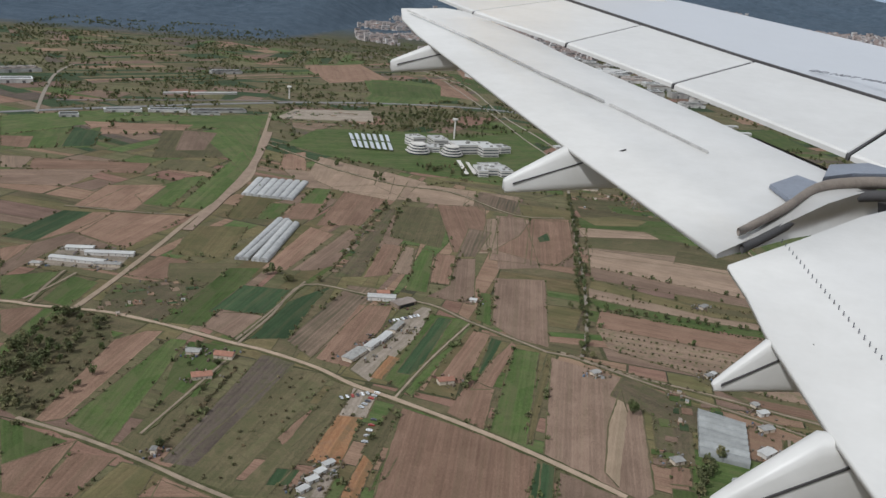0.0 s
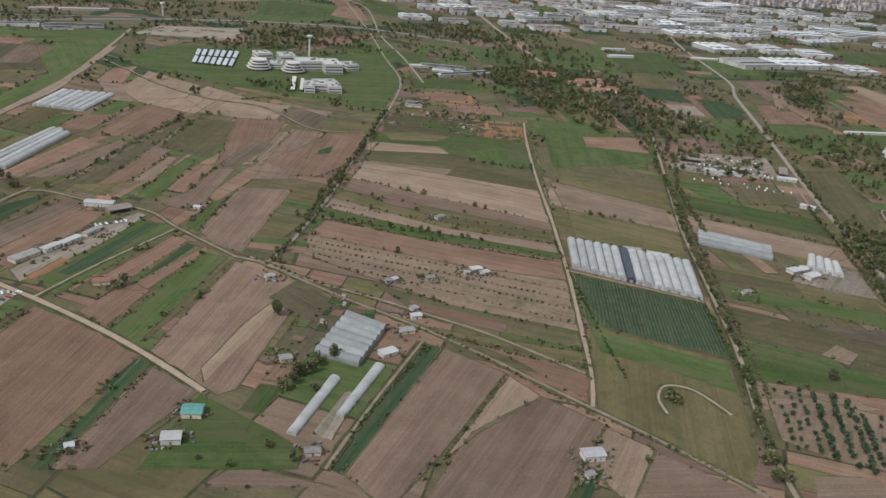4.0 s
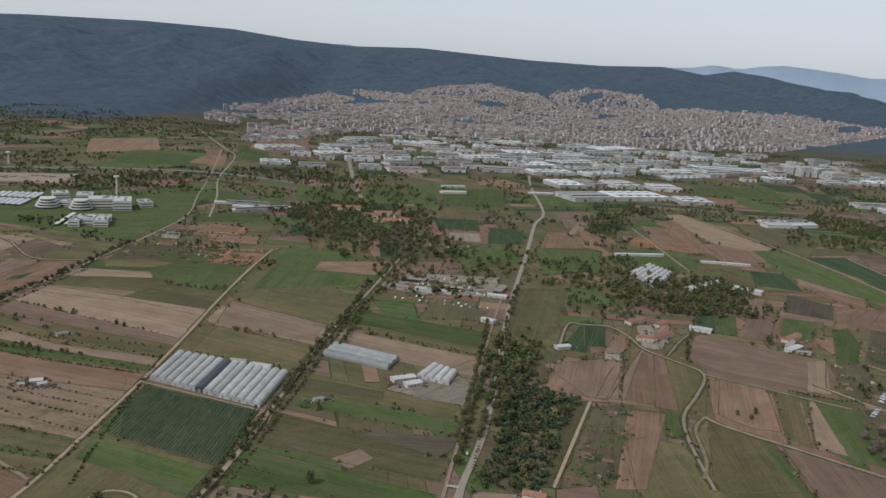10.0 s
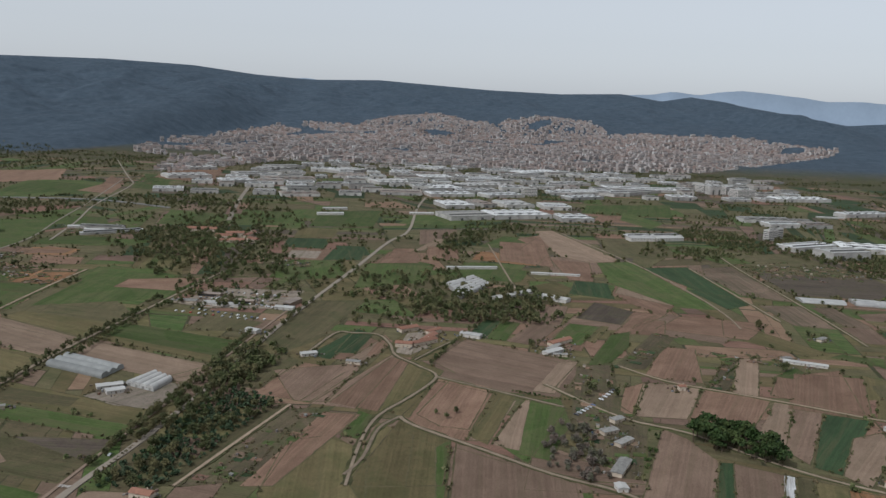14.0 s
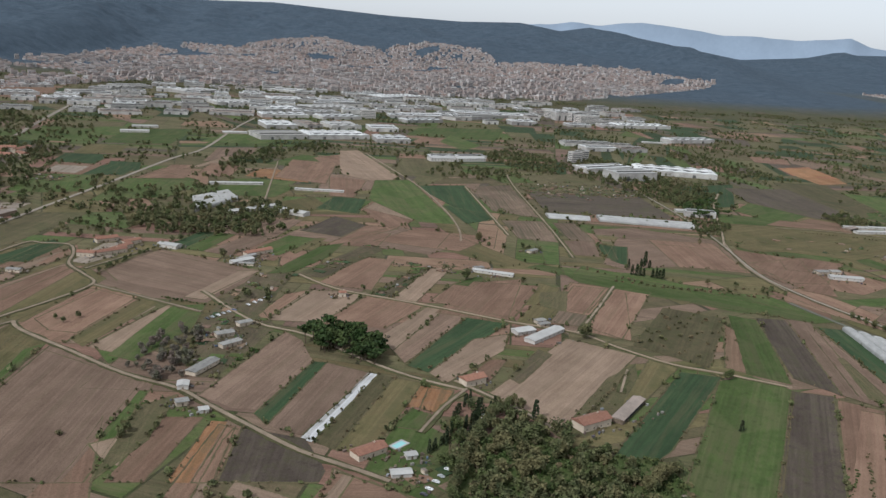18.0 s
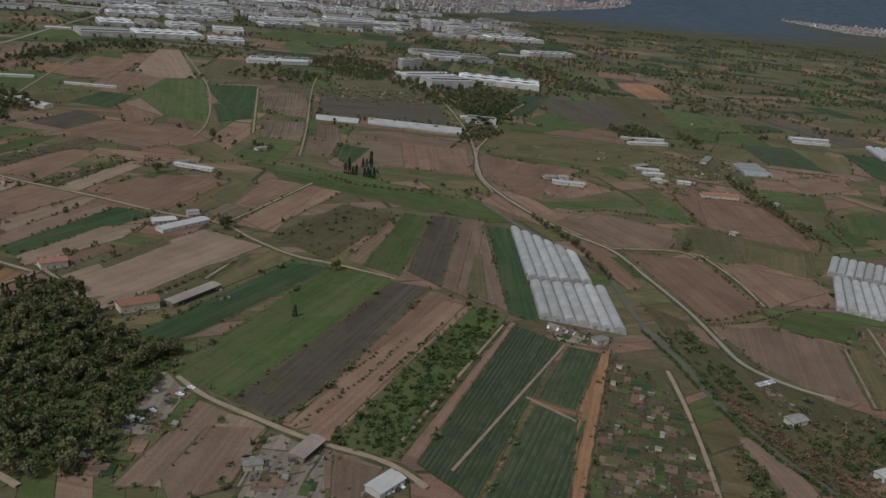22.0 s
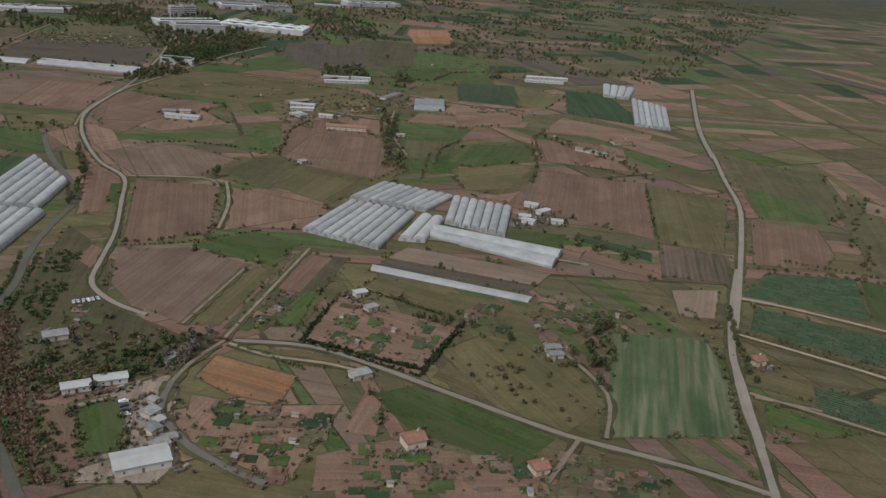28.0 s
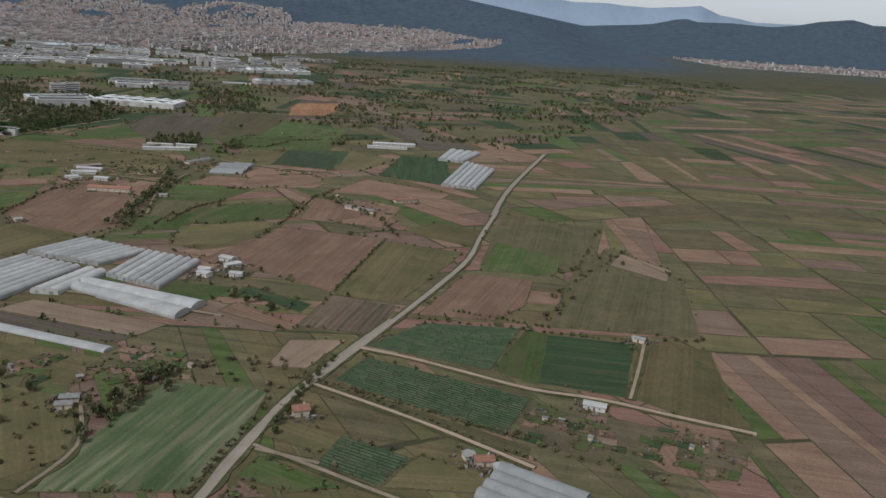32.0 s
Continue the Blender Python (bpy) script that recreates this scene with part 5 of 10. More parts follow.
field("al", (2100, 332), (2121, 366), (2223, 319), (2198, 286), (2178, 287), (2122, 314))
field("rb", (2157, 314), (2182, 320), (2181, 287), (2166, 294))
field("og", (1954, 1060), (2022, 1216), (2106, 1120), (2054, 1025))
field("rb", (2011, 897), (2060, 979), (2154, 908), (2136, 876))
field("og", (1659, 920), (1606, 1119), (1776, 1077), (1782, 947))
field("wd", (1698, 1310), (1719, 1419), (1918, 1461), (1890, 1230))
field("gr", (1864, 1249), (1923, 1392), (2032, 1333), (2013, 1141))
field("og", (2079, 732), (2116, 770), (2163, 743), (2141, 680))
field("or", (1944, 1549), (1949, 1705), (2035, 1725), (2016, 1579))
field("gr", (170, 1055), (370, 1074), (366, 1002), (167, 1010))
field("tan", (165, 1009), (251, 1011), (264, 983), (163, 969))
field("wd", (163, 969), (363, 966), (363, 914), (162, 931))
field("tan", (162, 931), (273, 913), (361, 884), (362, 865), (160, 902))
field("wd", (275, 941), (364, 904), (361, 847), (260, 895))
field("og", (238, 799), (363, 760), (361, 742), (232, 777))
field("gr", (353, 667), (392, 547), (379, 483), (370, 461), (372, 562))
field("wd", (403, 549), (475, 535), (470, 482), (441, 485))
field("og", (473, 677), (479, 711), (621, 655), (621, 622), (540, 652))
field("orc", (467, 467), (474, 509), (538, 484), (549, 478))
field("tan", (628, 488), (633, 515), (661, 515), (676, 500), (675, 495))
field("or", (299, 1076), (297, 1135), (364, 1145), (367, 1064))
field("or", (227, 1257), (221, 1314), (297, 1312), (299, 1259))
field("gr", (381, 1115), (379, 1174), (473, 1195), (463, 1116))
field("gr", (312, 940), (303, 1031), (361, 1018), (364, 953))
field("tan", (798, 1386), (840, 1539), (865, 1560), (839, 1452))
field("gr", (317, 1585), (319, 1729), (398, 1748), (399, 1617))
field("gr", (430, 1630), (442, 1783), (548, 1812), (527, 1655))
field("gr", (762, 1716), (793, 1860), (920, 1858), (882, 1726))
field("gr", (-188, 2009), (-231, 2252), (-86, 2269), (-34, 2035))
field("rb", (32, 2420), (-6, 2765), (142, 2809), (186, 2406))
field("lot", (541, 998), (561, 1086), (678, 1088), (665, 990), (581, 982))
field("br", (910, 540), (923, 612), (949, 597), (992, 560), (993, 537))
field("gr", (779, 620), (790, 681), (805, 663), (797, 611))
field("gr", (972, 904), (1002, 975), (1040, 964), (999, 884))
field("og", (1009, 906), (1038, 971), (1046, 967), (1016, 895))
field("rb", (1099, 966), (1146, 1033), (1245, 1009), (1194, 932))
field("dk", (1013, 1001), (1050, 1088), (1091, 1045), (1062, 977))
field("rb", (925, 399), (936, 470), (936, 501), (957, 404))
field("rb", (1256, 740), (1297, 826), (1333, 810), (1290, 728))
field("og", (1140, 492), (1148, 512), (1161, 509), (1151, 485))
field("rb", (210, 1303), (288, 1308), (286, 1274), (216, 1256))
field("gr", (197, 1398), (240, 1431), (297, 1426), (302, 1358), (206, 1332))
field("or", (287, 1130), (316, 1152), (319, 1100), (290, 1094))
field("og", (179, 1053), (220, 1070), (264, 1060), (247, 1033), (192, 1024))
field("rb", (61, 896), (93, 957), (117, 1045), (161, 1040), (151, 907), (123, 853))
field("dg", (114, 953), (127, 976), (128, 946), (115, 936))
field("gr", (1020, 407), (1057, 394), (1051, 367), (1017, 366))
field("tan", (1011, 471), (1016, 490), (1014, 425), (1009, 366), (1002, 366))
field("rb", (1082, 1134), (1101, 1210), (1156, 1190), (1153, 1086), (1119, 1019))
field("dg", (1218, 1075), (1197, 1186), (1251, 1211), (1262, 1111))
field("wd", (1165, 1389), (1174, 1324), (1232, 1446), (1211, 1574))
field("gr", (1366, 1059), (1368, 1103), (1386, 1103), (1380, 1047))
field("br", (1327, 937), (1329, 1006), (1368, 1010), (1357, 932))
field("dg", (1360, 934), (1369, 1000), (1383, 984), (1373, 923))
field("gr", (1298, 852), (1298, 883), (1388, 864), (1437, 810), (1419, 765), (1342, 797))
field("gr", (1434, 809), (1492, 805), (1502, 784), (1522, 723), (1481, 732), (1440, 751))
field("wd", (1246, 727), (1258, 787), (1286, 794), (1265, 706))
field("rb", (1682, 636), (1722, 648), (1764, 638), (1749, 551), (1687, 552))
field("og", (1691, 718), (1760, 748), (1827, 721), (1812, 636), (1694, 652))
field("br", (1709, 811), (1770, 846), (1840, 824), (1821, 738), (1718, 751))
field("gr", (1610, 990), (1620, 1017), (1666, 967), (1631, 944))
field("rb", (1715, 751), (1743, 876), (1776, 911), (1817, 823), (1829, 725), (1807, 684), (1746, 715))
field("gr", (1677, 768), (1681, 814), (1719, 850), (1723, 796), (1693, 759))
field("br", (1594, 745), (1617, 770), (1681, 727), (1665, 678), (1621, 666))
field("wd", (1671, 689), (1703, 739), (1742, 735), (1713, 642))
field("og", (1718, 651), (1746, 715), (1798, 684), (1765, 616))
field("gr", (1832, 746), (1850, 895), (1931, 894), (1898, 822), (1864, 749))
field("rb", (1861, 992), (1875, 1050), (1912, 1078), (1896, 1017))
field("gr", (1677, 954), (1693, 1008), (1710, 944), (1691, 910))
field("or", (1942, 1654), (2030, 1629), (2045, 1793), (1958, 1754))
field("br", (-147, 363), (-150, 422), (-106, 400), (-110, 344), (-136, 341))
field("gr", (-116, 358), (-105, 397), (-94, 390), (-106, 354))
field("gr", (-88, 347), (-85, 386), (-77, 380), (-80, 348))
field("wd", (-73, 359), (-64, 379), (-51, 376), (-22, 355), (-67, 349))
field("og", (808, 397), (739, 520), (742, 604), (767, 616), (802, 594), (816, 404))
field("gr", (810, 403), (813, 507), (808, 573), (816, 569), (824, 399))
field("br", (664, 653), (616, 738), (634, 762), (690, 757), (699, 683), (684, 658))
field("or", (899, 1354), (915, 1428), (1026, 1416), (1000, 1319))
field("gr", (861, 1188), (888, 1330), (985, 1275), (964, 1196))
field("tan", (1067, 360), (1076, 442), (1094, 429), (1079, 326))
field("rb", (1079, 325), (1096, 430), (1127, 398), (1116, 322))
field("og", (1685, 1109), (1730, 1234), (1817, 1182), (1809, 1086), (1743, 1069))
field("og", (1705, 964), (1711, 1060), (1816, 1046), (1825, 956), (1778, 914))
field("og", (1867, 1080), (1919, 1162), (1998, 1137), (1912, 1050))
field("gr", (1912, 1265), (1937, 1468), (2053, 1404), (2031, 1274), (1934, 1191))
field("rb", (1698, 1171), (1750, 1213), (1795, 1175), (1761, 1117))
field("gr", (1844, 839), (1846, 896), (1919, 895), (1899, 849))
field("rb", (1719, 770), (1720, 872), (1781, 899), (1817, 834), (1816, 740), (1772, 723))
field("wd", (1833, 753), (1846, 827), (1902, 828), (1877, 771))
field("wd", (1819, 1422), (1852, 1552), (1954, 1553), (1937, 1468), (1911, 1292), (1853, 1274))
field("gr", (1248, 1906), (1284, 2044), (1337, 1872), (1287, 1781))
field("wd", (1353, 1482), (1483, 1541), (1536, 1283), (1439, 1223))
field("rb", (-386, 852), (-372, 930), (-288, 943), (-315, 811))
field("rb", (-408, 813), (-395, 924), (-372, 930), (-386, 852))
field("dg", (-446, 819), (-428, 924), (-395, 924), (-408, 813))
field("br", (-405, 739), (-406, 808), (-384, 848), (-322, 810), (-378, 796), (-391, 711))
field("lot", (-373, 749), (-376, 804), (-303, 805), (-300, 747))
field("gr", (-392, 714), (-344, 737), (-339, 667), (-365, 661))
field("gr", (-333, 668), (-334, 727), (-304, 715), (-305, 654))
field("og", (-268, 804), (-272, 902), (-215, 912), (-212, 803))
field("rb", (-289, 738), (-276, 797), (-244, 789), (-250, 733))
field("al", (-289, 711), (-247, 732), (-205, 719), (-226, 636), (-282, 655))
field("wd", (-260, 778), (-198, 792), (-206, 736), (-247, 732))
field("gr", (-223, 640), (-202, 776), (-173, 783), (-186, 637))
field("dg", (-191, 668), (-178, 735), (-133, 732), (-139, 673))
field("br", (-188, 637), (-183, 675), (-142, 667), (-156, 618))
field("dg", (-150, 619), (-131, 702), (-97, 752), (-106, 707), (-115, 625))
field("rb", (-171, 783), (-148, 930), (-117, 909), (-147, 782))
field("br", (-143, 783), (-104, 932), (-88, 916), (-103, 807), (-120, 788))
field("al", (-100, 774), (-85, 886), (-65, 1030), (-58, 1027), (-65, 891), (-73, 780))
field("rb", (-71, 778), (-61, 888), (-39, 885), (-48, 791))
field("tan", (-46, 798), (-37, 885), (-26, 880), (-26, 795))
field("gr", (-29, 754), (-18, 882), (-5, 875), (-8, 751))
field("rb", (-7, 779), (-2, 868), (19, 866), (13, 775))
field("br", (13, 775), (19, 856), (40, 861), (36, 728), (-8, 741))
field("cr_", (19, 862), (34, 970), (60, 961), (40, 867))
field("br", (52, 685), (58, 805), (110, 810), (97, 645), (69, 659))
field("gr", (37, 695), (43, 761), (54, 758), (50, 681))
field("cr_", (-116, 622), (-82, 755), (-49, 750), (-92, 594))
field("rb", (-88, 594), (-67, 709), (-37, 710), (-42, 664), (-61, 583))
field("lot", (-60, 579), (-41, 655), (-11, 715), (-2, 710), (-12, 650), (-44, 562))
field("or", (-44, 569), (-33, 608), (-23, 605), (-35, 567))
field("gr", (-33, 567), (-2, 699), (37, 689), (-11, 544))
field("dg", (-25, 580), (4, 693), (16, 690), (-10, 577))
field("rb", (6, 570), (35, 669), (49, 664), (26, 569))
field("dg", (37, 590), (49, 657), (58, 652), (41, 586))
field("rb", (31, 561), (47, 611), (66, 651), (70, 645), (46, 564))
field("gr", (42, 501), (68, 640), (88, 634), (67, 490))
field("rb", (14, 524), (31, 578), (49, 564), (39, 504))
field("wd", (-150, 430), (-106, 571), (-70, 569), (-113, 411))
field("dk", (-156, 440), (-129, 593), (-101, 584), (-135, 437))
field("gr", (-229, 478), (-205, 610), (-191, 609), (-192, 454))
field("gr", (-179, 493), (-189, 571), (-189, 607), (-146, 604), (-158, 523))
field("wd", (-187, 455), (-176, 529), (-159, 518), (-165, 441))
field("rb", (-249, 471), (-247, 599), (-228, 621), (-214, 623), (-232, 480))
field("wd", (-277, 489), (-309, 551), (-314, 653), (-268, 643), (-246, 599), (-249, 471))
field("gr", (-320, 572), (-323, 658), (-304, 651), (-310, 553))
field("rb", (-334, 601), (-355, 641), (-323, 658), (-323, 593))
field("rb", (-231, 400), (-244, 425), (-213, 456), (-213, 396))
field("rb", (-213, 396), (-210, 443), (-183, 441), (-191, 399))
field("og", (-188, 399), (-178, 437), (-155, 430), (-157, 403))
field("rb", (-157, 403), (-149, 425), (-115, 408))
field("gr", (-270, 475), (-218, 455), (-244, 425))
field("rb", (-94, 476), (-79, 516), (-62, 515), (-85, 461))
field("wd", (-109, 411), (-84, 481), (-66, 564), (-49, 557), (-77, 443), (-87, 412))
field("dg", (-90, 424), (-87, 443), (-73, 442), (-77, 425))
field("or", (-71, 451), (-59, 513), (-42, 511), (-50, 451))
field("or", (-46, 417), (-35, 478), (-26, 477), (-35, 418))
field("lot", (-59, 510), (-54, 552), (-35, 546), (-40, 509))
field("lot", (-71, 414), (-63, 445), (-49, 451), (-54, 416))
field("wd", (-39, 467), (-22, 532), (-16, 529), (-30, 455))
field("gr", (-30, 425), (-24, 460), (-16, 464), (-20, 444))
field("dg", (62, 430), (69, 472), (80, 465), (76, 432))
field("rb", (-30, 383), (-17, 527), (74, 479), (48, 354), (8, 349))
field("br", (77, 479), (97, 627), (160, 591), (141, 443), (131, 435))
field("tan", (120, 448), (143, 544), (145, 580), (126, 524), (114, 463))
field("br", (67, 357), (85, 460), (120, 438), (90, 360))
field("dg", (58, 356), (75, 470), (83, 465), (67, 357))
field("gr", (109, 362), (121, 436), (169, 405), (190, 388), (189, 372))
field("gr", (147, 422), (153, 451), (167, 450), (161, 419))
field("rb", (153, 456), (159, 477), (171, 475), (167, 455))
field("al", (150, 475), (161, 547), (184, 588), (190, 552), (175, 479))
field("lot", (192, 403), (206, 451), (214, 449), (204, 400))
field("tan", (169, 926), (367, 869), (366, 772), (162, 862))
field("br", (162, 862), (366, 772), (366, 753), (158, 822))
field("og", (158, 822), (256, 762), (364, 734), (365, 720), (260, 740), (151, 796))
field("wd", (256, 767), (361, 743), (359, 728), (260, 755))
field("tan", (151, 796), (260, 740), (365, 720), (365, 699), (263, 719), (147, 769))
field("gr", (148, 765), (262, 725), (365, 699), (365, 686), (266, 705), (151, 745))
field("rb", (154, 738), (267, 698), (364, 680), (363, 643), (274, 655), (143, 697))
field("orc", (143, 697), (274, 655), (363, 641), (365, 553), (265, 581), (148, 651))
field("wd", (207, 608), (265, 581), (331, 559), (364, 548), (363, 527), (249, 558))
field("rb", (235, 583), (271, 572), (310, 558), (308, 544), (248, 562))
field("og", (245, 543), (361, 523), (361, 505), (279, 529))
field("rb", (280, 525), (361, 499), (360, 457), (314, 504))
field("al", (135, 568), (151, 604), (184, 570), (227, 534), (211, 522), (180, 523))
field("br", (212, 373), (265, 513), (305, 487), (265, 395), (239, 345))
field("tan", (266, 390), (307, 484), (326, 462), (287, 419))
field("br", (252, 342), (281, 417), (326, 462), (362, 436), (324, 354))
field("dg", (207, 374), (251, 518), (263, 513), (214, 370))
field("tan", (344, 397), (362, 433), (387, 415), (363, 361))
field("br", (363, 361), (387, 412), (438, 379), (438, 373))
field("dg", (324, 354), (343, 386), (354, 393), (340, 357))
field("og", (367, 565), (463, 527), (447, 415), (433, 387), (360, 454))
field("gr", (371, 559), (461, 521), (457, 484), (411, 510), (373, 525))
field("tan", (370, 889), (500, 829), (489, 778), (369, 832))
field("og", (369, 823), (489, 778), (481, 718), (366, 742))
field("tan", (502, 836), (644, 772), (637, 720), (501, 775))
field("gr", (506, 907), (655, 850), (645, 780), (507, 847))
field("og", (512, 857), (647, 796), (645, 777), (507, 841))
field("og", (385, 820), (488, 768), (476, 690), (383, 740))
field("tan", (376, 910), (490, 843), (486, 789), (382, 819))
field("og", (390, 936), (513, 898), (498, 845), (379, 910))
field("gr", (388, 1170), (539, 1112), (527, 1021), (386, 959))
field("rb", (441, 1117), (531, 1142), (519, 1061), (439, 1069))
field("lot", (562, 680), (598, 734), (636, 713), (628, 656), (594, 662))
field("wd", (495, 694), (562, 674), (562, 656), (493, 668))
field("gr", (496, 662), (624, 623), (621, 597), (496, 634))
field("dk", (546, 595), (623, 595), (614, 560), (574, 562))
field("wd", (484, 621), (546, 595), (617, 556), (612, 523), (483, 562))
field("tan", (536, 548), (555, 566), (566, 553), (551, 534))
field("gr", (476, 556), (609, 508), (608, 486), (473, 503))
field("dg", (724, 813), (759, 909), (772, 900), (748, 804))
field("rb", (748, 804), (775, 889), (790, 871), (764, 806))
field("tan", (764, 806), (787, 870), (798, 862), (793, 823), (775, 799))
field("rb", (691, 703), (725, 790), (772, 773), (741, 687))
field("gr", (738, 688), (766, 766), (773, 760), (746, 685))
field("br", (747, 683), (807, 830), (817, 820), (785, 675))
field("og", (785, 675), (817, 817), (841, 766), (825, 679), (805, 658))
field("br", (843, 799), (870, 887), (990, 809), (957, 721), (910, 729), (852, 767))
field("rb", (822, 660), (851, 752), (903, 722), (873, 618), (831, 633))
field("og", (796, 535), (805, 647), (834, 624), (832, 538))
field("wd", (832, 538), (839, 614), (862, 604), (856, 541))
field("gr", (893, 620), (924, 710), (959, 695), (916, 581))
field("tan", (874, 618), (905, 715), (918, 708), (891, 620))
field("br", (856, 541), (864, 605), (907, 577), (941, 548))
field("al", (688, 525), (732, 668), (769, 679), (727, 537))
field("rb", (726, 529), (761, 666), (791, 663), (747, 531))
field("wd", (674, 524), (714, 669), (731, 681), (688, 527))
field("wd", (682, 718), (696, 818), (721, 795), (699, 713))
field("lot", (807, 834), (817, 907), (851, 923), (842, 858), (823, 827))
field("br", (733, 688), (701, 765), (783, 799), (760, 688))
field("rb", (762, 687), (804, 815), (826, 821), (804, 671))
field("og", (804, 671), (826, 821), (856, 781), (829, 660))
field("rb", (781, 821), (793, 898), (804, 872), (790, 818))
field("dg", (749, 826), (762, 916), (782, 896), (770, 825))
field("og", (844, 419), (794, 541), (823, 657), (862, 621), (855, 420))
field("gr", (852, 475), (851, 604), (862, 618), (860, 555))
field("br", (855, 420), (866, 614), (949, 551), (937, 422))
field("rb", (835, 668), (863, 759), (899, 739), (876, 640), (854, 644))
field("og", (875, 628), (902, 735), (920, 723), (889, 612))
field("tan", (892, 613), (920, 696), (927, 712), (932, 709), (912, 603))
field("gr", (911, 598), (930, 709), (957, 719), (958, 660), (932, 587))
field("br", (846, 811), (879, 893), (989, 826), (952, 737), (867, 777))
field("tan", (935, 735), (970, 824), (989, 826), (953, 730))
field("dg", (879, 900), (904, 980), (924, 975), (900, 896))
field("gr", (900, 896), (924, 975), (944, 968), (922, 890))
field("br", (922, 890), (962, 976), (988, 962), (952, 877))
field("al", (958, 666), (985, 810), (1022, 825), (1006, 705), (1021, 666), (992, 562), (978, 563))
field("rb", (1003, 695), (1019, 753), (1045, 773), (1011, 678))
field("tan", (1011, 682), (1040, 769), (1094, 767), (1057, 680))
field("rb", (1055, 679), (1093, 758), (1148, 740), (1108, 671))
field("rb", (1045, 787), (1088, 893), (1121, 886), (1097, 775))
field("al", (1096, 758), (1144, 857), (1155, 848), (1116, 752))
field("tan", (1116, 752), (1156, 859), (1180, 862), (1135, 738))
field("rb", (1149, 748), (1176, 803), (1249, 831), (1215, 709))
field("gr", (1175, 803), (1206, 839), (1210, 820), (1192, 797))
field("gr", (996, 817), (1041, 932), (1066, 949), (1052, 887), (1018, 820))
field("al", (1022, 815), (1090, 945), (1115, 937), (1050, 809))
field("tan", (1100, 645), (1147, 732), (1161, 726), (1113, 622))
field("br", (1113, 622), (1161, 726), (1180, 708), (1121, 596))
field("dg", (1122, 593), (1177, 705), (1213, 692), (1137, 581))
field("tan", (1138, 581), (1178, 652), (1209, 667), (1199, 629), (1148, 562))
field("br", (986, 534), (1029, 657), (1043, 640), (1055, 596), (1027, 512), (1010, 515))
field("dg", (1024, 508), (1055, 596), (1065, 595), (1034, 493))
field("br", (1034, 493), (1065, 595), (1096, 578), (1056, 480))
field("wh", (1055, 476), (1095, 578), (1101, 575), (1062, 472))
field("wd", (1063, 473), (1102, 574), (1113, 570), (1076, 463))
field("og", (1076, 463), (1113, 570), (1134, 561), (1095, 458))
field("or", (1119, 523), (1130, 557), (1150, 551), (1135, 522))
field("gr", (1113, 493), (1118, 517), (1134, 514), (1127, 490))
field("rb", (959, 423), (972, 501), (995, 502), (979, 424))
field("or", (990, 424), (1000, 497), (1010, 496), (1002, 424))
field("rb", (1003, 424), (1011, 492), (1019, 489), (1015, 425))
field("dk", (1016, 425), (1020, 489), (1058, 476), (1072, 438), (1069, 426))
field("tan", (939, 464), (959, 479), (962, 440), (952, 446))
field("wd", (952, 423), (954, 516), (973, 534), (970, 472))
field("tan", (1176, 547), (1255, 660), (1304, 626), (1211, 489), (1193, 525))
field("wd", (1214, 491), (1269, 581), (1298, 610), (1278, 532), (1227, 484))
field("gr", (1092, 438), (1116, 512), (1144, 482), (1139, 422), (1124, 404))
field("or", (1128, 521), (1137, 559), (1153, 550), (1141, 513))
field("gr", (1109, 495), (1123, 521), (1134, 513), (1127, 489))
field("rb", (1060, 392), (1078, 438), (1124, 410), (1127, 394))
field("tan", (1064, 392), (1074, 415), (1082, 436), (1087, 432), (1074, 392))
field("gr", (1014, 391), (1023, 412), (1057, 397), (1058, 392))
field("tan", (1022, 412), (1025, 427), (1061, 408), (1057, 398))
field("rb", (1279, 676), (1319, 775), (1345, 796), (1310, 659))
field("cr_", (1246, 701), (1262, 734), (1291, 721), (1275, 690))
field("al", (1194, 575), (1227, 634), (1236, 623), (1201, 565))
field("dg", (1236, 457), (1328, 595), (1357, 587), (1279, 471), (1251, 440))
field("og", (1259, 523), (1311, 618), (1328, 601), (1277, 532))
field("gr", (1269, 424), (1352, 579), (1379, 593), (1402, 564), (1306, 389), (1280, 409))
field("gr", (1379, 595), (1424, 736), (1448, 723), (1406, 576))
field("dk", (1304, 389), (1400, 564), (1428, 556), (1335, 368))
field("rb", (1335, 368), (1427, 551), (1452, 533), (1357, 361))
field("gr", (1357, 359), (1396, 408), (1468, 520), (1447, 451), (1391, 344))
field("dk", (1413, 588), (1447, 731), (1476, 727), (1435, 557))
field("br", (1475, 731), (1496, 722), (1453, 538), (1436, 557))
field("rb", (1379, 595), (1412, 694), (1409, 709), (1367, 606))
field("wd", (1308, 650), (1368, 752), (1417, 726), (1354, 604))
field("br", (1262, 314), (1290, 394), (1307, 381), (1282, 314))
field("tan", (1279, 314), (1307, 381), (1326, 370), (1319, 350), (1302, 314))
field("lot", (1314, 314), (1325, 355), (1346, 366), (1344, 327))
field("br", (1342, 314), (1355, 351), (1380, 332), (1373, 315))
field("dg", (1152, 313), (1127, 385), (1132, 396), (1171, 351), (1163, 321))
field("cr", (1165, 313), (1177, 347), (1212, 318), (1209, 314))
field("rb", (1152, 715), (1197, 815), (1262, 808), (1214, 694))
field("og", (1218, 694), (1244, 748), (1265, 734), (1243, 683))
field("rb", (1280, 689), (1334, 812), (1372, 800), (1303, 663))
field("gr", (1295, 857), (1365, 850), (1508, 750), (1528, 727), (1499, 720), (1427, 759), (1305, 825))
field("dg", (1477, 513), (1496, 709), (1518, 704), (1496, 501))
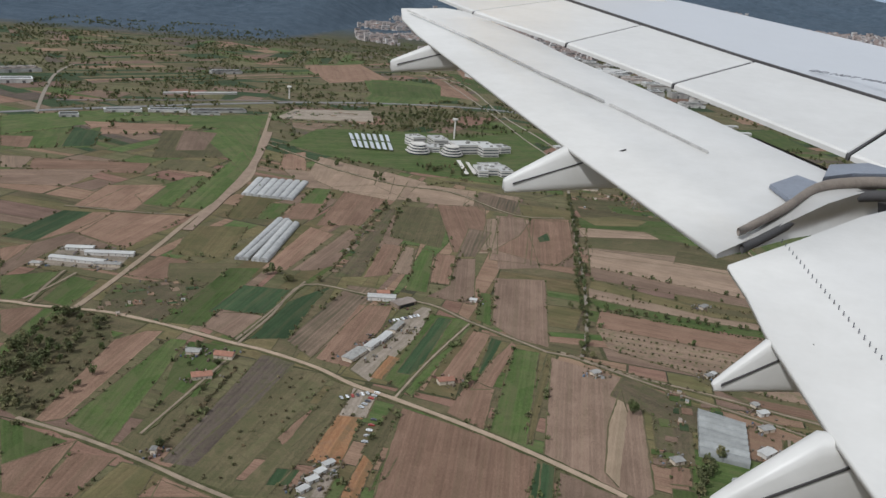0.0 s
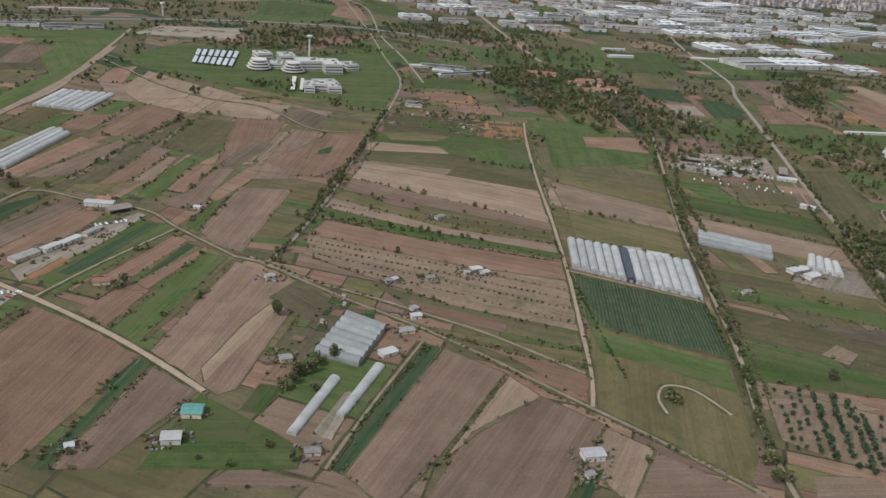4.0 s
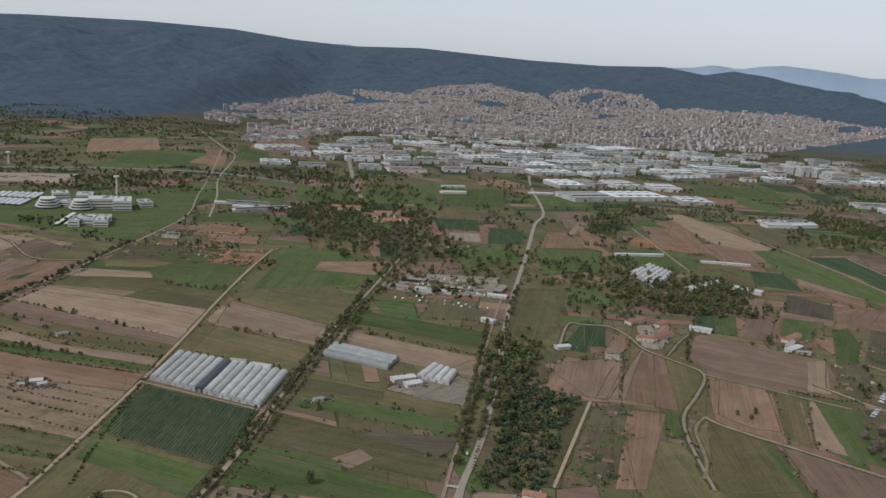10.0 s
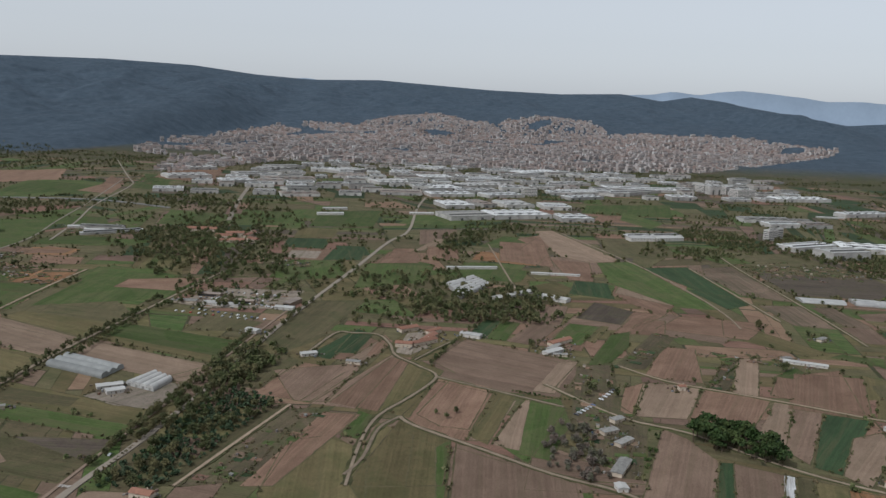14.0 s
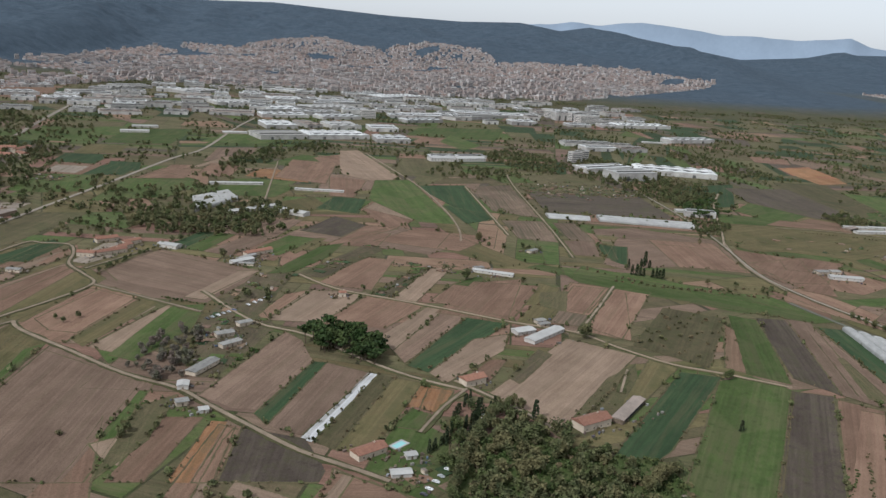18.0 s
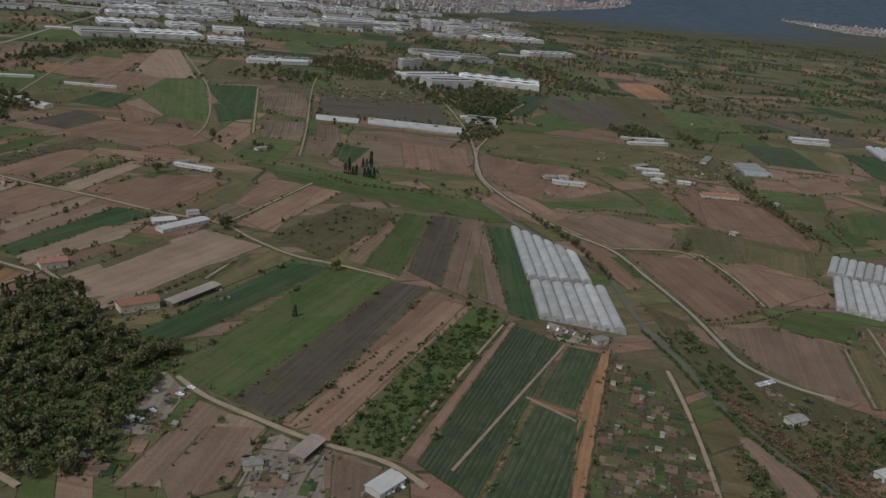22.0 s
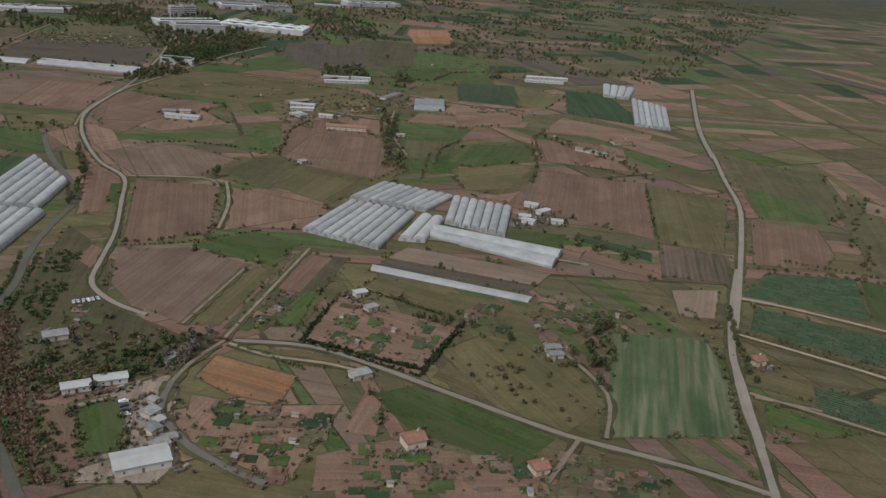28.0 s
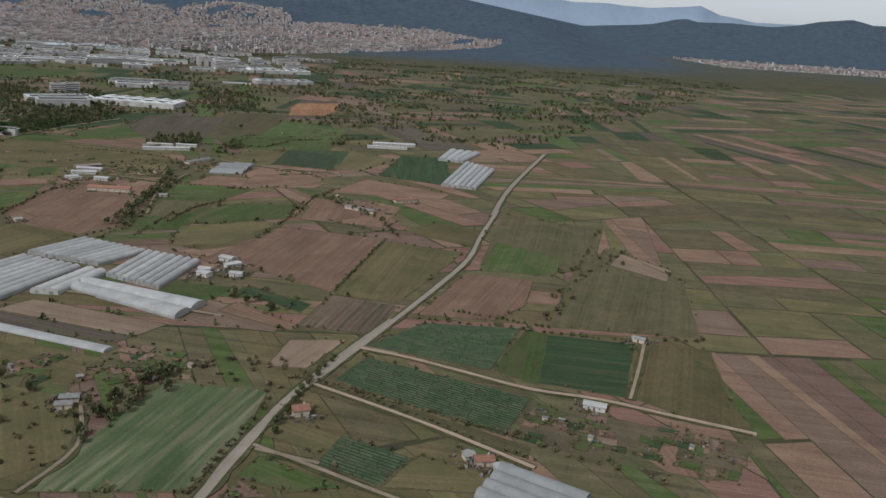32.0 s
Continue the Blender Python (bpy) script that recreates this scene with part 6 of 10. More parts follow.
field("br", (1447, 557), (1479, 690), (1493, 708), (1477, 518), (1462, 536))
field("wd", (1453, 553), (1473, 633), (1478, 634), (1466, 538))
field("rb", (1328, 365), (1435, 533), (1454, 525), (1355, 352))
field("gr", (1355, 351), (1397, 431), (1454, 525), (1477, 515), (1417, 398), (1388, 337))
field("cr", (1396, 335), (1477, 497), (1503, 471), (1419, 303), (1411, 315))
field("cr2", (1470, 400), (1506, 467), (1525, 459), (1488, 385))
field("cr2", (1422, 303), (1467, 392), (1491, 377), (1461, 303))
field("or", (1489, 385), (1526, 459), (1534, 465), (1469, 303), (1463, 303))
field("or", (1463, 395), (1467, 400), (1492, 385), (1490, 379))
field("al", (1472, 303), (1531, 453), (1553, 411), (1543, 340), (1535, 303))
field("lot", (1500, 506), (1536, 477), (1530, 465), (1501, 475))
field("lot", (1314, 302), (1323, 345), (1352, 341), (1353, 302))
field("br", (1355, 302), (1357, 341), (1384, 326), (1374, 302))
field("br", (1288, 302), (1281, 322), (1296, 364), (1325, 363), (1311, 314))
field("wd", (1581, 420), (1582, 546), (1617, 497), (1631, 422), (1679, 381), (1690, 357), (1639, 324), (1611, 335), (1589, 362))
field("rb", (1562, 694), (1585, 698), (1599, 652), (1596, 576), (1581, 569))
field("gr", (1590, 643), (1601, 644), (1604, 596), (1596, 598))
field("rb", (1600, 486), (1604, 511), (1615, 506), (1614, 469))
field("rb", (1607, 656), (1674, 647), (1681, 541), (1623, 507))
field("rb", (1681, 647), (1756, 606), (1761, 587), (1684, 544))
field("br", (1622, 502), (1664, 510), (1707, 484), (1676, 398), (1643, 422), (1628, 449))
field("gr", (1666, 515), (1708, 543), (1739, 521), (1720, 480))
field("og", (1677, 397), (1709, 479), (1723, 475), (1694, 395))
field("al", (1697, 392), (1737, 505), (1771, 497), (1733, 396))
field("rb", (1717, 449), (1737, 505), (1760, 497), (1738, 441))
field("gr", (1722, 397), (1743, 443), (1755, 440), (1739, 396))
field("rb", (1738, 376), (1761, 438), (1828, 395), (1799, 340))
field("tan", (1802, 510), (1875, 494), (1868, 474), (1793, 489))
field("dk", (1784, 474), (1803, 494), (1868, 472), (1862, 456))
field("og", (1778, 453), (1789, 467), (1852, 423), (1844, 400))
field("or", (1688, 340), (1696, 363), (1738, 340), (1729, 314), (1705, 324))
field("og", (1705, 369), (1742, 367), (1769, 346), (1737, 352))
field("rb", (1688, 310), (1688, 324), (1718, 314), (1759, 314), (1733, 254), (1702, 274))
field("lot", (1665, 333), (1678, 340), (1681, 324), (1680, 275), (1666, 261), (1666, 293))
field("lot", (1635, 316), (1665, 333), (1665, 324), (1638, 311))
field("lot", (1652, 268), (1666, 288), (1666, 260), (1648, 258))
field("gr", (1639, 310), (1660, 322), (1666, 287), (1652, 275))
field("rb", (1637, 305), (1639, 312), (1652, 273), (1645, 272))
field("br", (1575, 270), (1570, 345), (1572, 364), (1583, 362), (1591, 325), (1590, 289), (1593, 258), (1571, 259))
field("og", (1598, 258), (1593, 301), (1603, 306), (1619, 265), (1619, 258))
field("gr", (1773, 323), (1802, 333), (1855, 283), (1833, 262), (1789, 289))
field("og", (1805, 340), (1833, 377), (1882, 364), (1891, 317), (1879, 287), (1866, 283))
field("tan", (1796, 500), (1814, 522), (1907, 478), (1891, 457))
field("dk", (1786, 479), (1798, 500), (1891, 457), (1882, 447))
field("og", (1825, 428), (1831, 445), (1890, 419), (1873, 385), (1833, 405))
field("rb", (1835, 418), (1850, 431), (1862, 423), (1850, 407))
field("rb", (1743, 243), (1746, 274), (1779, 285), (1848, 258), (1844, 239))
field("al", (1842, 239), (1856, 274), (1896, 252), (1891, 237))
field("rb", (1885, 644), (1981, 711), (2010, 679), (1983, 572), (1930, 622))
field("rb", (1722, 741), (1753, 841), (1822, 827), (1803, 683))
field("og", (1719, 651), (1728, 706), (1786, 675), (1755, 615))
field("gr", (1879, 752), (1907, 815), (1981, 814), (1969, 765), (1897, 734))
field("og", (1879, 665), (1908, 725), (1969, 743), (1941, 671), (1905, 650))
field("rb", (1906, 621), (1969, 732), (2063, 703), (2011, 549), (1970, 586))
field("rb", (1986, 767), (1999, 856), (2066, 854), (2088, 831), (2061, 744))
field("og", (2013, 543), (2061, 693), (2128, 664), (2058, 527))
field("cr_", (1988, 479), (2011, 542), (2058, 521), (2035, 466))
field("rb", (2070, 504), (2121, 605), (2173, 587), (2151, 526), (2122, 495))
field("cr", (2032, 447), (2072, 488), (2138, 480), (2104, 410))
field("cr", (2011, 396), (2031, 429), (2120, 372), (2095, 330))
field("gr", (2104, 410), (2142, 480), (2154, 470), (2128, 390))
field("wd", (1997, 382), (2011, 391), (2106, 318), (2102, 307))
field("og", (1970, 337), (1987, 349), (2019, 325), (2002, 314))
field("cr", (2001, 304), (2014, 331), (2047, 308), (2030, 284))
field("gr", (1966, 295), (1976, 312), (2015, 284), (1990, 281))
field("og", (2027, 284), (2050, 311), (2084, 292), (2075, 278))
field("pale", (1879, 284), (1921, 392), (1976, 382), (1965, 326), (1947, 282))
field("og", (1834, 307), (1813, 367), (1841, 387), (1887, 368), (1890, 311), (1862, 288))
field("tan", (1973, 415), (1984, 455), (2020, 456), (1996, 412))
field("rb", (1935, 505), (1946, 523), (1991, 481), (1984, 471))
field("rb", (945, 1356), (956, 1543), (1036, 1526), (1027, 1315))
field("rb", (1036, 1224), (1029, 1384), (1089, 1365), (1072, 1217))
field("tan", (1045, 1417), (1034, 1686), (1071, 1702), (1146, 1394), (1093, 1366))
field("tan", (1088, 1148), (1108, 1214), (1160, 1199), (1149, 1084))
field("gr", (1092, 1210), (1102, 1369), (1160, 1388), (1207, 1070), (1157, 1075))
field("og", (961, 1154), (1014, 1209), (1044, 1137), (997, 1107))
field("dg", (1023, 1132), (1044, 1218), (1089, 1209), (1080, 1109))
field("gr", (749, 1211), (763, 1366), (843, 1297), (791, 1210))
field("rb", (768, 1362), (772, 1428), (806, 1434), (820, 1341))
field("rb", (827, 1344), (827, 1461), (880, 1449), (880, 1335))
field("dg", (692, 1325), (673, 1434), (722, 1434), (740, 1357))
field("gr", (521, 1710), (522, 1861), (580, 1894), (602, 1750))
field("dg", (626, 1672), (614, 1858), (700, 1904), (733, 1741))
field("wd", (1127, 1445), (1155, 1619), (1252, 1657), (1261, 1460), (1202, 1412))
field("dg", (1164, 1337), (1246, 1361), (1249, 1150), (1211, 1179))
field("cr_", (1263, 1351), (1321, 1384), (1326, 1209), (1272, 1156))
field("cr_", (1264, 1165), (1253, 1323), (1328, 1333), (1330, 1131))
field("cr_", (1274, 1006), (1268, 1107), (1328, 1111), (1327, 993))
field("cr_", (1337, 1011), (1336, 1106), (1368, 1107), (1369, 1006))
field("dk", (1342, 1176), (1341, 1339), (1524, 1319), (1525, 1164))
field("rb", (1437, 901), (1443, 1030), (1524, 1023), (1512, 895))
field("dg", (1364, 919), (1373, 992), (1403, 986), (1377, 897))
field("rb", (1524, 923), (1535, 996), (1605, 958), (1587, 854), (1532, 852))
field("tan", (1564, 908), (1577, 951), (1599, 943), (1589, 902))
field("og", (1550, 1010), (1586, 1058), (1662, 1065), (1648, 999), (1562, 989))
field("dg", (1570, 1419), (1753, 1503), (1662, 1280), (1583, 1249))
field("og", (1538, 1017), (1580, 1152), (1744, 1136), (1835, 1040), (1680, 967))
field("gr", (1647, 1248), (1704, 1324), (1760, 1235), (1682, 1161))
field("rb", (1653, 1152), (1693, 1189), (1765, 1164), (1752, 1129))
field("rb", (1543, 825), (1532, 932), (1612, 967), (1653, 945), (1586, 858), (1569, 806))
field("gr", (1850, 1239), (1957, 1300), (1985, 1231), (1881, 1154))
field("dg", (1945, 1067), (1963, 1177), (2045, 1178), (2028, 1069))
field("rb", (1854, 913), (1875, 963), (2008, 944), (1996, 912))
field("rb", (1902, 969), (1943, 1048), (2014, 1028), (1992, 926))
field("dk", (1704, 1324), (1719, 1459), (1843, 1475), (1834, 1234), (1762, 1211))
field("or", (1946, 1635), (1959, 1747), (2037, 1766), (2027, 1671))
field("gr", (1879, 735), (1919, 822), (1976, 826), (1967, 769), (1916, 740))
field("og", (1879, 659), (1878, 724), (1951, 756), (1958, 735), (1923, 672))
field("rb", (1983, 771), (1999, 862), (2053, 858), (2075, 821), (2021, 765))
field("rb", (1856, 909), (1874, 962), (1920, 955), (1918, 906))
field("rb", (1910, 890), (1925, 973), (2019, 1012), (1998, 938))
field("cr", (1941, 1051), (1958, 1166), (2029, 1138), (2019, 1031))
field("dg", (2075, 1005), (2118, 1161), (2182, 1155), (2161, 953))
field("gr", (1846, 863), (1845, 907), (1900, 903), (1893, 858))
field("dg", (-568, 1235), (-613, 1383), (-557, 1359), (-527, 1254))
field("rb", (-559, 1384), (-540, 1450), (-443, 1473), (-443, 1417))
field("br", (-410, 1264), (-443, 1417), (-387, 1419), (-370, 1282))
field("gr", (-313, 969), (-315, 1185), (-317, 1306), (-289, 1235), (-268, 1133), (-280, 967))
field("rb", (-415, 934), (-401, 1035), (-355, 1061), (-355, 942))
field("rb", (-378, 844), (-373, 924), (-292, 946), (-315, 833))
field("wd", (-403, 1149), (-401, 1206), (-339, 1213), (-339, 1140))
field("tan", (-180, 1150), (-145, 1217), (-51, 1182), (-61, 1069), (-139, 1100))
field("tan", (-44, 1119), (-34, 1171), (46, 1151), (41, 1075))
field("cr_", (41, 1075), (50, 1147), (104, 1110), (92, 1051))
field("lot", (-327, 1597), (-310, 1710), (-160, 1761), (-143, 1632))
field("rb", (-328, 2208), (-424, 2450), (-270, 2558), (-207, 2234))
field("gr", (-179, 1971), (-207, 2234), (-40, 2180), (6, 2006))
field("rb", (-24, 2053), (-27, 2231), (28, 2218), (70, 2015))
field("rb", (69, 2400), (28, 2656), (159, 2701), (226, 2329))
field("dg", (590, 1402), (583, 1493), (656, 1499), (660, 1396))
field("dg", (670, 1298), (674, 1400), (726, 1385), (729, 1311))
field("lot", (611, 1314), (609, 1374), (659, 1375), (659, 1310))
field("og", (592, 1496), (582, 1614), (657, 1613), (659, 1513))
field("gr", (737, 1113), (739, 1290), (842, 1289), (828, 1165))
field("rb", (748, 1292), (767, 1394), (823, 1381), (816, 1306))
field("gr", (452, 1669), (424, 1834), (535, 1822), (538, 1677))
field("gr", (595, 1632), (593, 1839), (722, 1908), (717, 1665))
field("rb", (273, 1192), (251, 1254), (329, 1248), (342, 1198))
field("wd", (1577, 421), (1590, 400), (1613, 336), (1630, 289), (1648, 257), (1630, 257), (1618, 285), (1603, 316), (1588, 357))
field("yd", (1635, 315), (1656, 329), (1676, 342), (1682, 328), (1681, 292), (1690, 271), (1682, 256), (1650, 257), (1652, 268), (1665, 275), (1664, 293), (1659, 315), (1652, 323))
field("gr", (1639, 310), (1652, 320), (1660, 315), (1665, 279), (1650, 274))
field("rb", (1623, 313), (1638, 315), (1649, 274), (1645, 269))
field("wd", (1595, 387), (1611, 394), (1646, 370), (1693, 383), (1692, 361), (1676, 346), (1656, 335), (1633, 324), (1617, 326))
field("gr", (1138, 410), (1161, 475), (1185, 512), (1221, 466), (1269, 455), (1272, 428), (1256, 380), (1247, 322), (1220, 331), (1173, 365))
field("lot", (1265, 421), (1282, 400), (1272, 356), (1258, 355))

lane("track", 7, (-299, 656), (-293, 721), (-287, 824), (-282, 934), (-264, 1119), (-290, 1288), (-317, 1470), (-346, 1653))
lane("track", 5, (-454, 651), (-364, 658), (-334, 654), (-297, 653), (-266, 650), (-213, 633), (-162, 612), (-128, 600), (-85, 578), (-55, 555), (-23, 538), (18, 514), (55, 490), (89, 465), (123, 438))
lane("path", 3.5, (-260, 477), (-226, 465), (-192, 451), (-159, 435), (-131, 420), (-102, 406))
lane("path", 3, (-152, 609), (-138, 669), (-123, 747), (-63, 734), (-5, 721), (31, 688), (97, 634))
lane("path", 2.5, (-348, 665), (-339, 697), (-332, 734))
lane("path", 2.5, (-434, 941), (-344, 936), (-287, 940))
lane("path", 2, (-23, 540), (-1, 604), (31, 682))
lane("road", 4.5, (-21, 2338), (86, 1856), (140, 1580), (180, 1394), (182, 1251), (168, 1055), (156, 918), (148, 802), (133, 681), (122, 631))
lane("path", 3, (105, 638), (130, 621), (163, 601), (211, 581), (253, 560), (296, 538), (358, 494))
lane("path", 3, (94, 636), (115, 629), (151, 604), (195, 573), (249, 539), (299, 501), (340, 466), (377, 436), (409, 408), (441, 379))
lane("track", 3.5, (366, 1165), (362, 1063), (362, 913), (365, 798), (366, 712), (366, 646), (364, 562), (362, 495), (357, 454))
lane("path", 4, (547, 1186), (515, 949), (494, 794), (481, 635), (473, 539), (460, 452), (456, 391), (457, 376))
lane("pave", 3, (674, 980), (656, 850), (639, 707), (624, 593), (611, 486))
lane("road", 8, (620, 474), (625, 520), (641, 599), (658, 730), (681, 943), (727, 1258), (759, 1490), (788, 1626), (793, 1961), (807, 2189))
lane("path", 3, (720, 804), (741, 895), (759, 898), (786, 896), (801, 863), (809, 825), (833, 793), (850, 763), (829, 709), (805, 661), (796, 610), (793, 535))
lane("path", 3, (850, 763), (905, 729), (957, 697))
lane("path", 2.5, (828, 810), (853, 860), (870, 887))
lane("road", 5, (219, 1377), (174, 1587), (113, 1822), (48, 2215), (-35, 2417), (-265, 2949))
lane("road", 14, (435, 1668), (382, 1972), (315, 2413), (243, 2868))
lane("path", 3.5, (822, 661), (834, 643), (885, 602), (931, 565), (971, 543), (994, 520), (1024, 491), (1056, 461), (1089, 440), (1107, 428))
lane("path", 3, (822, 661), (807, 634), (800, 580), (790, 551))
lane("path", 3, (948, 754), (1001, 678), (1047, 650), (1087, 606), (1124, 573), (1161, 551))
lane("path", 3, (1201, 978), (1205, 1049), (1196, 1165), (1166, 1352), (1086, 1663))
lane("path", 2.5, (955, 1115), (934, 1509))
lane("track", 3, (1027, 817), (1064, 775), (1113, 750), (1158, 728), (1216, 696), (1267, 675), (1294, 642), (1327, 609), (1359, 594), (1403, 570))
lane("path", 2.5, (1268, 673), (1301, 738), (1338, 815))
lane("path", 2.5, (1322, 923), (1326, 1064), (1327, 1346), (1333, 1485))
lane("path", 2.5, (1264, 1020), (1245, 1348))
lane("path", 3, (1541, 1031), (1518, 907), (1522, 821))
lane("path", 3, (1218, 482), (1193, 522), (1155, 567))
lane("track", 4, (1121, 403), (1159, 366), (1191, 339), (1225, 314))
lane("track", 4, (1274, 413), (1292, 392), (1320, 371), (1346, 353), (1373, 340), (1387, 330), (1399, 315))
lane("road", 4.5, (1533, 1009), (1520, 888), (1528, 822), (1544, 766), (1570, 701), (1597, 659), (1606, 600), (1614, 534), (1615, 486), (1617, 449), (1634, 423), (1655, 407))
lane("path", 3, (1533, 1009), (1570, 1110), (1625, 1273), (1682, 1395))
lane("road", 4, (1527, 1497), (1539, 1284), (1540, 1119), (1533, 1009))
lane("path", 3, (1598, 664), (1659, 666), (1673, 642))
lane("track", 3, (1561, 437), (1556, 400), (1547, 352), (1536, 303))
lane("path", 3, (1678, 658), (1684, 602), (1681, 546))
lane("path", 2.5, (1699, 380), (1711, 415), (1733, 478), (1745, 513))
lane("path", 3, (1678, 335), (1686, 356), (1699, 377))
lane("path", 2.5, (1702, 374), (1722, 361), (1751, 353), (1770, 344))
lane("asph", 5, (1678, 335), (1676, 310), (1685, 292), (1694, 279), (1712, 263), (1725, 254))
lane("path", 3, (1810, 545), (1864, 526), (1939, 495))
lane("path", 2.5, (1675, 396), (1704, 476))
lane("road", 4.5, (1704, 377), (1744, 371), (1777, 350), (1810, 324), (1846, 296), (1866, 282), (1893, 268), (1916, 255), (1940, 238))
lane("road", 6, (2051, 492), (2017, 432), (1989, 377), (1965, 316), (1953, 276), (1939, 234))
lane("path", 2.5, (1879, 282), (1893, 321), (1884, 363))
lane("path", 2.5, (2026, 446), (2050, 434))
lane("path", 2.5, (1973, 318), (2003, 304))
lane("road", 6, (2192, 830), (2154, 721), (2129, 643), (2095, 572), (2058, 501), (2028, 445), (2002, 398), (1984, 366), (1972, 330), (1962, 301), (1953, 274))
lane("track", 3.5, (2028, 442), (2056, 428), (2086, 408), (2122, 384), (2158, 371), (2195, 350), (2231, 330))
lane("track", 2.5, (2176, 371), (2199, 418), (2216, 455))
lane("path", 2.5, (1972, 322), (2002, 300), (2026, 281), (2040, 271))
lane("hwy", 22, (-921, 1325), (-689, 1528), (-413, 1736), (-168, 1859), (83, 1895), (278, 1813))
lane("road", 10, (-720, 1478), (-815, 1717), (-900, 1956), (-930, 2116))
lane("rail", 12, (-746, 1613), (-364, 1793), (-186, 1802))
lane("water", 7, (1505, 781), (1529, 709), (1565, 635), (1574, 596), (1570, 540), (1570, 495), (1575, 452), (1576, 414), (1581, 375), (1587, 346), (1597, 318), (1608, 298), (1620, 275), (1634, 248))
lane("path", 2.5, (-294, 1362), (-215, 1281), (-155, 1217), (-67, 1155), (12, 1134), (92, 1043), (156, 1045))
lane("path", 2, (-178, 468), (-153, 578))
lane("path", 2.5, (204, 373), (222, 435), (250, 520))
lane("path", 2, (367, 662), (471, 621))
lane("path", 2, (1388, 349), (1469, 495))
lane("pave", 1.8, (1412, 328), (1504, 468))
lane("pave", 1.8, (1464, 400), (1486, 375))
lane("path", 2, (1270, 553), (1287, 595))
lane("path", 3, (1866, 282), (1842, 250))
lane("track", 3, (1998, 391), (2055, 344), (2103, 298))
lane("track", 3, (685, 525), (732, 678))
lane("track", 1.5, (403, 452), (401, 470), (409, 486), (427, 483), (444, 457))
lane("pave", 14, (-275, 883), (-272, 1015), (-277, 1198), (-307, 1457))
lane("road", 8, (2183, 809), (2235, 961), (2348, 1233))
lane("path", 2.5, (1658, 1134), (1732, 1123), (1807, 1098))
lane("path", 2.5, (1877, 1062), (1942, 1026), (2026, 1007))
lane("path", 2.5, (1766, 943), (1838, 910))
lane("path", 2.5, (1841, 765), (1834, 865), (1848, 961))
lane("path", 3, (-344, 737), (-343, 696), (-340, 659))
lane("path", 2.5, (-155, 615), (-142, 667), (-124, 754))
lane("path", 2.5, (1126, 486), (1144, 524), (1162, 553))

greenhouse(7, "film", 3, (-255, 1043), (-188, 1034), (-184, 1128), (-255, 1128))
greenhouse(2, "film", 4, (-203, 802), (-189, 802), (-174, 945), (-190, 947))
greenhouse(2, "film", 4, (-186, 801), (-169, 800), (-161, 932), (-177, 937))
greenhouse(7, "net", 4.5, (195, 552), (180, 491), (210, 480), (224, 535))
greenhouse(1, "film", 2.8, (178, 403), (184, 401), (201, 463), (194, 466))
greenhouse(1, "film", 2.8, (203, 425), (208, 421), (227, 482), (220, 485))
greenhouse(14, "film", 5, (371, 669), (471, 625), (479, 698), (374, 732))
greenhouse(3, "net", 4, (508, 784), (500, 751), (561, 723), (569, 754))
greenhouse(4, "white", 5, (587, 710), (615, 696), (622, 724), (600, 741))
greenhouse(6, "white", 5, (859, 1153), (878, 1076), (918, 1158), (896, 1209))
greenhouse(6, "film", 5, (1504, 580), (1554, 575), (1559, 636), (1516, 704))
greenhouse(7, "film", 5, (1497, 509), (1552, 488), (1561, 565), (1504, 571))
greenhouse(8, "film", 4, (1740, 547), (1792, 514), (1827, 588), (1777, 614))
greenhouse(9, "film", 4, (1778, 625), (1837, 598), (1865, 635), (1808, 668))
greenhouse(7, "film", 4, (1848, 573), (1890, 546), (1910, 611), (1865, 635))
greenhouse(2, "film", 4, (1837, 563), (1832, 541), (1910, 487), (1926, 517))
greenhouse(1, "film", 2.2, (1786, 486), (1784, 477), (1879, 431), (1884, 438))
greenhouse(2, "white", 4, (1808, 533), (1827, 530), (1848, 577), (1831, 585))
greenhouse(6, "film", 4, (2147, 955), (2187, 937), (2235, 1066), (2205, 1122))
greenhouse(4, "film", 4, (2167, 1134), (2201, 1121), (2240, 1201), (2197, 1224))
greenhouse(4, "net", 5, (2088, 299), (2069, 271), (2100, 245), (2122, 271))
greenhouse(1, "film", 4, (1337, 1159), (1337, 1132), (1393, 1126), (1396, 1150))
greenhouse(2, "film", 4, (1408, 1155), (1406, 1127), (1529, 1100), (1535, 1131))
greenhouse(3, "net", 3, (1882, 1035), (1873, 974), (1911, 975), (1920, 1044))
greenhouse(8, "net", 4, (1875, 977), (1902, 976), (1921, 1033), (1897, 1043))

building("white", 8, 3, (-368, 793), (-342, 796))
building("white", 8, 3, (-345, 783), (-299, 788))
building("white", 8, 3, (-371, 763), (-318, 759))
building("shed", 7, 3, (-324, 754), (-300, 756))
building("shed", 6, 2.6, (-380, 745), (-371, 745))
building("white", 5, 2.2, (32, 735), (38, 734))
building("white", 9, 3.6, (-61, 720), (-36, 721))
building("house", 8, 3.6, (-53, 730), (-42, 732))
building("barn", 12, 3.6, (-32, 704), (-17, 718))
building("shed", 9, 3, (-60, 590), (-50, 610))
building("white", 6, 3, (-48, 614), (-42, 628))
building("white", 6, 3, (-40, 628), (-33, 646))
building("shed", 5, 2.6, (-31, 652), (-25, 671))
building("house", 7, 3, (8, 564), (19, 568))
building("house", 8, 3, (-163, 581), (-149, 580))
building("house", 8, 3, (-168, 543), (-155, 548))
building("shed", 7, 2.6, (-185, 584), (-175, 584))
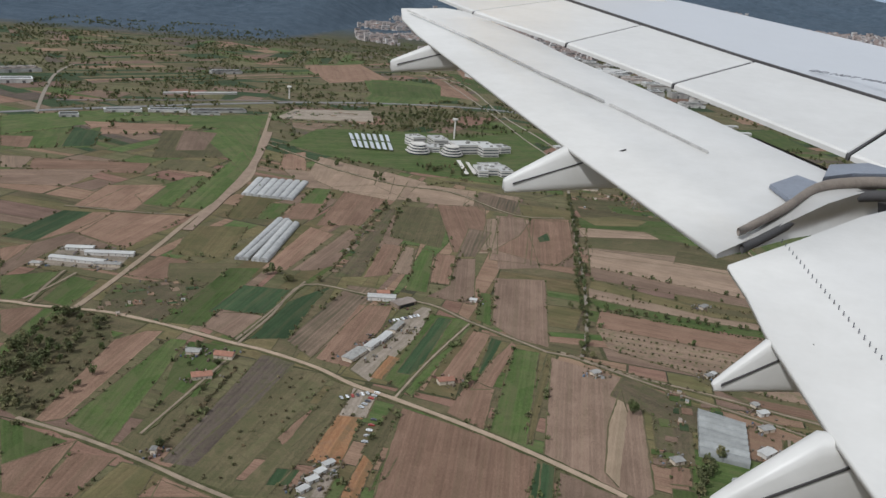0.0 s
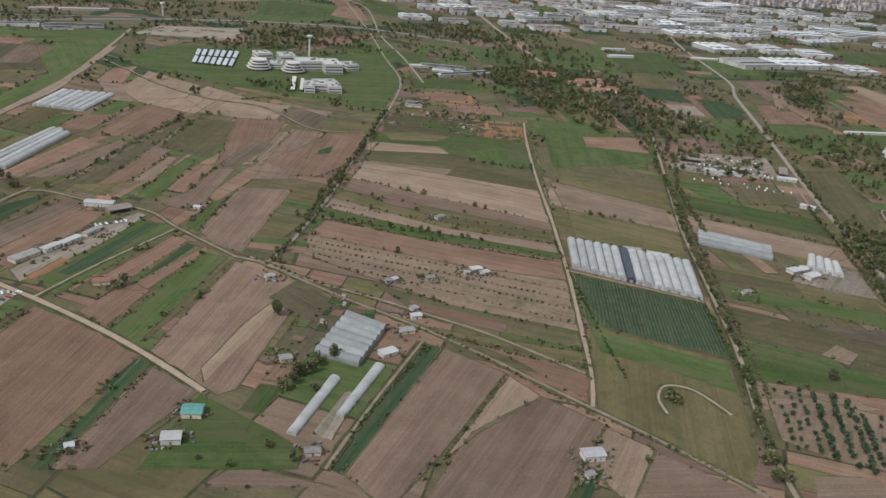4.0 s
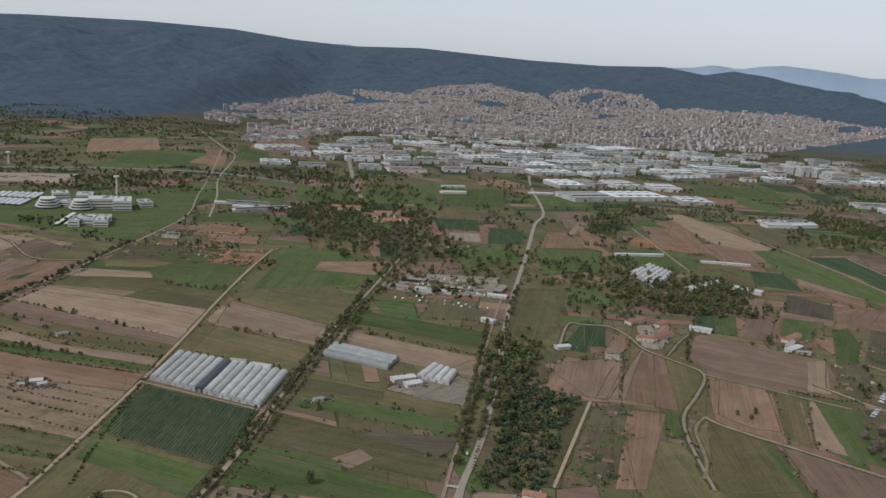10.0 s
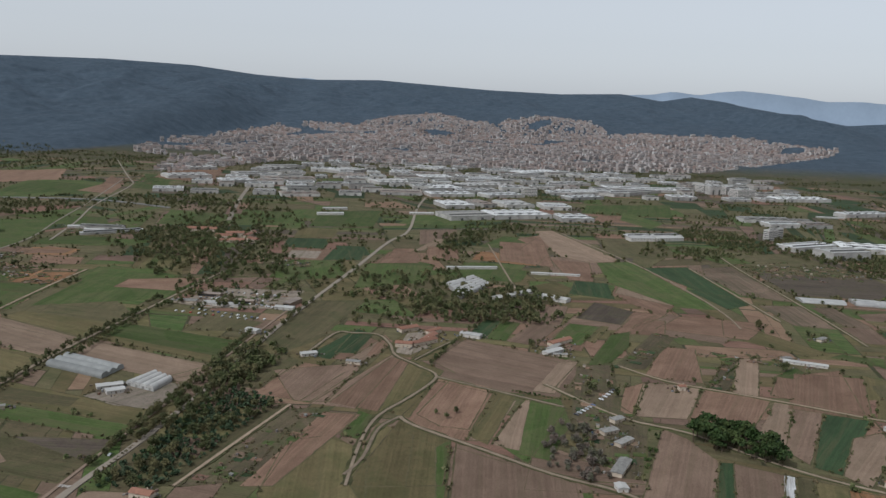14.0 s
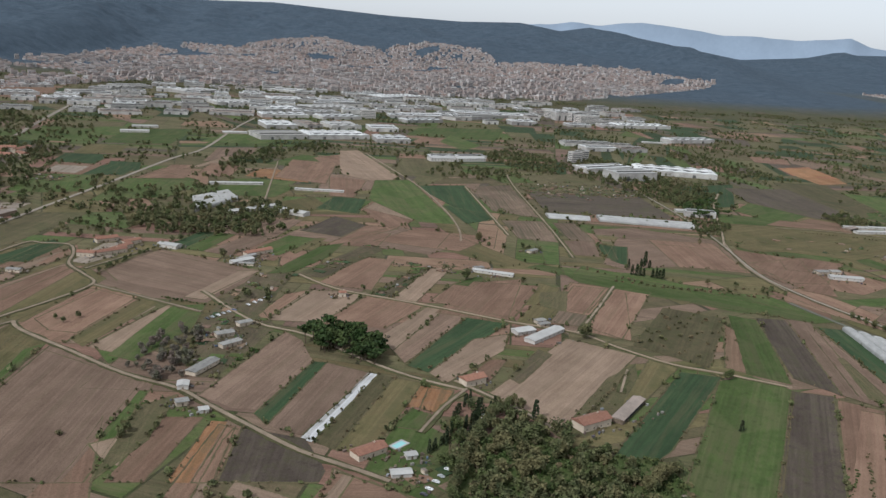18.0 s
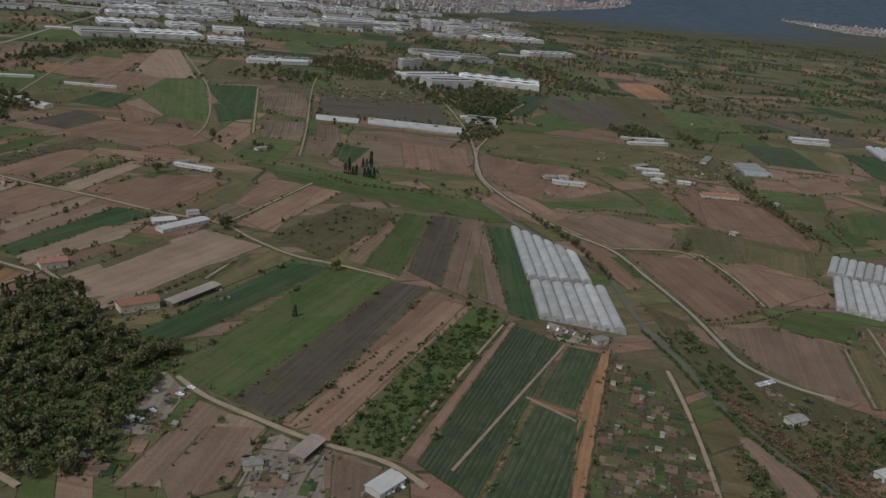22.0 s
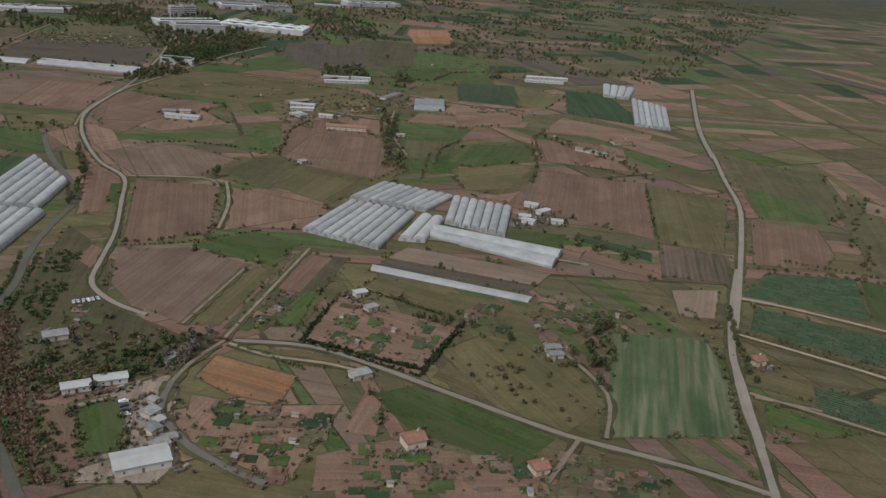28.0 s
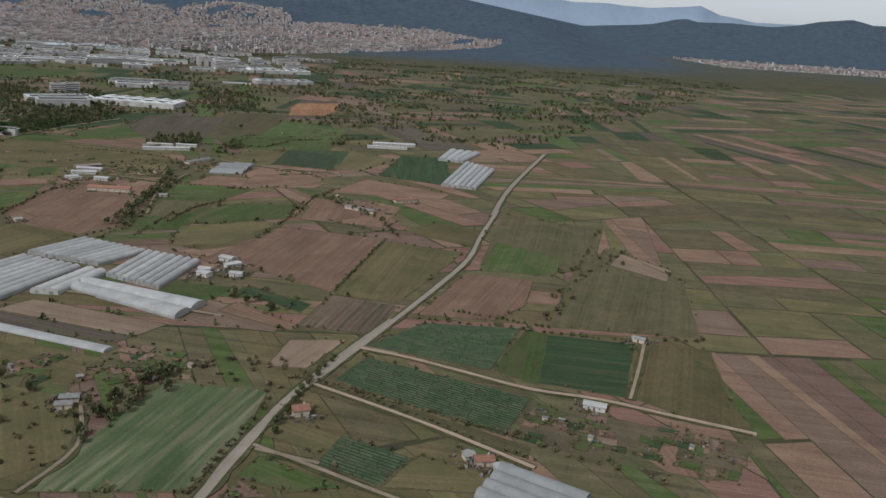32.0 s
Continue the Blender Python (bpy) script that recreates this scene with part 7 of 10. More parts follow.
building("shed", 4, 4.3, (-164, 445), (-161, 445))
building("white", 4, 2.4, (-68, 417), (-64, 422))
building("white", 4, 2.4, (-65, 427), (-60, 432))
building("white", 4, 2.4, (-61, 436), (-57, 441))
building("white", 4, 2.4, (-58, 445), (-53, 450))
building("teal", 10, 3.2, (118, 409), (129, 410))
building("white", 8, 3.6, (115, 383), (125, 385))
building("white", 4, 2.4, (69, 372), (73, 374))
building("shed", 6, 2.6, (161, 477), (168, 480))
building("shed", 5, 2.6, (192, 383), (200, 385))
building("shed", 4, 2.4, (-48, 364), (-42, 366))
building("white", 6, 2.6, (286, 643), (294, 647))
building("white", 5, 2.6, (295, 638), (300, 642))
building("shed", 4, 2.4, (280, 636), (284, 638))
building("white", 4, 2.4, (224, 612), (227, 615))
building("shed", 4, 2.4, (218, 608), (222, 610))
building("shed", 5, 2.4, (249, 619), (256, 623))
building("shed", 5, 2.4, (255, 758), (262, 765))
building("white", 5, 2.6, (241, 551), (248, 554))
building("shed", 5, 2.6, (241, 563), (245, 566))
building("white", 7, 2.6, (225, 493), (234, 500))
building("shed", 6, 2.6, (235, 527), (244, 531))
building("shed", 5, 2.4, (127, 598), (133, 602))
building("white", 8, 3.6, (344, 397), (356, 400))
building("shed", 4, 2.4, (344, 382), (348, 384))
building("shed", 4, 2.4, (510, 642), (517, 646))
building("white", 8, 3, (569, 694), (587, 704))
building("white", 8, 3, (581, 684), (593, 692))
building("white", 7, 3, (720, 807), (734, 814))
building("shed", 6, 2.6, (764, 792), (777, 790))
building("house", 9, 4, (811, 906), (829, 920))
building("house", 8, 4, (839, 868), (850, 896))
building("house", 8, 4, (807, 853), (824, 852))
building("shed", 5, 2.6, (966, 841), (980, 840))
building("shed", 6, 2.6, (966, 857), (979, 878))
building("house", 8, 4, (827, 854), (850, 875))
building("house", 7, 4, (841, 901), (854, 915))
building("white", 8, 3, (961, 842), (979, 859))
building("house", 8, 3.6, (970, 875), (993, 897))
building("shed", 7, 3, (980, 637), (992, 644))
building("shed", 8, 3, (978, 563), (990, 588))
building("white", 8, 3.4, (971, 540), (978, 541))
building("shed", 6, 3, (976, 515), (983, 518))
building("white", 5, 2.4, (992, 506), (997, 508))
building("barn", 8, 3.4, (1090, 641), (1103, 645))
building("house", 9, 3.6, (1090, 449), (1106, 461))
building("white", 10, 3, (1216, 663), (1232, 671))
building("white", 11, 3, (1226, 654), (1248, 675))
building("shed", 6, 2.6, (1238, 693), (1246, 697))
building("house", 9, 4.5, (1162, 556), (1177, 565))
building("house", 11, 5, (1228, 490), (1249, 502))
building("house", 9, 3.6, (1092, 445), (1111, 452))
building("white", 5, 2.4, (1117, 452), (1123, 454))
building("white", 6, 2.4, (1108, 431), (1119, 433))
building("shed", 6, 3, (1317, 326), (1325, 328))
building("barn", 8, 3, (1343, 333), (1353, 349))
building("house", 9, 4.5, (1230, 488), (1250, 502))
building("barn", 8, 3, (1257, 503), (1282, 537))
building("house", 8, 3.6, (1160, 560), (1176, 570))
building("white", 10, 3, (1217, 651), (1235, 664))
building("white", 10, 3, (1226, 644), (1257, 676))
building("white", 4, 2.4, (1257, 364), (1261, 367))
building("shed", 4, 2.4, (1243, 331), (1247, 333))
building("shed", 5, 2.4, (1239, 685), (1248, 690))
building("shed", 6, 2.8, (1526, 470), (1535, 474))
building("barn", 8, 3, (1348, 337), (1357, 347))
building("white", 9, 3.2, (1377, 306), (1389, 318))
building("shed", 7, 3, (1610, 374), (1621, 378))
building("white", 6, 3, (1631, 323), (1643, 327))
building("white", 6, 3, (1644, 330), (1658, 334))
building("shed", 6, 3, (1673, 351), (1678, 356))
building("white", 12, 3.6, (1666, 260), (1687, 267))
building("shed", 6, 3, (1673, 301), (1677, 306))
building("shed", 6, 3, (1676, 288), (1680, 292))
building("shed", 6, 3, (1680, 276), (1685, 280))
building("house", 8, 4, (1785, 275), (1794, 278))
building("shed", 6, 3, (1765, 335), (1774, 339))
building("white", 5, 3, (1772, 434), (1779, 437))
building("shed", 5, 3, (1778, 413), (1784, 417))
building("house", 7, 3, (1838, 255), (1845, 257))
building("white", 7, 3, (1923, 621), (1933, 616))
building("white", 6, 3, (1932, 599), (1942, 606))
building("white", 7, 3, (1911, 581), (1919, 575))
building("shed", 5, 2.6, (1873, 366), (1882, 367))
building("house", 7, 3.4, (1990, 350), (1998, 352))
building("shed", 5, 2.6, (2071, 305), (2076, 306))
building("house", 6, 2.8, (2075, 300), (2084, 300))
building("white", 6, 2.8, (2084, 292), (2089, 293))
building("shed", 5, 2.6, (1873, 358), (1881, 359))
building("white", 6, 3, (1911, 589), (1920, 587))
building("white", 6, 3, (1935, 579), (1944, 577))
building("shed", 6, 3, (1922, 622), (1933, 620))
building("shed", 6, 3, (988, 615), (1000, 627))
building("shed", 6, 3, (993, 663), (1002, 670))
building("house", 5, 4, (1068, 750), (1074, 751))
building("hall", 82, 9, (870, 1787), (962, 1830))
building("hall", 82, 9, (965, 1832), (1093, 1882))
building("hall", 68, 9, (1109, 1832), (1180, 1845))
building("hall", 90, 9, (860, 1979), (928, 2004))
building("hall", 90, 9, (948, 2026), (982, 2044))
building("hall", 90, 9, (1003, 2031), (1073, 2057))
building("hall", 75, 9, (1094, 2032), (1160, 2043))
building("hall", 60, 8, (973, 2234), (1071, 2292))
building("hall", 75, 8, (1198, 2398), (1309, 2434))
building("hall", 75, 9, (1334, 2563), (1553, 2562))
building("hall", 60, 8, (821, 2213), (936, 2254))
building("hall", 90, 8, (814, 2362), (906, 2407))
building("hall", 75, 8, (689, 2218), (798, 2228))
building("hall", 90, 8, (667, 2469), (767, 2523))
building("hall", 90, 8, (522, 2778), (601, 2899))
building("hall", 75, 8, (514, 2632), (605, 2620))
building("hall", 45, 7, (340, 2388), (409, 2424))
building("hall", 45, 7, (448, 2225), (522, 2278))
building("hall", 75, 8, (288, 2765), (361, 2835))
building("hall", 90, 8, (810, 2614), (852, 2605))
building("hall", 90, 8, (740, 3079), (838, 3057))
building("hall", 75, 8, (923, 2469), (1053, 2557))
building("hall", 75, 8, (1051, 3079), (1149, 3108))
building("hall", 75, 8, (1062, 3375), (1213, 3388))
building("hall", 60, 8, (1202, 2658), (1316, 2697))
building("hall", 60, 8, (1248, 3060), (1385, 3044))
building("clinic", 30, 22, (1070, 2321), (1107, 2328))
building("white", 24, 6, (1207, 1603), (1255, 1614))
building("white", 24, 6, (1259, 1615), (1316, 1637))
building("white", 14, 4, (591, 1878), (641, 1894))
building("white", 8, 3, (861, 1268), (936, 1282))
building("hall", 68, 9, (1591, 1578), (1741, 1547))
building("hall", 45, 9, (1495, 1548), (1593, 1600))
building("clinic", 14, 20, (1514, 1705), (1538, 1719))
building("hall", 45, 8, (1539, 1947), (1663, 1959))
building("hall", 20, 5, (1209, 1637), (1261, 1654))
building("hall", 20, 5, (1263, 1655), (1323, 1677))
building("clinic", 40, 22, (1647, 2622), (1715, 2650))
building("clinic", 40, 24, (1707, 2493), (1767, 2513))
building("hall", 45, 8, (1190, 2259), (1288, 2321))
building("hall", 60, 8, (1329, 2391), (1501, 2555))
building("white", 8, 3, (1769, 1152), (1803, 1149))
building("white", 8, 3, (1807, 1154), (1834, 1153))
building("white", 10, 3, (1598, 874), (1633, 868))
building("white", 8, 3, (1758, 911), (1773, 908))
building("white", 8, 3, (2072, 1218), (2131, 1214))
building("house", 6, 3, (2084, 852), (2109, 862))
building("hall", 14, 5, (-621, 1528), (-562, 1556))
building("hall", 14, 5, (-553, 1561), (-490, 1584))
building("hall", 12, 5, (-484, 1581), (-388, 1629))
building("white", 8, 4, (-594, 1771), (-552, 1799))
building("white", 8, 4, (-544, 1795), (-459, 1843))
building("hall", 68, 8, (346, 2445), (484, 2486))
building("hall", 60, 8, (372, 2181), (525, 2211))
building("hall", 68, 8, (510, 2606), (589, 2622))
building("hall", 45, 8, (589, 2168), (645, 2176))
building("hall", 82, 8, (672, 2199), (759, 2191))
building("hall", 68, 8, (741, 2810), (843, 2814))
building("hall", 68, 9, (848, 1782), (919, 1785))
building("hall", 60, 9, (934, 1954), (996, 1868))
building("house", 12, 8, (480, 1468), (510, 1475))
building("house", 10, 8, (522, 1454), (527, 1498))
building("white", 14, 4, (590, 1793), (643, 1809))
building("white", 8, 3, (851, 1248), (926, 1250))
building("shed", 4, 2.6, (1673, 313), (1675, 316))
building("white", 4, 2.6, (1677, 296), (1680, 299))
building("shed", 4, 2.4, (1682, 283), (1687, 285))
building("shed", 8, 2.88, (423, 715), (438, 713))
building("white", 10, 2.88, (442, 707), (460, 702))
building("white", 12, 2.88, (572, 996), (615, 988))
building("shed", 10, 2.88, (533, 1001), (563, 1000))
building("white", 10, 2.88, (658, 987), (680, 984))
building("house", 10, 2.88, (476, 1423), (504, 1423))
building("white", 8, 3.6, (647, 887), (660, 879))
building("barn", 30, 4.32, (665, 1003), (674, 1000))
building("house", 14, 5.04, (483, 1425), (511, 1424))
building("house", 12, 5.76, (522, 1439), (540, 1424))
building("white", 8, 2.88, (649, 892), (662, 883))
building("white", 6, 2.6, (985, 1254), (1056, 1249))
building("white", 14, 4.32, (978, 1097), (1011, 1075))
building("white", 12, 2.88, (925, 1078), (977, 1128))
building("house", 14, 4.32, (497, 1422), (521, 1417))
building("house", 12, 4.32, (538, 1405), (551, 1526))
building("white", 14, 2.88, (230, 1481), (265, 1478))
building("white", 7, 2.6, (1200, 850), (1239, 835))
building("shed", 8, 2.88, (965, 860), (990, 876))
building("white", 10, 2.88, (1590, 875), (1620, 865))
building("white", 10, 2.88, (1599, 865), (1631, 858))
building("white", 10, 2.88, (1770, 1118), (1829, 1125))
building("house", 9, 3.6, (1765, 857), (1807, 854))
building("white", 8, 2.88, (1727, 940), (1753, 941))
building("white", 10, 2.6, (1599, 872), (1631, 861))
building("white", 6, 2.88, (2145, 360), (2156, 355))
building("white", 10, 2.88, (2095, 842), (2111, 852))
building("shed", 6, 2.88, (2028, 818), (2056, 797))
building("white", 14, 3.6, (1773, 1135), (1796, 1127))
building("white", 12, 3.6, (1804, 1143), (1834, 1142))
building("white", 12, 3.6, (2082, 1244), (2146, 1243))
building("shed", 5, 2.6, (2209, 460), (2216, 455))
building("hall", 30, 8, (1193, 1626), (1259, 1633))
building("hall", 30, 8, (1261, 1613), (1316, 1616))
building("hall", 50, 8, (142, 2095), (212, 2115))
building("hall", 40, 8, (237, 2087), (301, 2102))
building("hall", 60, 8, (382, 2114), (436, 2122))
building("hall", 50, 8, (458, 2094), (548, 2126))
building("hall", 60, 8, (246, 2349), (327, 2394))
building("hall", 60, 8, (357, 2343), (426, 2378))
building("hall", 80, 8, (730, 2466), (791, 2485))
building("hall", 70, 8, (812, 2429), (919, 2473))
building("hall", 60, 8, (940, 2342), (1015, 2367))
building("hall", 60, 8, (1031, 2316), (1138, 2341))
building("hall", 60, 8, (1185, 2364), (1331, 2408))
building("hall", 70, 8, (1086, 2882), (1202, 2934))
building("hall", 80, 8, (789, 2690), (890, 2734))
building("hall", 80, 8, (927, 2677), (1048, 2732))
building("hall", 80, 8, (80, 2412), (185, 2481))
building("hall", 80, 8, (244, 2555), (332, 2608))
building("hall", 90, 8, (287, 2841), (385, 2906))
building("hall", 80, 8, (55, 2701), (130, 2746))
building("hall", 80, 8, (1258, 2684), (1389, 2740))
building("hall", 50, 14, (1531, 1475), (1610, 1503))
building("hall", 80, 11, (1609, 1527), (1753, 1559))
building("hall", 40, 9, (1571, 1872), (1644, 1890))
building("hall", 40, 9, (1656, 1885), (1719, 1897))
building("hall", 30, 24, (1651, 2567), (1692, 2578))
building("hall", 30, 24, (1706, 2522), (1750, 2537))
building("hall", 60, 9, (1804, 2430), (1975, 2478))
building("hall", 40, 9, (1849, 2114), (1986, 2169))
building("hall", 60, 9, (1332, 2516), (1468, 2595))
building("hall", 80, 8, (1661, 3660), (1792, 3778))
building("hall", 80, 8, (1139, 2994), (1284, 3140))
building("hall", 80, 8, (1070, 2905), (1139, 2958))
building("hall", 60, 8, (1282, 2990), (1381, 3036))
building("hall", 60, 8, (1988, 3021), (2067, 3063))
building("hall", 80, 8, (1302, 3659), (1436, 3804))
building("hall", 40, 9, (-928, 1758), (-873, 1790))
building("hall", 40, 9, (-997, 1893), (-933, 1957))
building("hall", 18, 7, (-594, 2130), (-527, 2173))
building("hall", 14, 5, (-669, 1453), (-640, 1466))
building("hall", 14, 5, (-620, 1524), (-572, 1534))
building("hall", 10, 4, (-472, 1561), (-426, 1582))
building("hall", 14, 8, (1548, 1188), (1591, 1181))
building("house", 7, 3.6, (663, 508), (677, 504))
building("white", 8, 2.88, (654, 878), (660, 877))
building("house", 14, 5.04, (393, 1520), (449, 1523))
building("house", 14, 4.32, (463, 1460), (492, 1460))
building("hall", 12, 4, (207, 1509), (288, 1510))
building("hall", 10, 4, (244, 1435), (331, 1496))
building("white", 14, 2.6, (781, 1864), (844, 1875))
building("barn", 8, 3.6, (551, 1040), (582, 1035))
building("barn", 8, 3.6, (589, 1010), (629, 1007))
building("white", 10, 3.6, (873, 902), (894, 893))
building("clinic", 38, 15, (17, 1388), (52, 1403))
building("clinic", 52, 15, (60, 1382), (87, 1392))
building("clinic", 30, 10, (91, 1420), (109, 1431))
building("clinic", 30, 15, (-57, 1426), (-36, 1439))
building("clinic", 40, 13, (-22, 1431), (3, 1440))
building("clinic", 30, 8, (-33, 1391), (-11, 1393))
building("clinic", 40, 9, (50, 1239), (65, 1242))
building("clinic", 34, 10, (64, 1254), (80, 1258))
building("clinic", 40, 9, (84, 1247), (103, 1253))
building("clinic", 24, 6, (58, 1286), (91, 1299))
building("white", 14, 3.6, (193, 1501), (232, 1512))
building("hall", 18, 6, (197, 1514), (275, 1536))
building("shed", 8, 2.88, (199, 1205), (223, 1205))
building("shed", 6, 2.88, (200, 1225), (212, 1230))
building("barn", 9, 2.88, (1196, 847), (1248, 839))
building("shed", 6, 2.88, (1203, 856), (1213, 859))
building("shed", 6, 2.88, (1276, 935), (1286, 944))
building("white", 14, 3.6, (1209, 1651), (1242, 1632))
building("white", 14, 3.6, (1235, 1612), (1307, 1635))
building("hall", 45, 7, (1592, 1634), (1733, 1626))
building("hall", 30, 6, (1486, 1620), (1592, 1607))
building("hall", 25, 6, (1544, 1999), (1626, 2008))
building("hall", 20, 6, (1663, 1977), (1708, 1977))
building("clinic", 30, 22, (1633, 2699), (1687, 2673))
building("clinic", 30, 24, (1698, 2569), (1747, 2631))
building("hall", 40, 6, (1850, 2186), (1987, 2193))
building("white", 10, 2.6, (1769, 2093), (1837, 2091))
building("hall", 50, 10, (1323, 2500), (1488, 2575))
building("white", 12, 2.88, (1545, 1216), (1576, 1214))
building("barn", 10, 2.6, (1771, 1150), (1792, 1142))
building("barn", 8, 2.6, (1813, 1147), (1832, 1166))
building("white", 10, 2.6, (1726, 964), (1754, 960))
building("shed", 8, 2.6, (1737, 903), (1746, 911))
building("shed", 9, 2.88, (1594, 892), (1607, 894))
building("shed", 9, 2.88, (1611, 895), (1622, 896))
building("shed", 6, 2.6, (1839, 839), (1847, 840))
building("shed", 6, 2.6, (1739, 720), (1744, 724))
building("white", 5, 2.6, (-67, 398), (-63, 409))
building("shed", 6, 2.6, (-49, 364), (-44, 369))
building("barn", 10, 2.88, (1768, 1133), (1788, 1148))
building("white", 10, 2.88, (1807, 1145), (1832, 1152))
building("shed", 8, 2.88, (1843, 1026), (1866, 1059))
building("shed", 8, 2.88, (1840, 834), (1849, 840))
building("barn", 9, 2.88, (1725, 968), (1749, 985))
building("white", 8, 2.88, (1731, 910), (1741, 918))
building("clinic", 14, 20, (1495, 1682), (1518, 1693))

tree_line("tree", 9, 6, (174, 1157), (164, 1017), (146, 846), (134, 721))
tree_line("tree", 10, 6, (170, 1042), (156, 918), (148, 802), (136, 694), (124, 631))
tree_line("bush", 7, 4, (105, 638), (163, 601), (211, 581))
tree_line("bush", 6, 4, (-103, 791), (-86, 952), (-67, 1044))
tree_line("tree", 12, 5, (289, 956), (366, 946))
tree_line("tree", 9, 5, (142, 736), (297, 713))
tree_line("tree", 8, 6, (513, 949), (495, 795), (481, 635), (473, 539), (459, 452), (455, 401))
tree_line("bush", 7, 3, (369, 628), (367, 567), (363, 500))
tree_line("orch", 9, 4, (483, 489), (471, 425))
tree_line("orch", 9, 4, (491, 490), (477, 420))
tree_line("orch", 7, 4, (498, 492), (485, 422))
tree_line("orch", 5, 5, (507, 490), (491, 412))
tree_line("orch", 5, 5, (517, 485), (502, 409))
tree_line("orch", 5, 5, (525, 480), (510, 405))
tree_line("orch", 5, 5, (528, 465), (517, 407))
tree_line("orch", 9, 4, (541, 474), (526, 413))
tree_line("tree", 8, 7, (638, 594), (652, 688), (667, 732))
tree_line("tree", 8, 6, (514, 775), (519, 917), (548, 1057))
tree_line("bush", 7, 4, (1306, 894), (1380, 821), (1490, 793))
tree_line("cypress", 4, 8, (1372, 863), (1404, 848))
tree_line("bush", 8, 4, (1346, 834), (1414, 807), (1505, 828))
tree_line("tree", 9, 6, (1544, 738), (1567, 662), (1572, 572))
tree_line("bush", 8, 4, (1674, 649), (1677, 540), (1625, 514))
tree_line("tree", 7, 7, (1769, 1158), (1834, 1167))
tree_line("bush", 6, 4, (1977, 371), (1956, 305), (1937, 251))
tree_line("bush", 9, 4, (1801, 676), (1832, 725), (1846, 708))
tree_line("tree", 9, 6, (1815, 723), (1836, 858), (1844, 914))
tree_line("bush", 7, 4, (2070, 496), (2136, 478), (2210, 460), (2263, 462))
tree_line("bush", 8, 4, (2100, 332), (2121, 309), (2167, 282))
tree_line("tree", 12, 7, (1830, 721), (1828, 837), (1837, 959))
tree_line("tree", 10, 6, (2072, 711), (2065, 763), (2005, 868))
tree_line("tree", 8, 8, (-103, 1579), (-24, 1618), (48, 1631), (109, 1650))
tree_line("bush", 5, 2.5, (156, 774), (264, 751), (358, 723))
tree_line("orch", 7, 3, (292, 962), (362, 938))
tree_line("bush", 4, 2, (123, 620), (163, 601), (211, 578), (252, 556))
tree_line("bush", 2, 1.5, (368, 652), (471, 616))
tree_line("orch", 4, 1.2, (475, 535), (523, 510))
tree_line("bush", 3, 2, (743, 637), (730, 564), (711, 508))
tree_line("tree", 5, 5, (655, 888), (638, 720), (623, 583))
tree_line("bush", 5, 3, (672, 853), (645, 648), (631, 518))
tree_line("bush", 5, 3, (-22, 1162), (-5, 1183), (26, 1186))
tree_line("bush", 6, 3, (125, 854), (166, 924), (178, 1005))
tree_line("bush", 6, 4, (1824, 724), (1822, 787), (1828, 837), (1840, 922))
tree_line("bush", 6, 4, (1844, 689), (1859, 749), (1864, 771))
tree_line("bush", 5, 3, (1588, 766), (1632, 783), (1708, 761), (1724, 785))
tree_line("bush", 5, 4, (1505, 1019), (1527, 1072), (1594, 1133))
tree_line("bush", 5, 3, (1999, 398), (2055, 350), (2106, 304))
tree_line("bush", 5, 4, (1825, 731), (1822, 836), (1830, 924))
tree_line("bush", 5, 4, (1865, 743), (1878, 795), (1907, 836))
tree_line("bush", 5, 4, (1718, 747), (1727, 845), (1748, 892))
tree_line("bush", 5, 4, (1817, 1182), (1871, 1182), (1926, 1179), (1963, 1253), (2032, 1285))
tree_line("bush", 5, 3, (1685, 1109), (1737, 1097), (1813, 1065))
tree_line("bush", 5, 3, (1978, 774), (1999, 881))
tree_line("bush", 4, 4, (-165, 445), (-152, 497), (-142, 570))
tree_line("bush", 5, 2.4, (143, 683), (255, 654), (362, 623))
tree_line("bush", 5, 2.4, (147, 670), (259, 638), (363, 605))
tree_line("bush", 5, 2.4, (154, 655), (261, 622), (364, 588))
tree_line("bush", 6, 2.6, (187, 631), (284, 596), (363, 564))
tree_line("bush", 9, 3, (171, 740), (242, 722), (361, 688))
tree_line("bush", 3, 2, (268, 396), (284, 435), (306, 486))
tree_line("bush", 4, 3, (253, 540), (309, 488), (363, 439))
tree_line("bush", 4, 3, (366, 440), (400, 415), (439, 383))
tree_line("bush", 5, 4, (476, 476), (485, 580), (495, 694), (509, 857))
tree_line("tree", 14, 5, (490, 749), (498, 715))
tree_line("tree", 9, 6, (649, 722), (671, 854), (696, 1037))
tree_line("tree", 9, 6, (622, 548), (634, 646), (650, 751))
tree_line("tree", 8, 7, (648, 729), (649, 776), (664, 813))
tree_line("tree", 9, 5, (844, 803), (866, 872), (898, 954))
tree_line("bush", 6, 3, (755, 667), (785, 812), (796, 832))
tree_line("bush", 4, 3, (1214, 491), (1247, 530), (1289, 593))
tree_line("cypress", 4, 5, (1130, 461), (1150, 488), (1178, 526))
tree_line("cypress", 4, 5, (1141, 471), (1151, 513), (1165, 542))
tree_line("bush", 4, 2.6, (1339, 366), (1378, 423), (1402, 469))
tree_line("hedge", 1.8, 2.6, (1738, 376), (1770, 358), (1799, 340))
tree_line("hedge", 1.8, 2.6, (1799, 340), (1814, 366), (1830, 396))
tree_line("hedge", 2.5, 2.2, (1738, 376), (1750, 405), (1762, 440))
tree_line("bush", 4, 3, (2010, 391), (2056, 359), (2105, 325))
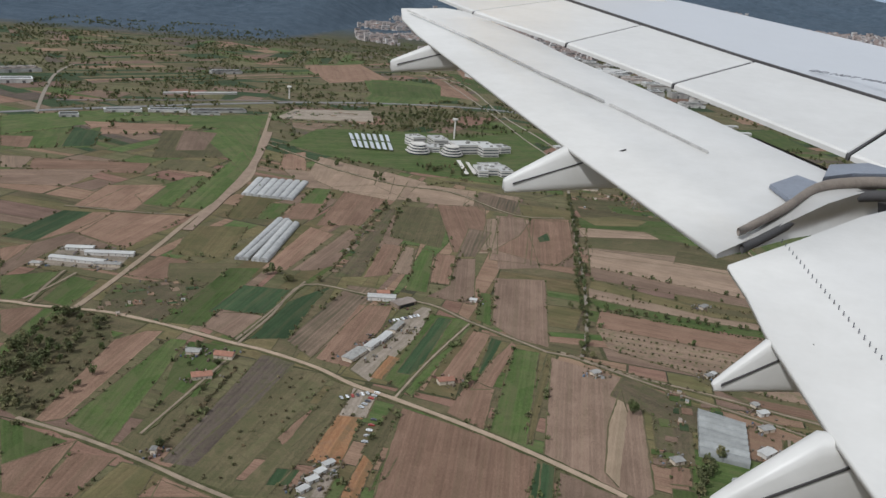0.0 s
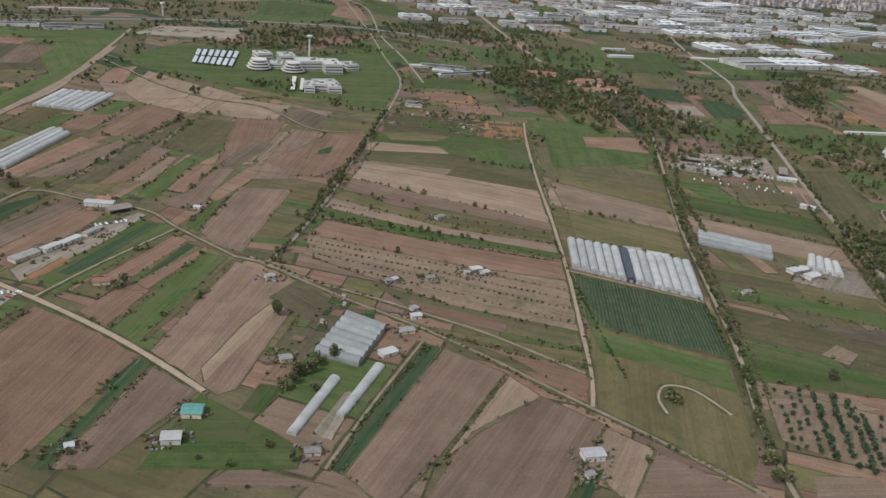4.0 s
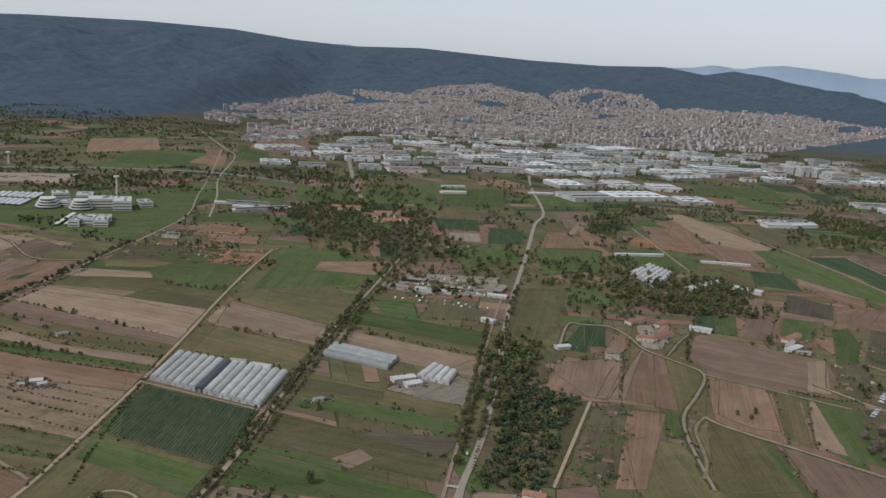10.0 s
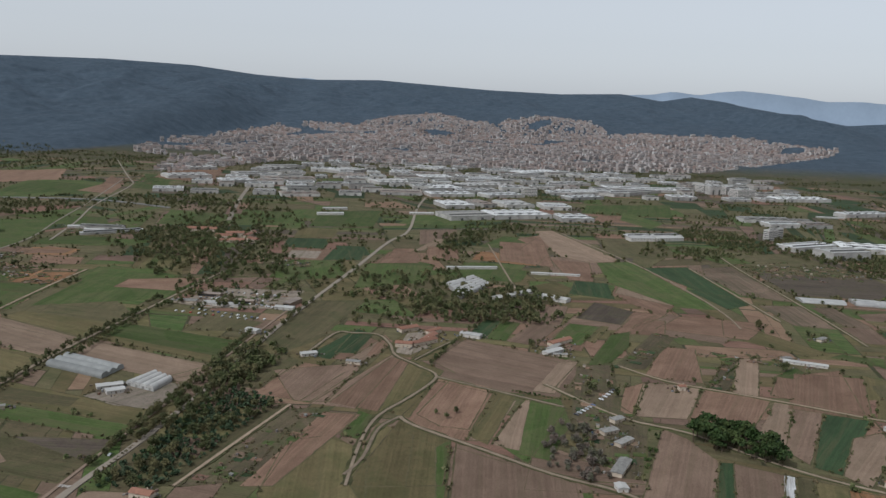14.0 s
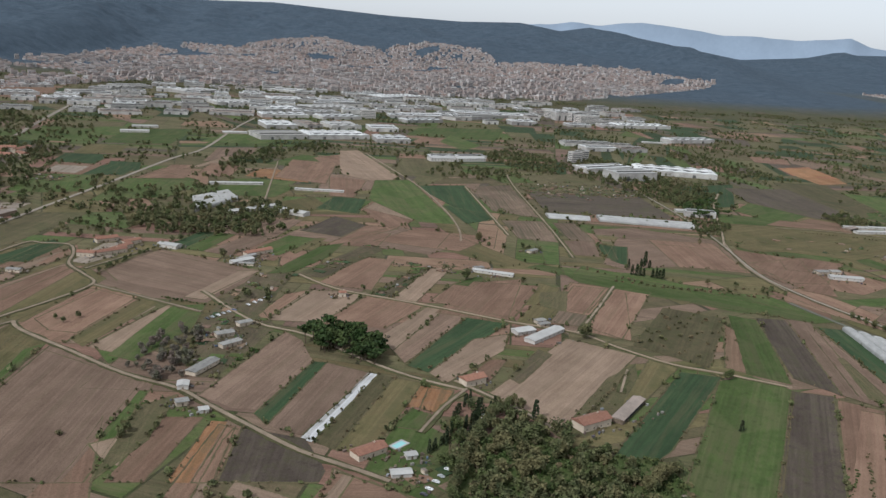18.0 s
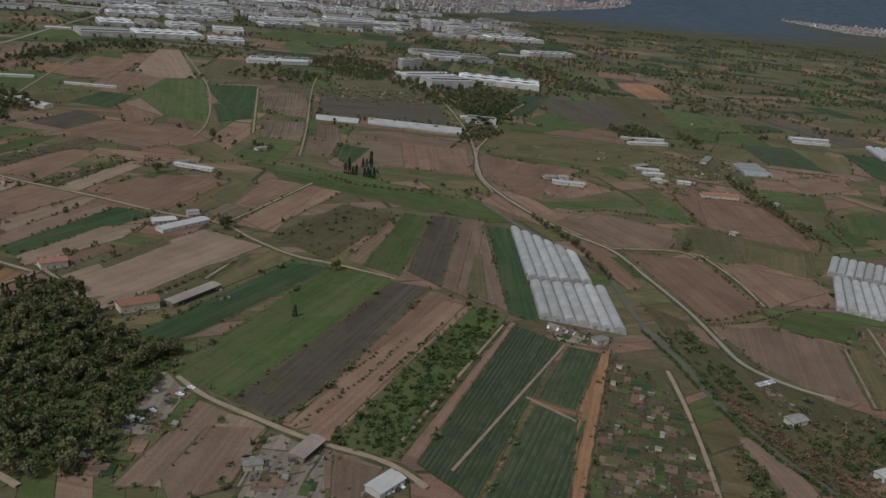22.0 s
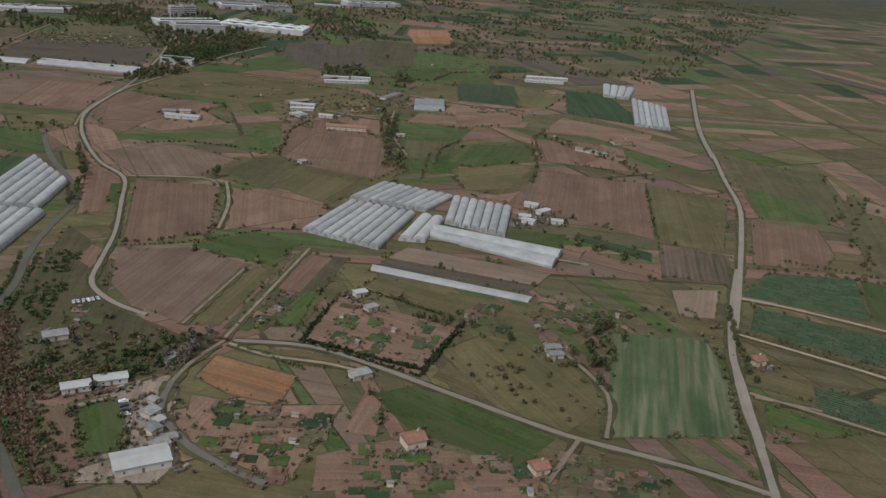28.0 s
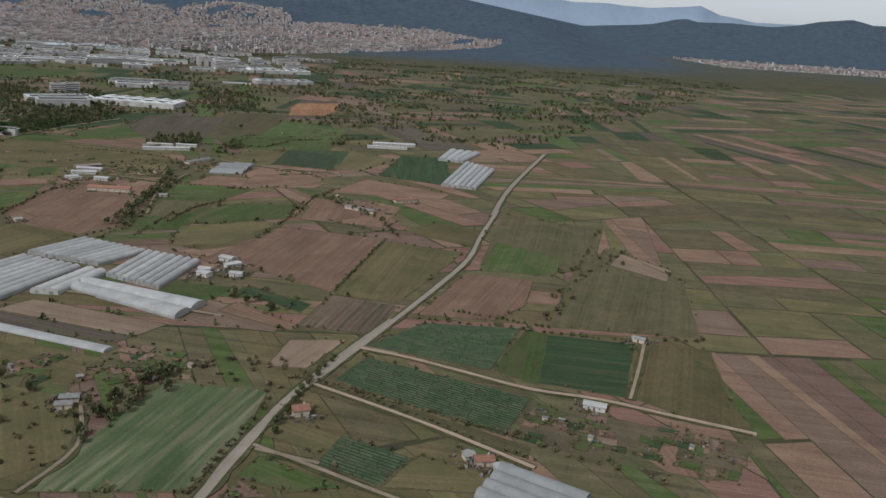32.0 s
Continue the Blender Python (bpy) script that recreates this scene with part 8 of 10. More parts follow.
tree_line("bush", 5, 3, (2080, 343), (2108, 325))
tree_line("tree", 7, 4, (1978, 327), (1994, 383), (2013, 430))
tree_line("lush", 4, 3, (981, 717), (957, 715), (916, 733))
tree_line("lush", 3, 2.5, (1153, 842), (1100, 762))
tree_line("lush", 3.5, 3, (1383, 416), (1406, 453), (1430, 497))
tree_line("lush", 4, 2, (1328, 369), (1346, 395), (1386, 452))
tree_line("lush", 4, 3, (1661, 382), (1689, 383), (1704, 376))
tree_line("tree", 8, 5, (1807, 406), (1832, 399), (1855, 379))
tree_line("lush", 3, 2, (1619, 510), (1659, 518), (1719, 551))
tree_line("lush", 3, 2, (1735, 383), (1745, 427), (1767, 480))
tree_line("lush", 4, 2.5, (2012, 764), (2058, 727), (2080, 773))
tree_line("lush", 4, 2.5, (2014, 552), (2060, 697))
tree_line("lush", 4, 3, (2096, 513), (2158, 483))
tree_line("lush", 4, 3, (362, 724), (376, 563), (384, 491))
tree_line("lush", 5, 4, (468, 716), (469, 578), (466, 502))
tree_line("lush", 4, 2.5, (382, 743), (495, 694))
tree_line("lush", 3, 2.5, (154, 735), (246, 706), (362, 679))
tree_line("lush", 3, 2.5, (246, 538), (313, 512), (363, 500))
tree_line("lush", 4, 3, (206, 376), (222, 430), (255, 515))
tree_line("bush", 7, 4, (1834, 711), (1837, 787), (1841, 894), (1855, 961))
tree_line("bush", 7, 4, (1968, 749), (1987, 849), (2024, 914))
tree_line("lush", 2, 3, (1592, 258), (1590, 282), (1588, 311))
tree_line("lush", 2, 3, (1591, 313), (1602, 310), (1616, 281), (1622, 258))
tree_line("lush", 2.4, 2.6, (1705, 371), (1722, 362), (1741, 347))
tree_line("lush", 1.6, 3.4, (1588, 369), (1594, 341), (1603, 318), (1614, 298), (1626, 277), (1636, 257))
tree_line("reed", 1.6, 3.2, (1586, 369), (1592, 341), (1601, 318), (1612, 297), (1624, 275))
tree_line("lush", 1.8, 3.4, (1575, 393), (1580, 363), (1585, 341), (1596, 314))
tree_line("lush", 1.8, 3, (1565, 495), (1571, 452), (1572, 414))
tree_line("lush", 1.8, 3, (1575, 496), (1580, 452), (1582, 414), (1584, 387))
tree_line("hedge", 1, 3.4, (1740, 379), (1771, 362), (1801, 346))
tree_line("hedge", 1, 3.4, (1801, 346), (1816, 372), (1833, 402))
tree_line("hedge", 1.2, 3, (1741, 381), (1746, 398), (1755, 418))
tree_line("lush", 2, 3, (1778, 445), (1796, 433), (1833, 402))
tree_line("tree", 5, 8, (1139, 410), (1146, 439), (1157, 475), (1174, 509), (1188, 523))
tree_line("tree", 5, 8, (1249, 420), (1260, 435), (1273, 440))
tree_line("tree", 6, 8, (1147, 399), (1172, 378), (1201, 344))
tree_line("hedge", 1.2, 4.2, (1151, 470), (1160, 495), (1170, 539))
wood("tree", 90, 7, (450, 438), (457, 433), (456, 391), (447, 380))
wood("tree", 90, 8, (402, 466), (416, 475), (417, 469), (403, 463))
wood("tree", 110, 8, (651, 715), (652, 761), (672, 763), (686, 817), (707, 820), (700, 784), (679, 719))
wood("tree", 110, 7, (648, 648), (660, 752), (697, 790), (692, 730), (647, 606))
wood("orch", 170, 5, (639, 521), (649, 566), (673, 697), (726, 690), (678, 525))
wood("tree", 90, 7, (812, 1087), (854, 1089), (871, 1034), (940, 1037), (1004, 1013), (974, 962), (896, 959), (822, 980))
wood("tree", 36, 7, (396, 1248), (466, 1414), (520, 1374), (630, 1302), (638, 1178), (524, 1193), (467, 1143))
wood("tree", 26, 7, (303, 1371), (346, 1501), (442, 1561), (469, 1361), (407, 1296))
wood("tree", 22, 7, (318, 1632), (364, 1966), (521, 1868), (606, 1574), (546, 1435))
wood("tree", 60, 7, (835, 1558), (915, 1668), (967, 1641), (922, 1511), (854, 1349))
wood("tree", 40, 7, (517, 1191), (595, 1250), (684, 1188), (672, 1081), (590, 1098))
wood("tree", 40, 7, (529, 995), (569, 1093), (665, 1080), (634, 960), (573, 976))
wood("tree", 50, 7, (1449, 1521), (1549, 1807), (1658, 1563), (1682, 1343), (1580, 1255), (1515, 1323))
wood("tree", 40, 7, (1181, 1439), (1244, 1617), (1331, 1523), (1320, 1392))
wood("pine", 90, 8, (1548, 1234), (1624, 1314), (1620, 1193), (1554, 1168))
wood("bush", 70, 5, (2156, 495), (2208, 618), (2267, 675), (2271, 639), (2213, 588), (2181, 507))
wood("tree", 60, 7, (1765, 1217), (1822, 1264), (1834, 1172), (1781, 1166))
wood("tree", 60, 7, (1869, 1198), (1890, 1230), (1896, 1156), (1874, 1150))
wood("tree", 40, 7, (-167, 1245), (-157, 1274), (-142, 1236), (-159, 1227))
wood("tree", 90, 7, (-101, 1173), (-103, 1201), (-81, 1196), (-77, 1174), (-91, 1159))
wood("tree", 50, 6, (-31, 1252), (6, 1318), (37, 1266), (31, 1229), (-12, 1232))
wood("tree", 70, 6, (71, 1182), (100, 1215), (121, 1194), (95, 1167))
wood("tree", 70, 5, (124, 747), (147, 737), (135, 627), (114, 639))
wood("tree", 90, 5, (367, 674), (368, 700), (372, 694), (371, 663))
wood("tree", 130, 6, (646, 616), (658, 697), (689, 678), (720, 672), (695, 594), (670, 524), (635, 511))
wood("tree", 120, 6, (660, 752), (675, 854), (700, 807), (700, 775))
wood("tree", 45, 7, (298, 1455), (346, 1532), (437, 1537), (439, 1399), (385, 1381))
wood("tree", 45, 7, (468, 1548), (530, 1541), (560, 1442), (506, 1373))
wood("tree", 40, 7, (374, 1329), (498, 1347), (578, 1265), (504, 1204), (401, 1250))
wood("tree", 70, 7, (983, 1788), (1028, 1731), (988, 1628), (938, 1646))
wood("tree", 40, 7, (97, 1993), (302, 2044), (400, 1848), (308, 1806), (182, 1836))
wood("tree", 40, 7, (-113, 1740), (29, 1856), (114, 1718), (-14, 1622))
wood("tree", 60, 6, (519, 1247), (579, 1351), (569, 1119), (527, 1020), (507, 896))
wood("tree", 90, 7, (870, 1111), (962, 1150), (1005, 1087), (962, 974), (903, 948), (854, 970))
wood("tree", 90, 6, (658, 707), (667, 770), (689, 790), (694, 697))
wood("bush", 120, 4, (0, 1247), (16, 1221), (106, 1226), (101, 1208), (22, 1200))
wood("tree", 60, 6, (-44, 1281), (-21, 1303), (-9, 1264), (-27, 1254))
wood("bush", 60, 3, (212, 1230), (307, 1284), (316, 1152), (232, 1085))
wood("tree", 40, 5, (-30, 1484), (164, 1644), (161, 1669), (-39, 1515))
wood("tree", 60, 5, (1332, 898), (1398, 879), (1447, 834), (1503, 825), (1498, 806), (1400, 856))
wood("bush", 100, 3, (1318, 1400), (1372, 1399), (1386, 1324), (1339, 1327))
wood("bush", 120, 4, (1548, 1415), (1680, 1585), (1651, 1323), (1528, 1281))
wood("tree", 100, 5, (1770, 1222), (1834, 1240), (1832, 1166), (1781, 1166))
wood("tree", 90, 5, (1867, 1176), (1892, 1206), (1891, 1150), (1867, 1143))
wood("tree", 70, 5, (1551, 1289), (1619, 1313), (1621, 1219), (1573, 1164))
wood("tree", 150, 5, (859, 958), (952, 986), (989, 1039), (942, 1095), (878, 1034))
wood("tree", 90, 5, (1743, 1849), (1793, 1939), (1876, 1805), (1889, 1611), (1791, 1568))
wood("bush", 110, 4, (1533, 1453), (1622, 1534), (1689, 1481), (1661, 1361), (1617, 1281), (1571, 1326))
wood("tree", 130, 5, (1766, 1212), (1827, 1221), (1831, 1191), (1772, 1178))
wood("tree", 100, 5, (1858, 1159), (1894, 1190), (1896, 1151), (1865, 1133))
wood("tree", 100, 5, (1543, 1315), (1608, 1340), (1635, 1229), (1583, 1211))
wood("bush", 120, 3, (1722, 968), (1771, 1035), (1867, 1080), (1876, 1003), (1771, 945))
wood("tree", 120, 5, (1290, 1675), (1399, 1847), (1492, 1587), (1400, 1503))
wood("tree", 160, 5, (1596, 1124), (1535, 1046), (1517, 1082), (1557, 1198))
wood("tree", 60, 7, (-170, 744), (-165, 770), (-105, 773), (-106, 758))
wood("bush", 40, 4, (-9, 542), (5, 557), (38, 562), (18, 526))
wood("bush", 70, 2.6, (-148, 431), (-103, 562), (-71, 565), (-113, 414))
wood("tree", 26, 5, (-173, 521), (-190, 601), (-149, 598), (-148, 559))
wood("tree", 30, 6, (-253, 517), (-243, 592), (-226, 606), (-242, 510))
wood("tree", 90, 7, (-283, 500), (-313, 560), (-316, 652), (-268, 643), (-259, 610), (-271, 522), (-258, 481))
wood("bush", 90, 5, (-277, 489), (-309, 551), (-314, 653), (-263, 644), (-247, 597), (-251, 475))
wood("tree", 50, 5, (132, 366), (144, 392), (163, 399), (159, 368))
wood("tree", 130, 8, (165, 433), (176, 480), (196, 490), (184, 430))
wood("tree", 50, 5, (162, 370), (166, 389), (206, 390), (198, 373))
wood("bush", 50, 5, (-70, 358), (-74, 380), (-59, 379), (-54, 361))
wood("tree", 90, 6, (244, 601), (244, 629), (253, 629), (259, 602))
wood("tree", 60, 5, (344, 402), (350, 416), (361, 405), (358, 396))
wood("orch", 150, 4.5, (631, 511), (670, 713), (698, 705), (722, 672), (674, 517))
wood("tree", 60, 7, (657, 724), (675, 855), (702, 899), (682, 728))
wood("orch", 140, 4.5, (638, 530), (652, 605), (670, 717), (725, 696), (702, 632), (670, 542))
wood("tree", 60, 5, (745, 929), (755, 1007), (880, 1057), (878, 951), (808, 916))
wood("bare", 130, 6, (929, 577), (928, 630), (950, 657), (973, 646), (970, 551), (958, 548))
wood("lush", 120, 4.5, (991, 564), (1020, 659), (1029, 666), (1006, 574))
wood("tree", 40, 6, (981, 717), (990, 802), (1022, 815), (1007, 713))
wood("pine", 260, 11, (1044, 619), (1049, 653), (1078, 652), (1109, 619), (1100, 589), (1071, 608))
wood("bush", 60, 4, (794, 550), (782, 598), (784, 644), (798, 639), (800, 560))
wood("tree", 40, 5, (849, 650), (846, 675), (866, 684), (873, 662))
wood("bush", 120, 5, (1147, 394), (1154, 459), (1180, 513), (1202, 485), (1231, 471), (1256, 445), (1244, 397))
wood("tree", 75, 8, (1147, 394), (1154, 459), (1180, 513), (1202, 485), (1231, 471), (1256, 445), (1244, 397))
wood("lush", 330, 4, (1355, 358), (1396, 408), (1463, 517), (1448, 453), (1391, 345))
wood("bush", 70, 4, (1311, 650), (1367, 747), (1413, 726), (1355, 613))
wood("tree", 70, 8, (1150, 397), (1132, 461), (1158, 530), (1194, 524), (1226, 468), (1268, 427), (1265, 358), (1248, 314), (1227, 314), (1177, 356))
wood("bush", 150, 5, (1179, 367), (1198, 438), (1256, 409), (1252, 323), (1228, 318))
wood("lush", 420, 4, (1356, 351), (1416, 458), (1461, 525), (1475, 515), (1417, 399), (1387, 338))
wood("tree", 60, 8, (1258, 391), (1244, 435), (1259, 443), (1268, 416), (1265, 386))
wood("bush", 60, 5, (1588, 394), (1599, 422), (1638, 402), (1681, 380), (1688, 358), (1642, 336), (1610, 341))
wood("tree", 22, 6, (1606, 369), (1657, 370), (1681, 370), (1658, 341), (1615, 341))
wood("bush", 120, 5, (1551, 299), (1557, 336), (1568, 357), (1572, 326), (1573, 274), (1564, 267))
wood("bush", 90, 4.5, (1600, 336), (1613, 341), (1642, 280), (1655, 256), (1628, 257))
wood("bush", 45, 4, (1808, 340), (1834, 375), (1879, 362), (1890, 318), (1878, 289), (1866, 286))
wood("tree", 100, 6, (1881, 352), (1900, 400), (1926, 408), (1909, 352), (1887, 323))
wood("tree", 60, 6, (1779, 282), (1789, 286), (1801, 277), (1793, 265))
wood("bush", 45, 4, (1830, 318), (1814, 366), (1841, 385), (1884, 366), (1888, 315), (1861, 294))
wood("tree", 70, 5, (1938, 528), (1945, 547), (1985, 519), (1977, 496))
wood("tree", 100, 6, (1896, 316), (1892, 368), (1919, 418), (1928, 388), (1910, 343))
wood("bush", 90, 4, (1921, 390), (1924, 428), (1969, 429), (2002, 414), (1982, 383), (1951, 390))
wood("tree", 60, 6, (1642, 325), (1658, 335), (1686, 352), (1679, 376), (1655, 369), (1634, 352))
wood("lush", 80, 4, (1629, 352), (1638, 375), (1689, 383), (1699, 370), (1666, 346))
wood("bush", 70, 4, (1810, 414), (1833, 407), (1856, 386), (1851, 372), (1824, 385))
wood("tree", 60, 6, (765, 1070), (735, 1198), (871, 1262), (932, 1112), (866, 997))
wood("tree", 50, 6, (1534, 1328), (1584, 1460), (1622, 1448), (1603, 1239), (1561, 1245))
wood("tree", 60, 5, (1779, 1173), (1801, 1228), (1834, 1224), (1834, 1185))
wood("tree", 50, 5, (1865, 1154), (1883, 1205), (1898, 1186), (1893, 1148))
wood("tree", 40, 6, (-153, 1486), (-146, 1739), (-32, 1732), (-24, 1619))
wood("tree", 60, 6, (-561, 1389), (-573, 1438), (-561, 1433), (-543, 1387))
wood("tree", 60, 6, (336, 1438), (323, 1530), (438, 1634), (506, 1481), (518, 1318), (450, 1256))
wood("tree", 50, 6, (532, 1372), (504, 1579), (580, 1564), (594, 1335))
wood("tree", 50, 6, (684, 1141), (697, 1286), (741, 1273), (729, 1150))
wood("reed", 2100, 3.4, (1577, 421), (1589, 400), (1610, 341), (1628, 289), (1644, 257), (1633, 257), (1623, 281), (1607, 316), (1592, 352))
wood("lush", 832, 3.6, (1570, 363), (1579, 386), (1576, 414), (1579, 436), (1584, 394), (1581, 363))
wood("lush", 512, 3.6, (1586, 421), (1585, 496), (1601, 498), (1606, 422), (1603, 394))
wood("tree", 220, 5, (1553, 279), (1553, 314), (1562, 336), (1567, 360), (1571, 326), (1568, 294), (1566, 276), (1556, 267))
wood("lush", 832, 3.4, (1555, 271), (1556, 314), (1568, 363), (1573, 321), (1570, 286), (1561, 264))
wood("lush", 768, 3.4, (1597, 384), (1617, 369), (1649, 362), (1681, 361), (1675, 348), (1656, 336), (1630, 324), (1618, 330))
wood("reed", 700, 3, (1606, 341), (1635, 358), (1653, 341), (1630, 324), (1621, 316))
wood("bare", 260, 5, (1667, 379), (1693, 388), (1696, 367), (1682, 354), (1671, 357))
wood("lush", 640, 3, (1621, 313), (1626, 316), (1647, 269), (1644, 257), (1636, 269))
wood("reed", 600, 3.2, (1698, 290), (1706, 294), (1725, 257), (1728, 245), (1716, 254))
wood("lush", 620, 4, (1138, 410), (1161, 475), (1185, 512), (1221, 466), (1269, 455), (1272, 428), (1255, 380), (1246, 323), (1220, 331), (1173, 365))
single_trees("cypress", 12, (1201, 508), (1400, 909))
single_trees("tree", 11, (947, 866), (1222, 981), (1271, 663), (1189, 819))
single_trees("bush", 9, (409, 470), (412, 468))
single_trees("bush", 9, (408, 473))
single_trees("cypress", 7, (1376, 891), (1391, 895), (1395, 896), (1400, 893))
single_trees("tree", 8, (1669, 671), (1876, 1356))
single_trees("tree", 7, (-70, 378), (-65, 381), (-161, 454))
single_trees("tree", 5, (411, 472))
single_trees("tree", 7, (29, 570))
single_trees("tree", 8, (147, 544))
single_trees("tree", 8, (147, 542))
single_trees("tree", 7, (528, 511))
single_trees("tree", 6, (955, 480), (954, 473))
single_trees("bush", 5, (919, 475))
single_trees("tree", 7, (1360, 582))
single_trees("cypress", 7, (1333, 497))

cars(1, (629, 566))
cars(1, (649, 698))
cars(1, (636, 604))
cars(10, (551, 962), (636, 938))
cars(8, (594, 1023), (650, 996))
cars(12, (581, 1033), (662, 991))
cars(12, (567, 975), (657, 939))
cars(14, (561, 1029), (644, 1023))
cars(10, (583, 1063), (654, 1053))
cars(8, (-37, 675), (-14, 692))
cars(6, (-60, 534), (-43, 543))
cars(6, (-45, 523), (-36, 545))
cars(5, (-38, 479), (-35, 506))
cars(5, (1124, 414), (1139, 441))
cars(4, (1165, 500), (1171, 517))
cars(6, (1259, 362), (1283, 401))
cars(4, (1380, 311), (1387, 316))
cars(7, (1613, 422), (1625, 427))
cars(6, (965, 680), (982, 703))
cars(5, (992, 719), (1008, 744))
cars(5, (1500, 494), (1521, 482))
cars(4, (1659, 317), (1662, 306))
cars(3, (1265, 394), (1269, 365))
plots(25, (176, 1230), (359, 1103), (345, 1045), (179, 1101))
plots(50, (2103, 331), (2120, 363), (2223, 319), (2198, 286), (2124, 320))
plots(20, (1872, 1040), (2026, 1000), (2019, 963), (1869, 1001))
plots(40, (1712, 895), (1882, 1026), (1844, 926), (1734, 850))
plots(30, (1342, 1322), (1527, 1354), (1523, 1302), (1353, 1276))
plots(30, (205, 1229), (376, 1098), (353, 1060), (235, 1124))
plots(30, (540, 1051), (654, 1053), (656, 1001), (555, 976))
plots(40, (208, 1527), (346, 1501), (419, 1663), (403, 1550), (284, 1452))
plots(40, (-323, 1597), (-144, 1613), (-159, 1558), (-300, 1533))
plots(40, (-615, 1526), (-405, 1625), (-415, 1581), (-594, 1499))
plots(60, (173, 1527), (307, 1581), (312, 1489), (211, 1451))
plots(50, (184, 1243), (228, 1271), (233, 1217), (203, 1208))
plots(40, (240, 1161), (364, 1078), (353, 1060), (253, 1112))
plots(40, (569, 1119), (661, 1145), (670, 1004), (555, 976))
plots(40, (604, 1293), (672, 1273), (652, 1241), (602, 1241))
plots(25, (1115, 864), (1158, 892), (1226, 858), (1224, 836), (1144, 846))
plots(60, (1335, 1410), (1516, 1415), (1527, 1313), (1343, 1329))
plots(40, (1390, 1422), (1500, 1468), (1522, 1339), (1429, 1275))
plots(26, (-289, 711), (-247, 732), (-205, 719), (-226, 636), (-282, 655))
plots(22, (-95, 776), (-85, 886), (-65, 1030), (-79, 1040), (-99, 903), (-105, 790))
plots(10, (150, 475), (161, 547), (184, 588), (190, 552), (175, 479))
plots(8, (-72, 339), (-84, 376), (-56, 380), (-30, 359), (-19, 346))
plots(9, (179, 559), (185, 581), (216, 559), (212, 544))
plots(26, (694, 536), (733, 665), (766, 675), (727, 540))
plots(14, (957, 855), (985, 911), (993, 860), (967, 820))
plots(34, (960, 660), (985, 810), (1022, 825), (1006, 705), (1020, 666), (991, 564), (980, 563))
plots(8, (1098, 762), (1144, 857), (1154, 848), (1116, 756))
plots(14, (1022, 815), (1090, 945), (1115, 937), (1050, 809))
plots(10, (1099, 428), (1123, 447), (1142, 448), (1138, 411), (1124, 405))
plots(9, (1260, 354), (1268, 400), (1284, 404), (1281, 365))
plots(90, (1473, 304), (1531, 450), (1552, 410), (1542, 340), (1534, 304))
plots(6, (1502, 503), (1532, 479), (1528, 470), (1502, 481))
plots(8, (1316, 303), (1323, 344), (1350, 340), (1351, 303))
plots(12, (1700, 393), (1730, 443), (1735, 427), (1722, 394))
plots(30, (1741, 379), (1763, 434), (1825, 395), (1800, 344))
plots(34, (1689, 311), (1691, 323), (1718, 313), (1758, 312), (1733, 255), (1703, 275))
plots(8, (1608, 394), (1608, 426), (1627, 423), (1631, 395))
plots(12, (1833, 407), (1850, 431), (1894, 408), (1884, 379), (1857, 393))
plots(34, (1744, 244), (1746, 272), (1779, 284), (1847, 257), (1844, 240))
plots(16, (1843, 240), (1856, 273), (1895, 252), (1891, 238))
plots(12, (1860, 408), (1898, 424), (1926, 421), (1912, 398), (1883, 386))
plots(16, (1885, 427), (1892, 445), (1937, 420), (1927, 390), (1899, 397))
plots(40, (1338, 1398), (1531, 1406), (1533, 1318), (1350, 1338))
plots(16, (1750, 895), (1754, 1005), (1828, 999), (1823, 909))
plots(14, (1537, 1021), (1621, 1125), (1738, 1037), (1677, 987))
plots(20, (1851, 1271), (2045, 1426), (2067, 1315), (1899, 1210))
plots(10, (1999, 838), (2011, 882), (2083, 838), (2073, 799))
plots(24, (-781, 1695), (-838, 1839), (-768, 1841), (-721, 1710))
plots(20, (-322, 1575), (-305, 1685), (-157, 1733), (-145, 1644))
plots(30, (4, 2249), (-38, 2439), (46, 2455), (93, 2269))
plots(10, (1250, 352), (1270, 350), (1262, 323), (1247, 327))

# ---- hospital: solar car park, water tower ----
def solar_row(x, y, turn, length):
    ob = base("solar_canopy", x, y, turn, "long tilted solar canopy over a car park row", "solar canopy", "solar canopies")
    v = [(-length / 2, -3, 3.1), (length / 2, -3, 3.1), (length / 2, 3, 4.2), (-length / 2, 3, 4.2)]
    v += [(a, b, c + 0.2) for a, b, c in v]
    part("panel", mesh_of("panel", v, [(3, 2, 1, 0), (4, 5, 6, 7), (0, 1, 5, 4), (1, 2, 6, 5), (2, 3, 7, 6), (3, 0, 4, 7)], PANEL), ob)
    for k in range(4):
        q = -length / 2 + length * (k + 0.5) / 4
        part("post", mesh_of("post", *box(q - 0.15, q + 0.15, -0.15, 0.15, -0.2, 3.65), STEEL), ob)


solar_row(-154, 1400, 1.76, 52)
solar_row(-166, 1461, 1.76, 52)
solar_row(-144, 1400, 1.75, 53)
solar_row(-156, 1462, 1.75, 53)
solar_row(-134, 1399, 1.74, 54)
solar_row(-145, 1463, 1.74, 54)
solar_row(-124, 1399, 1.74, 55)
solar_row(-135, 1464, 1.74, 55)
solar_row(-114, 1398, 1.73, 56)
solar_row(-125, 1464, 1.73, 56)
solar_row(-104, 1398, 1.72, 57)
solar_row(-114, 1465, 1.72, 57)
solar_row(-94, 1398, 1.72, 58)
solar_row(-104, 1466, 1.72, 58)


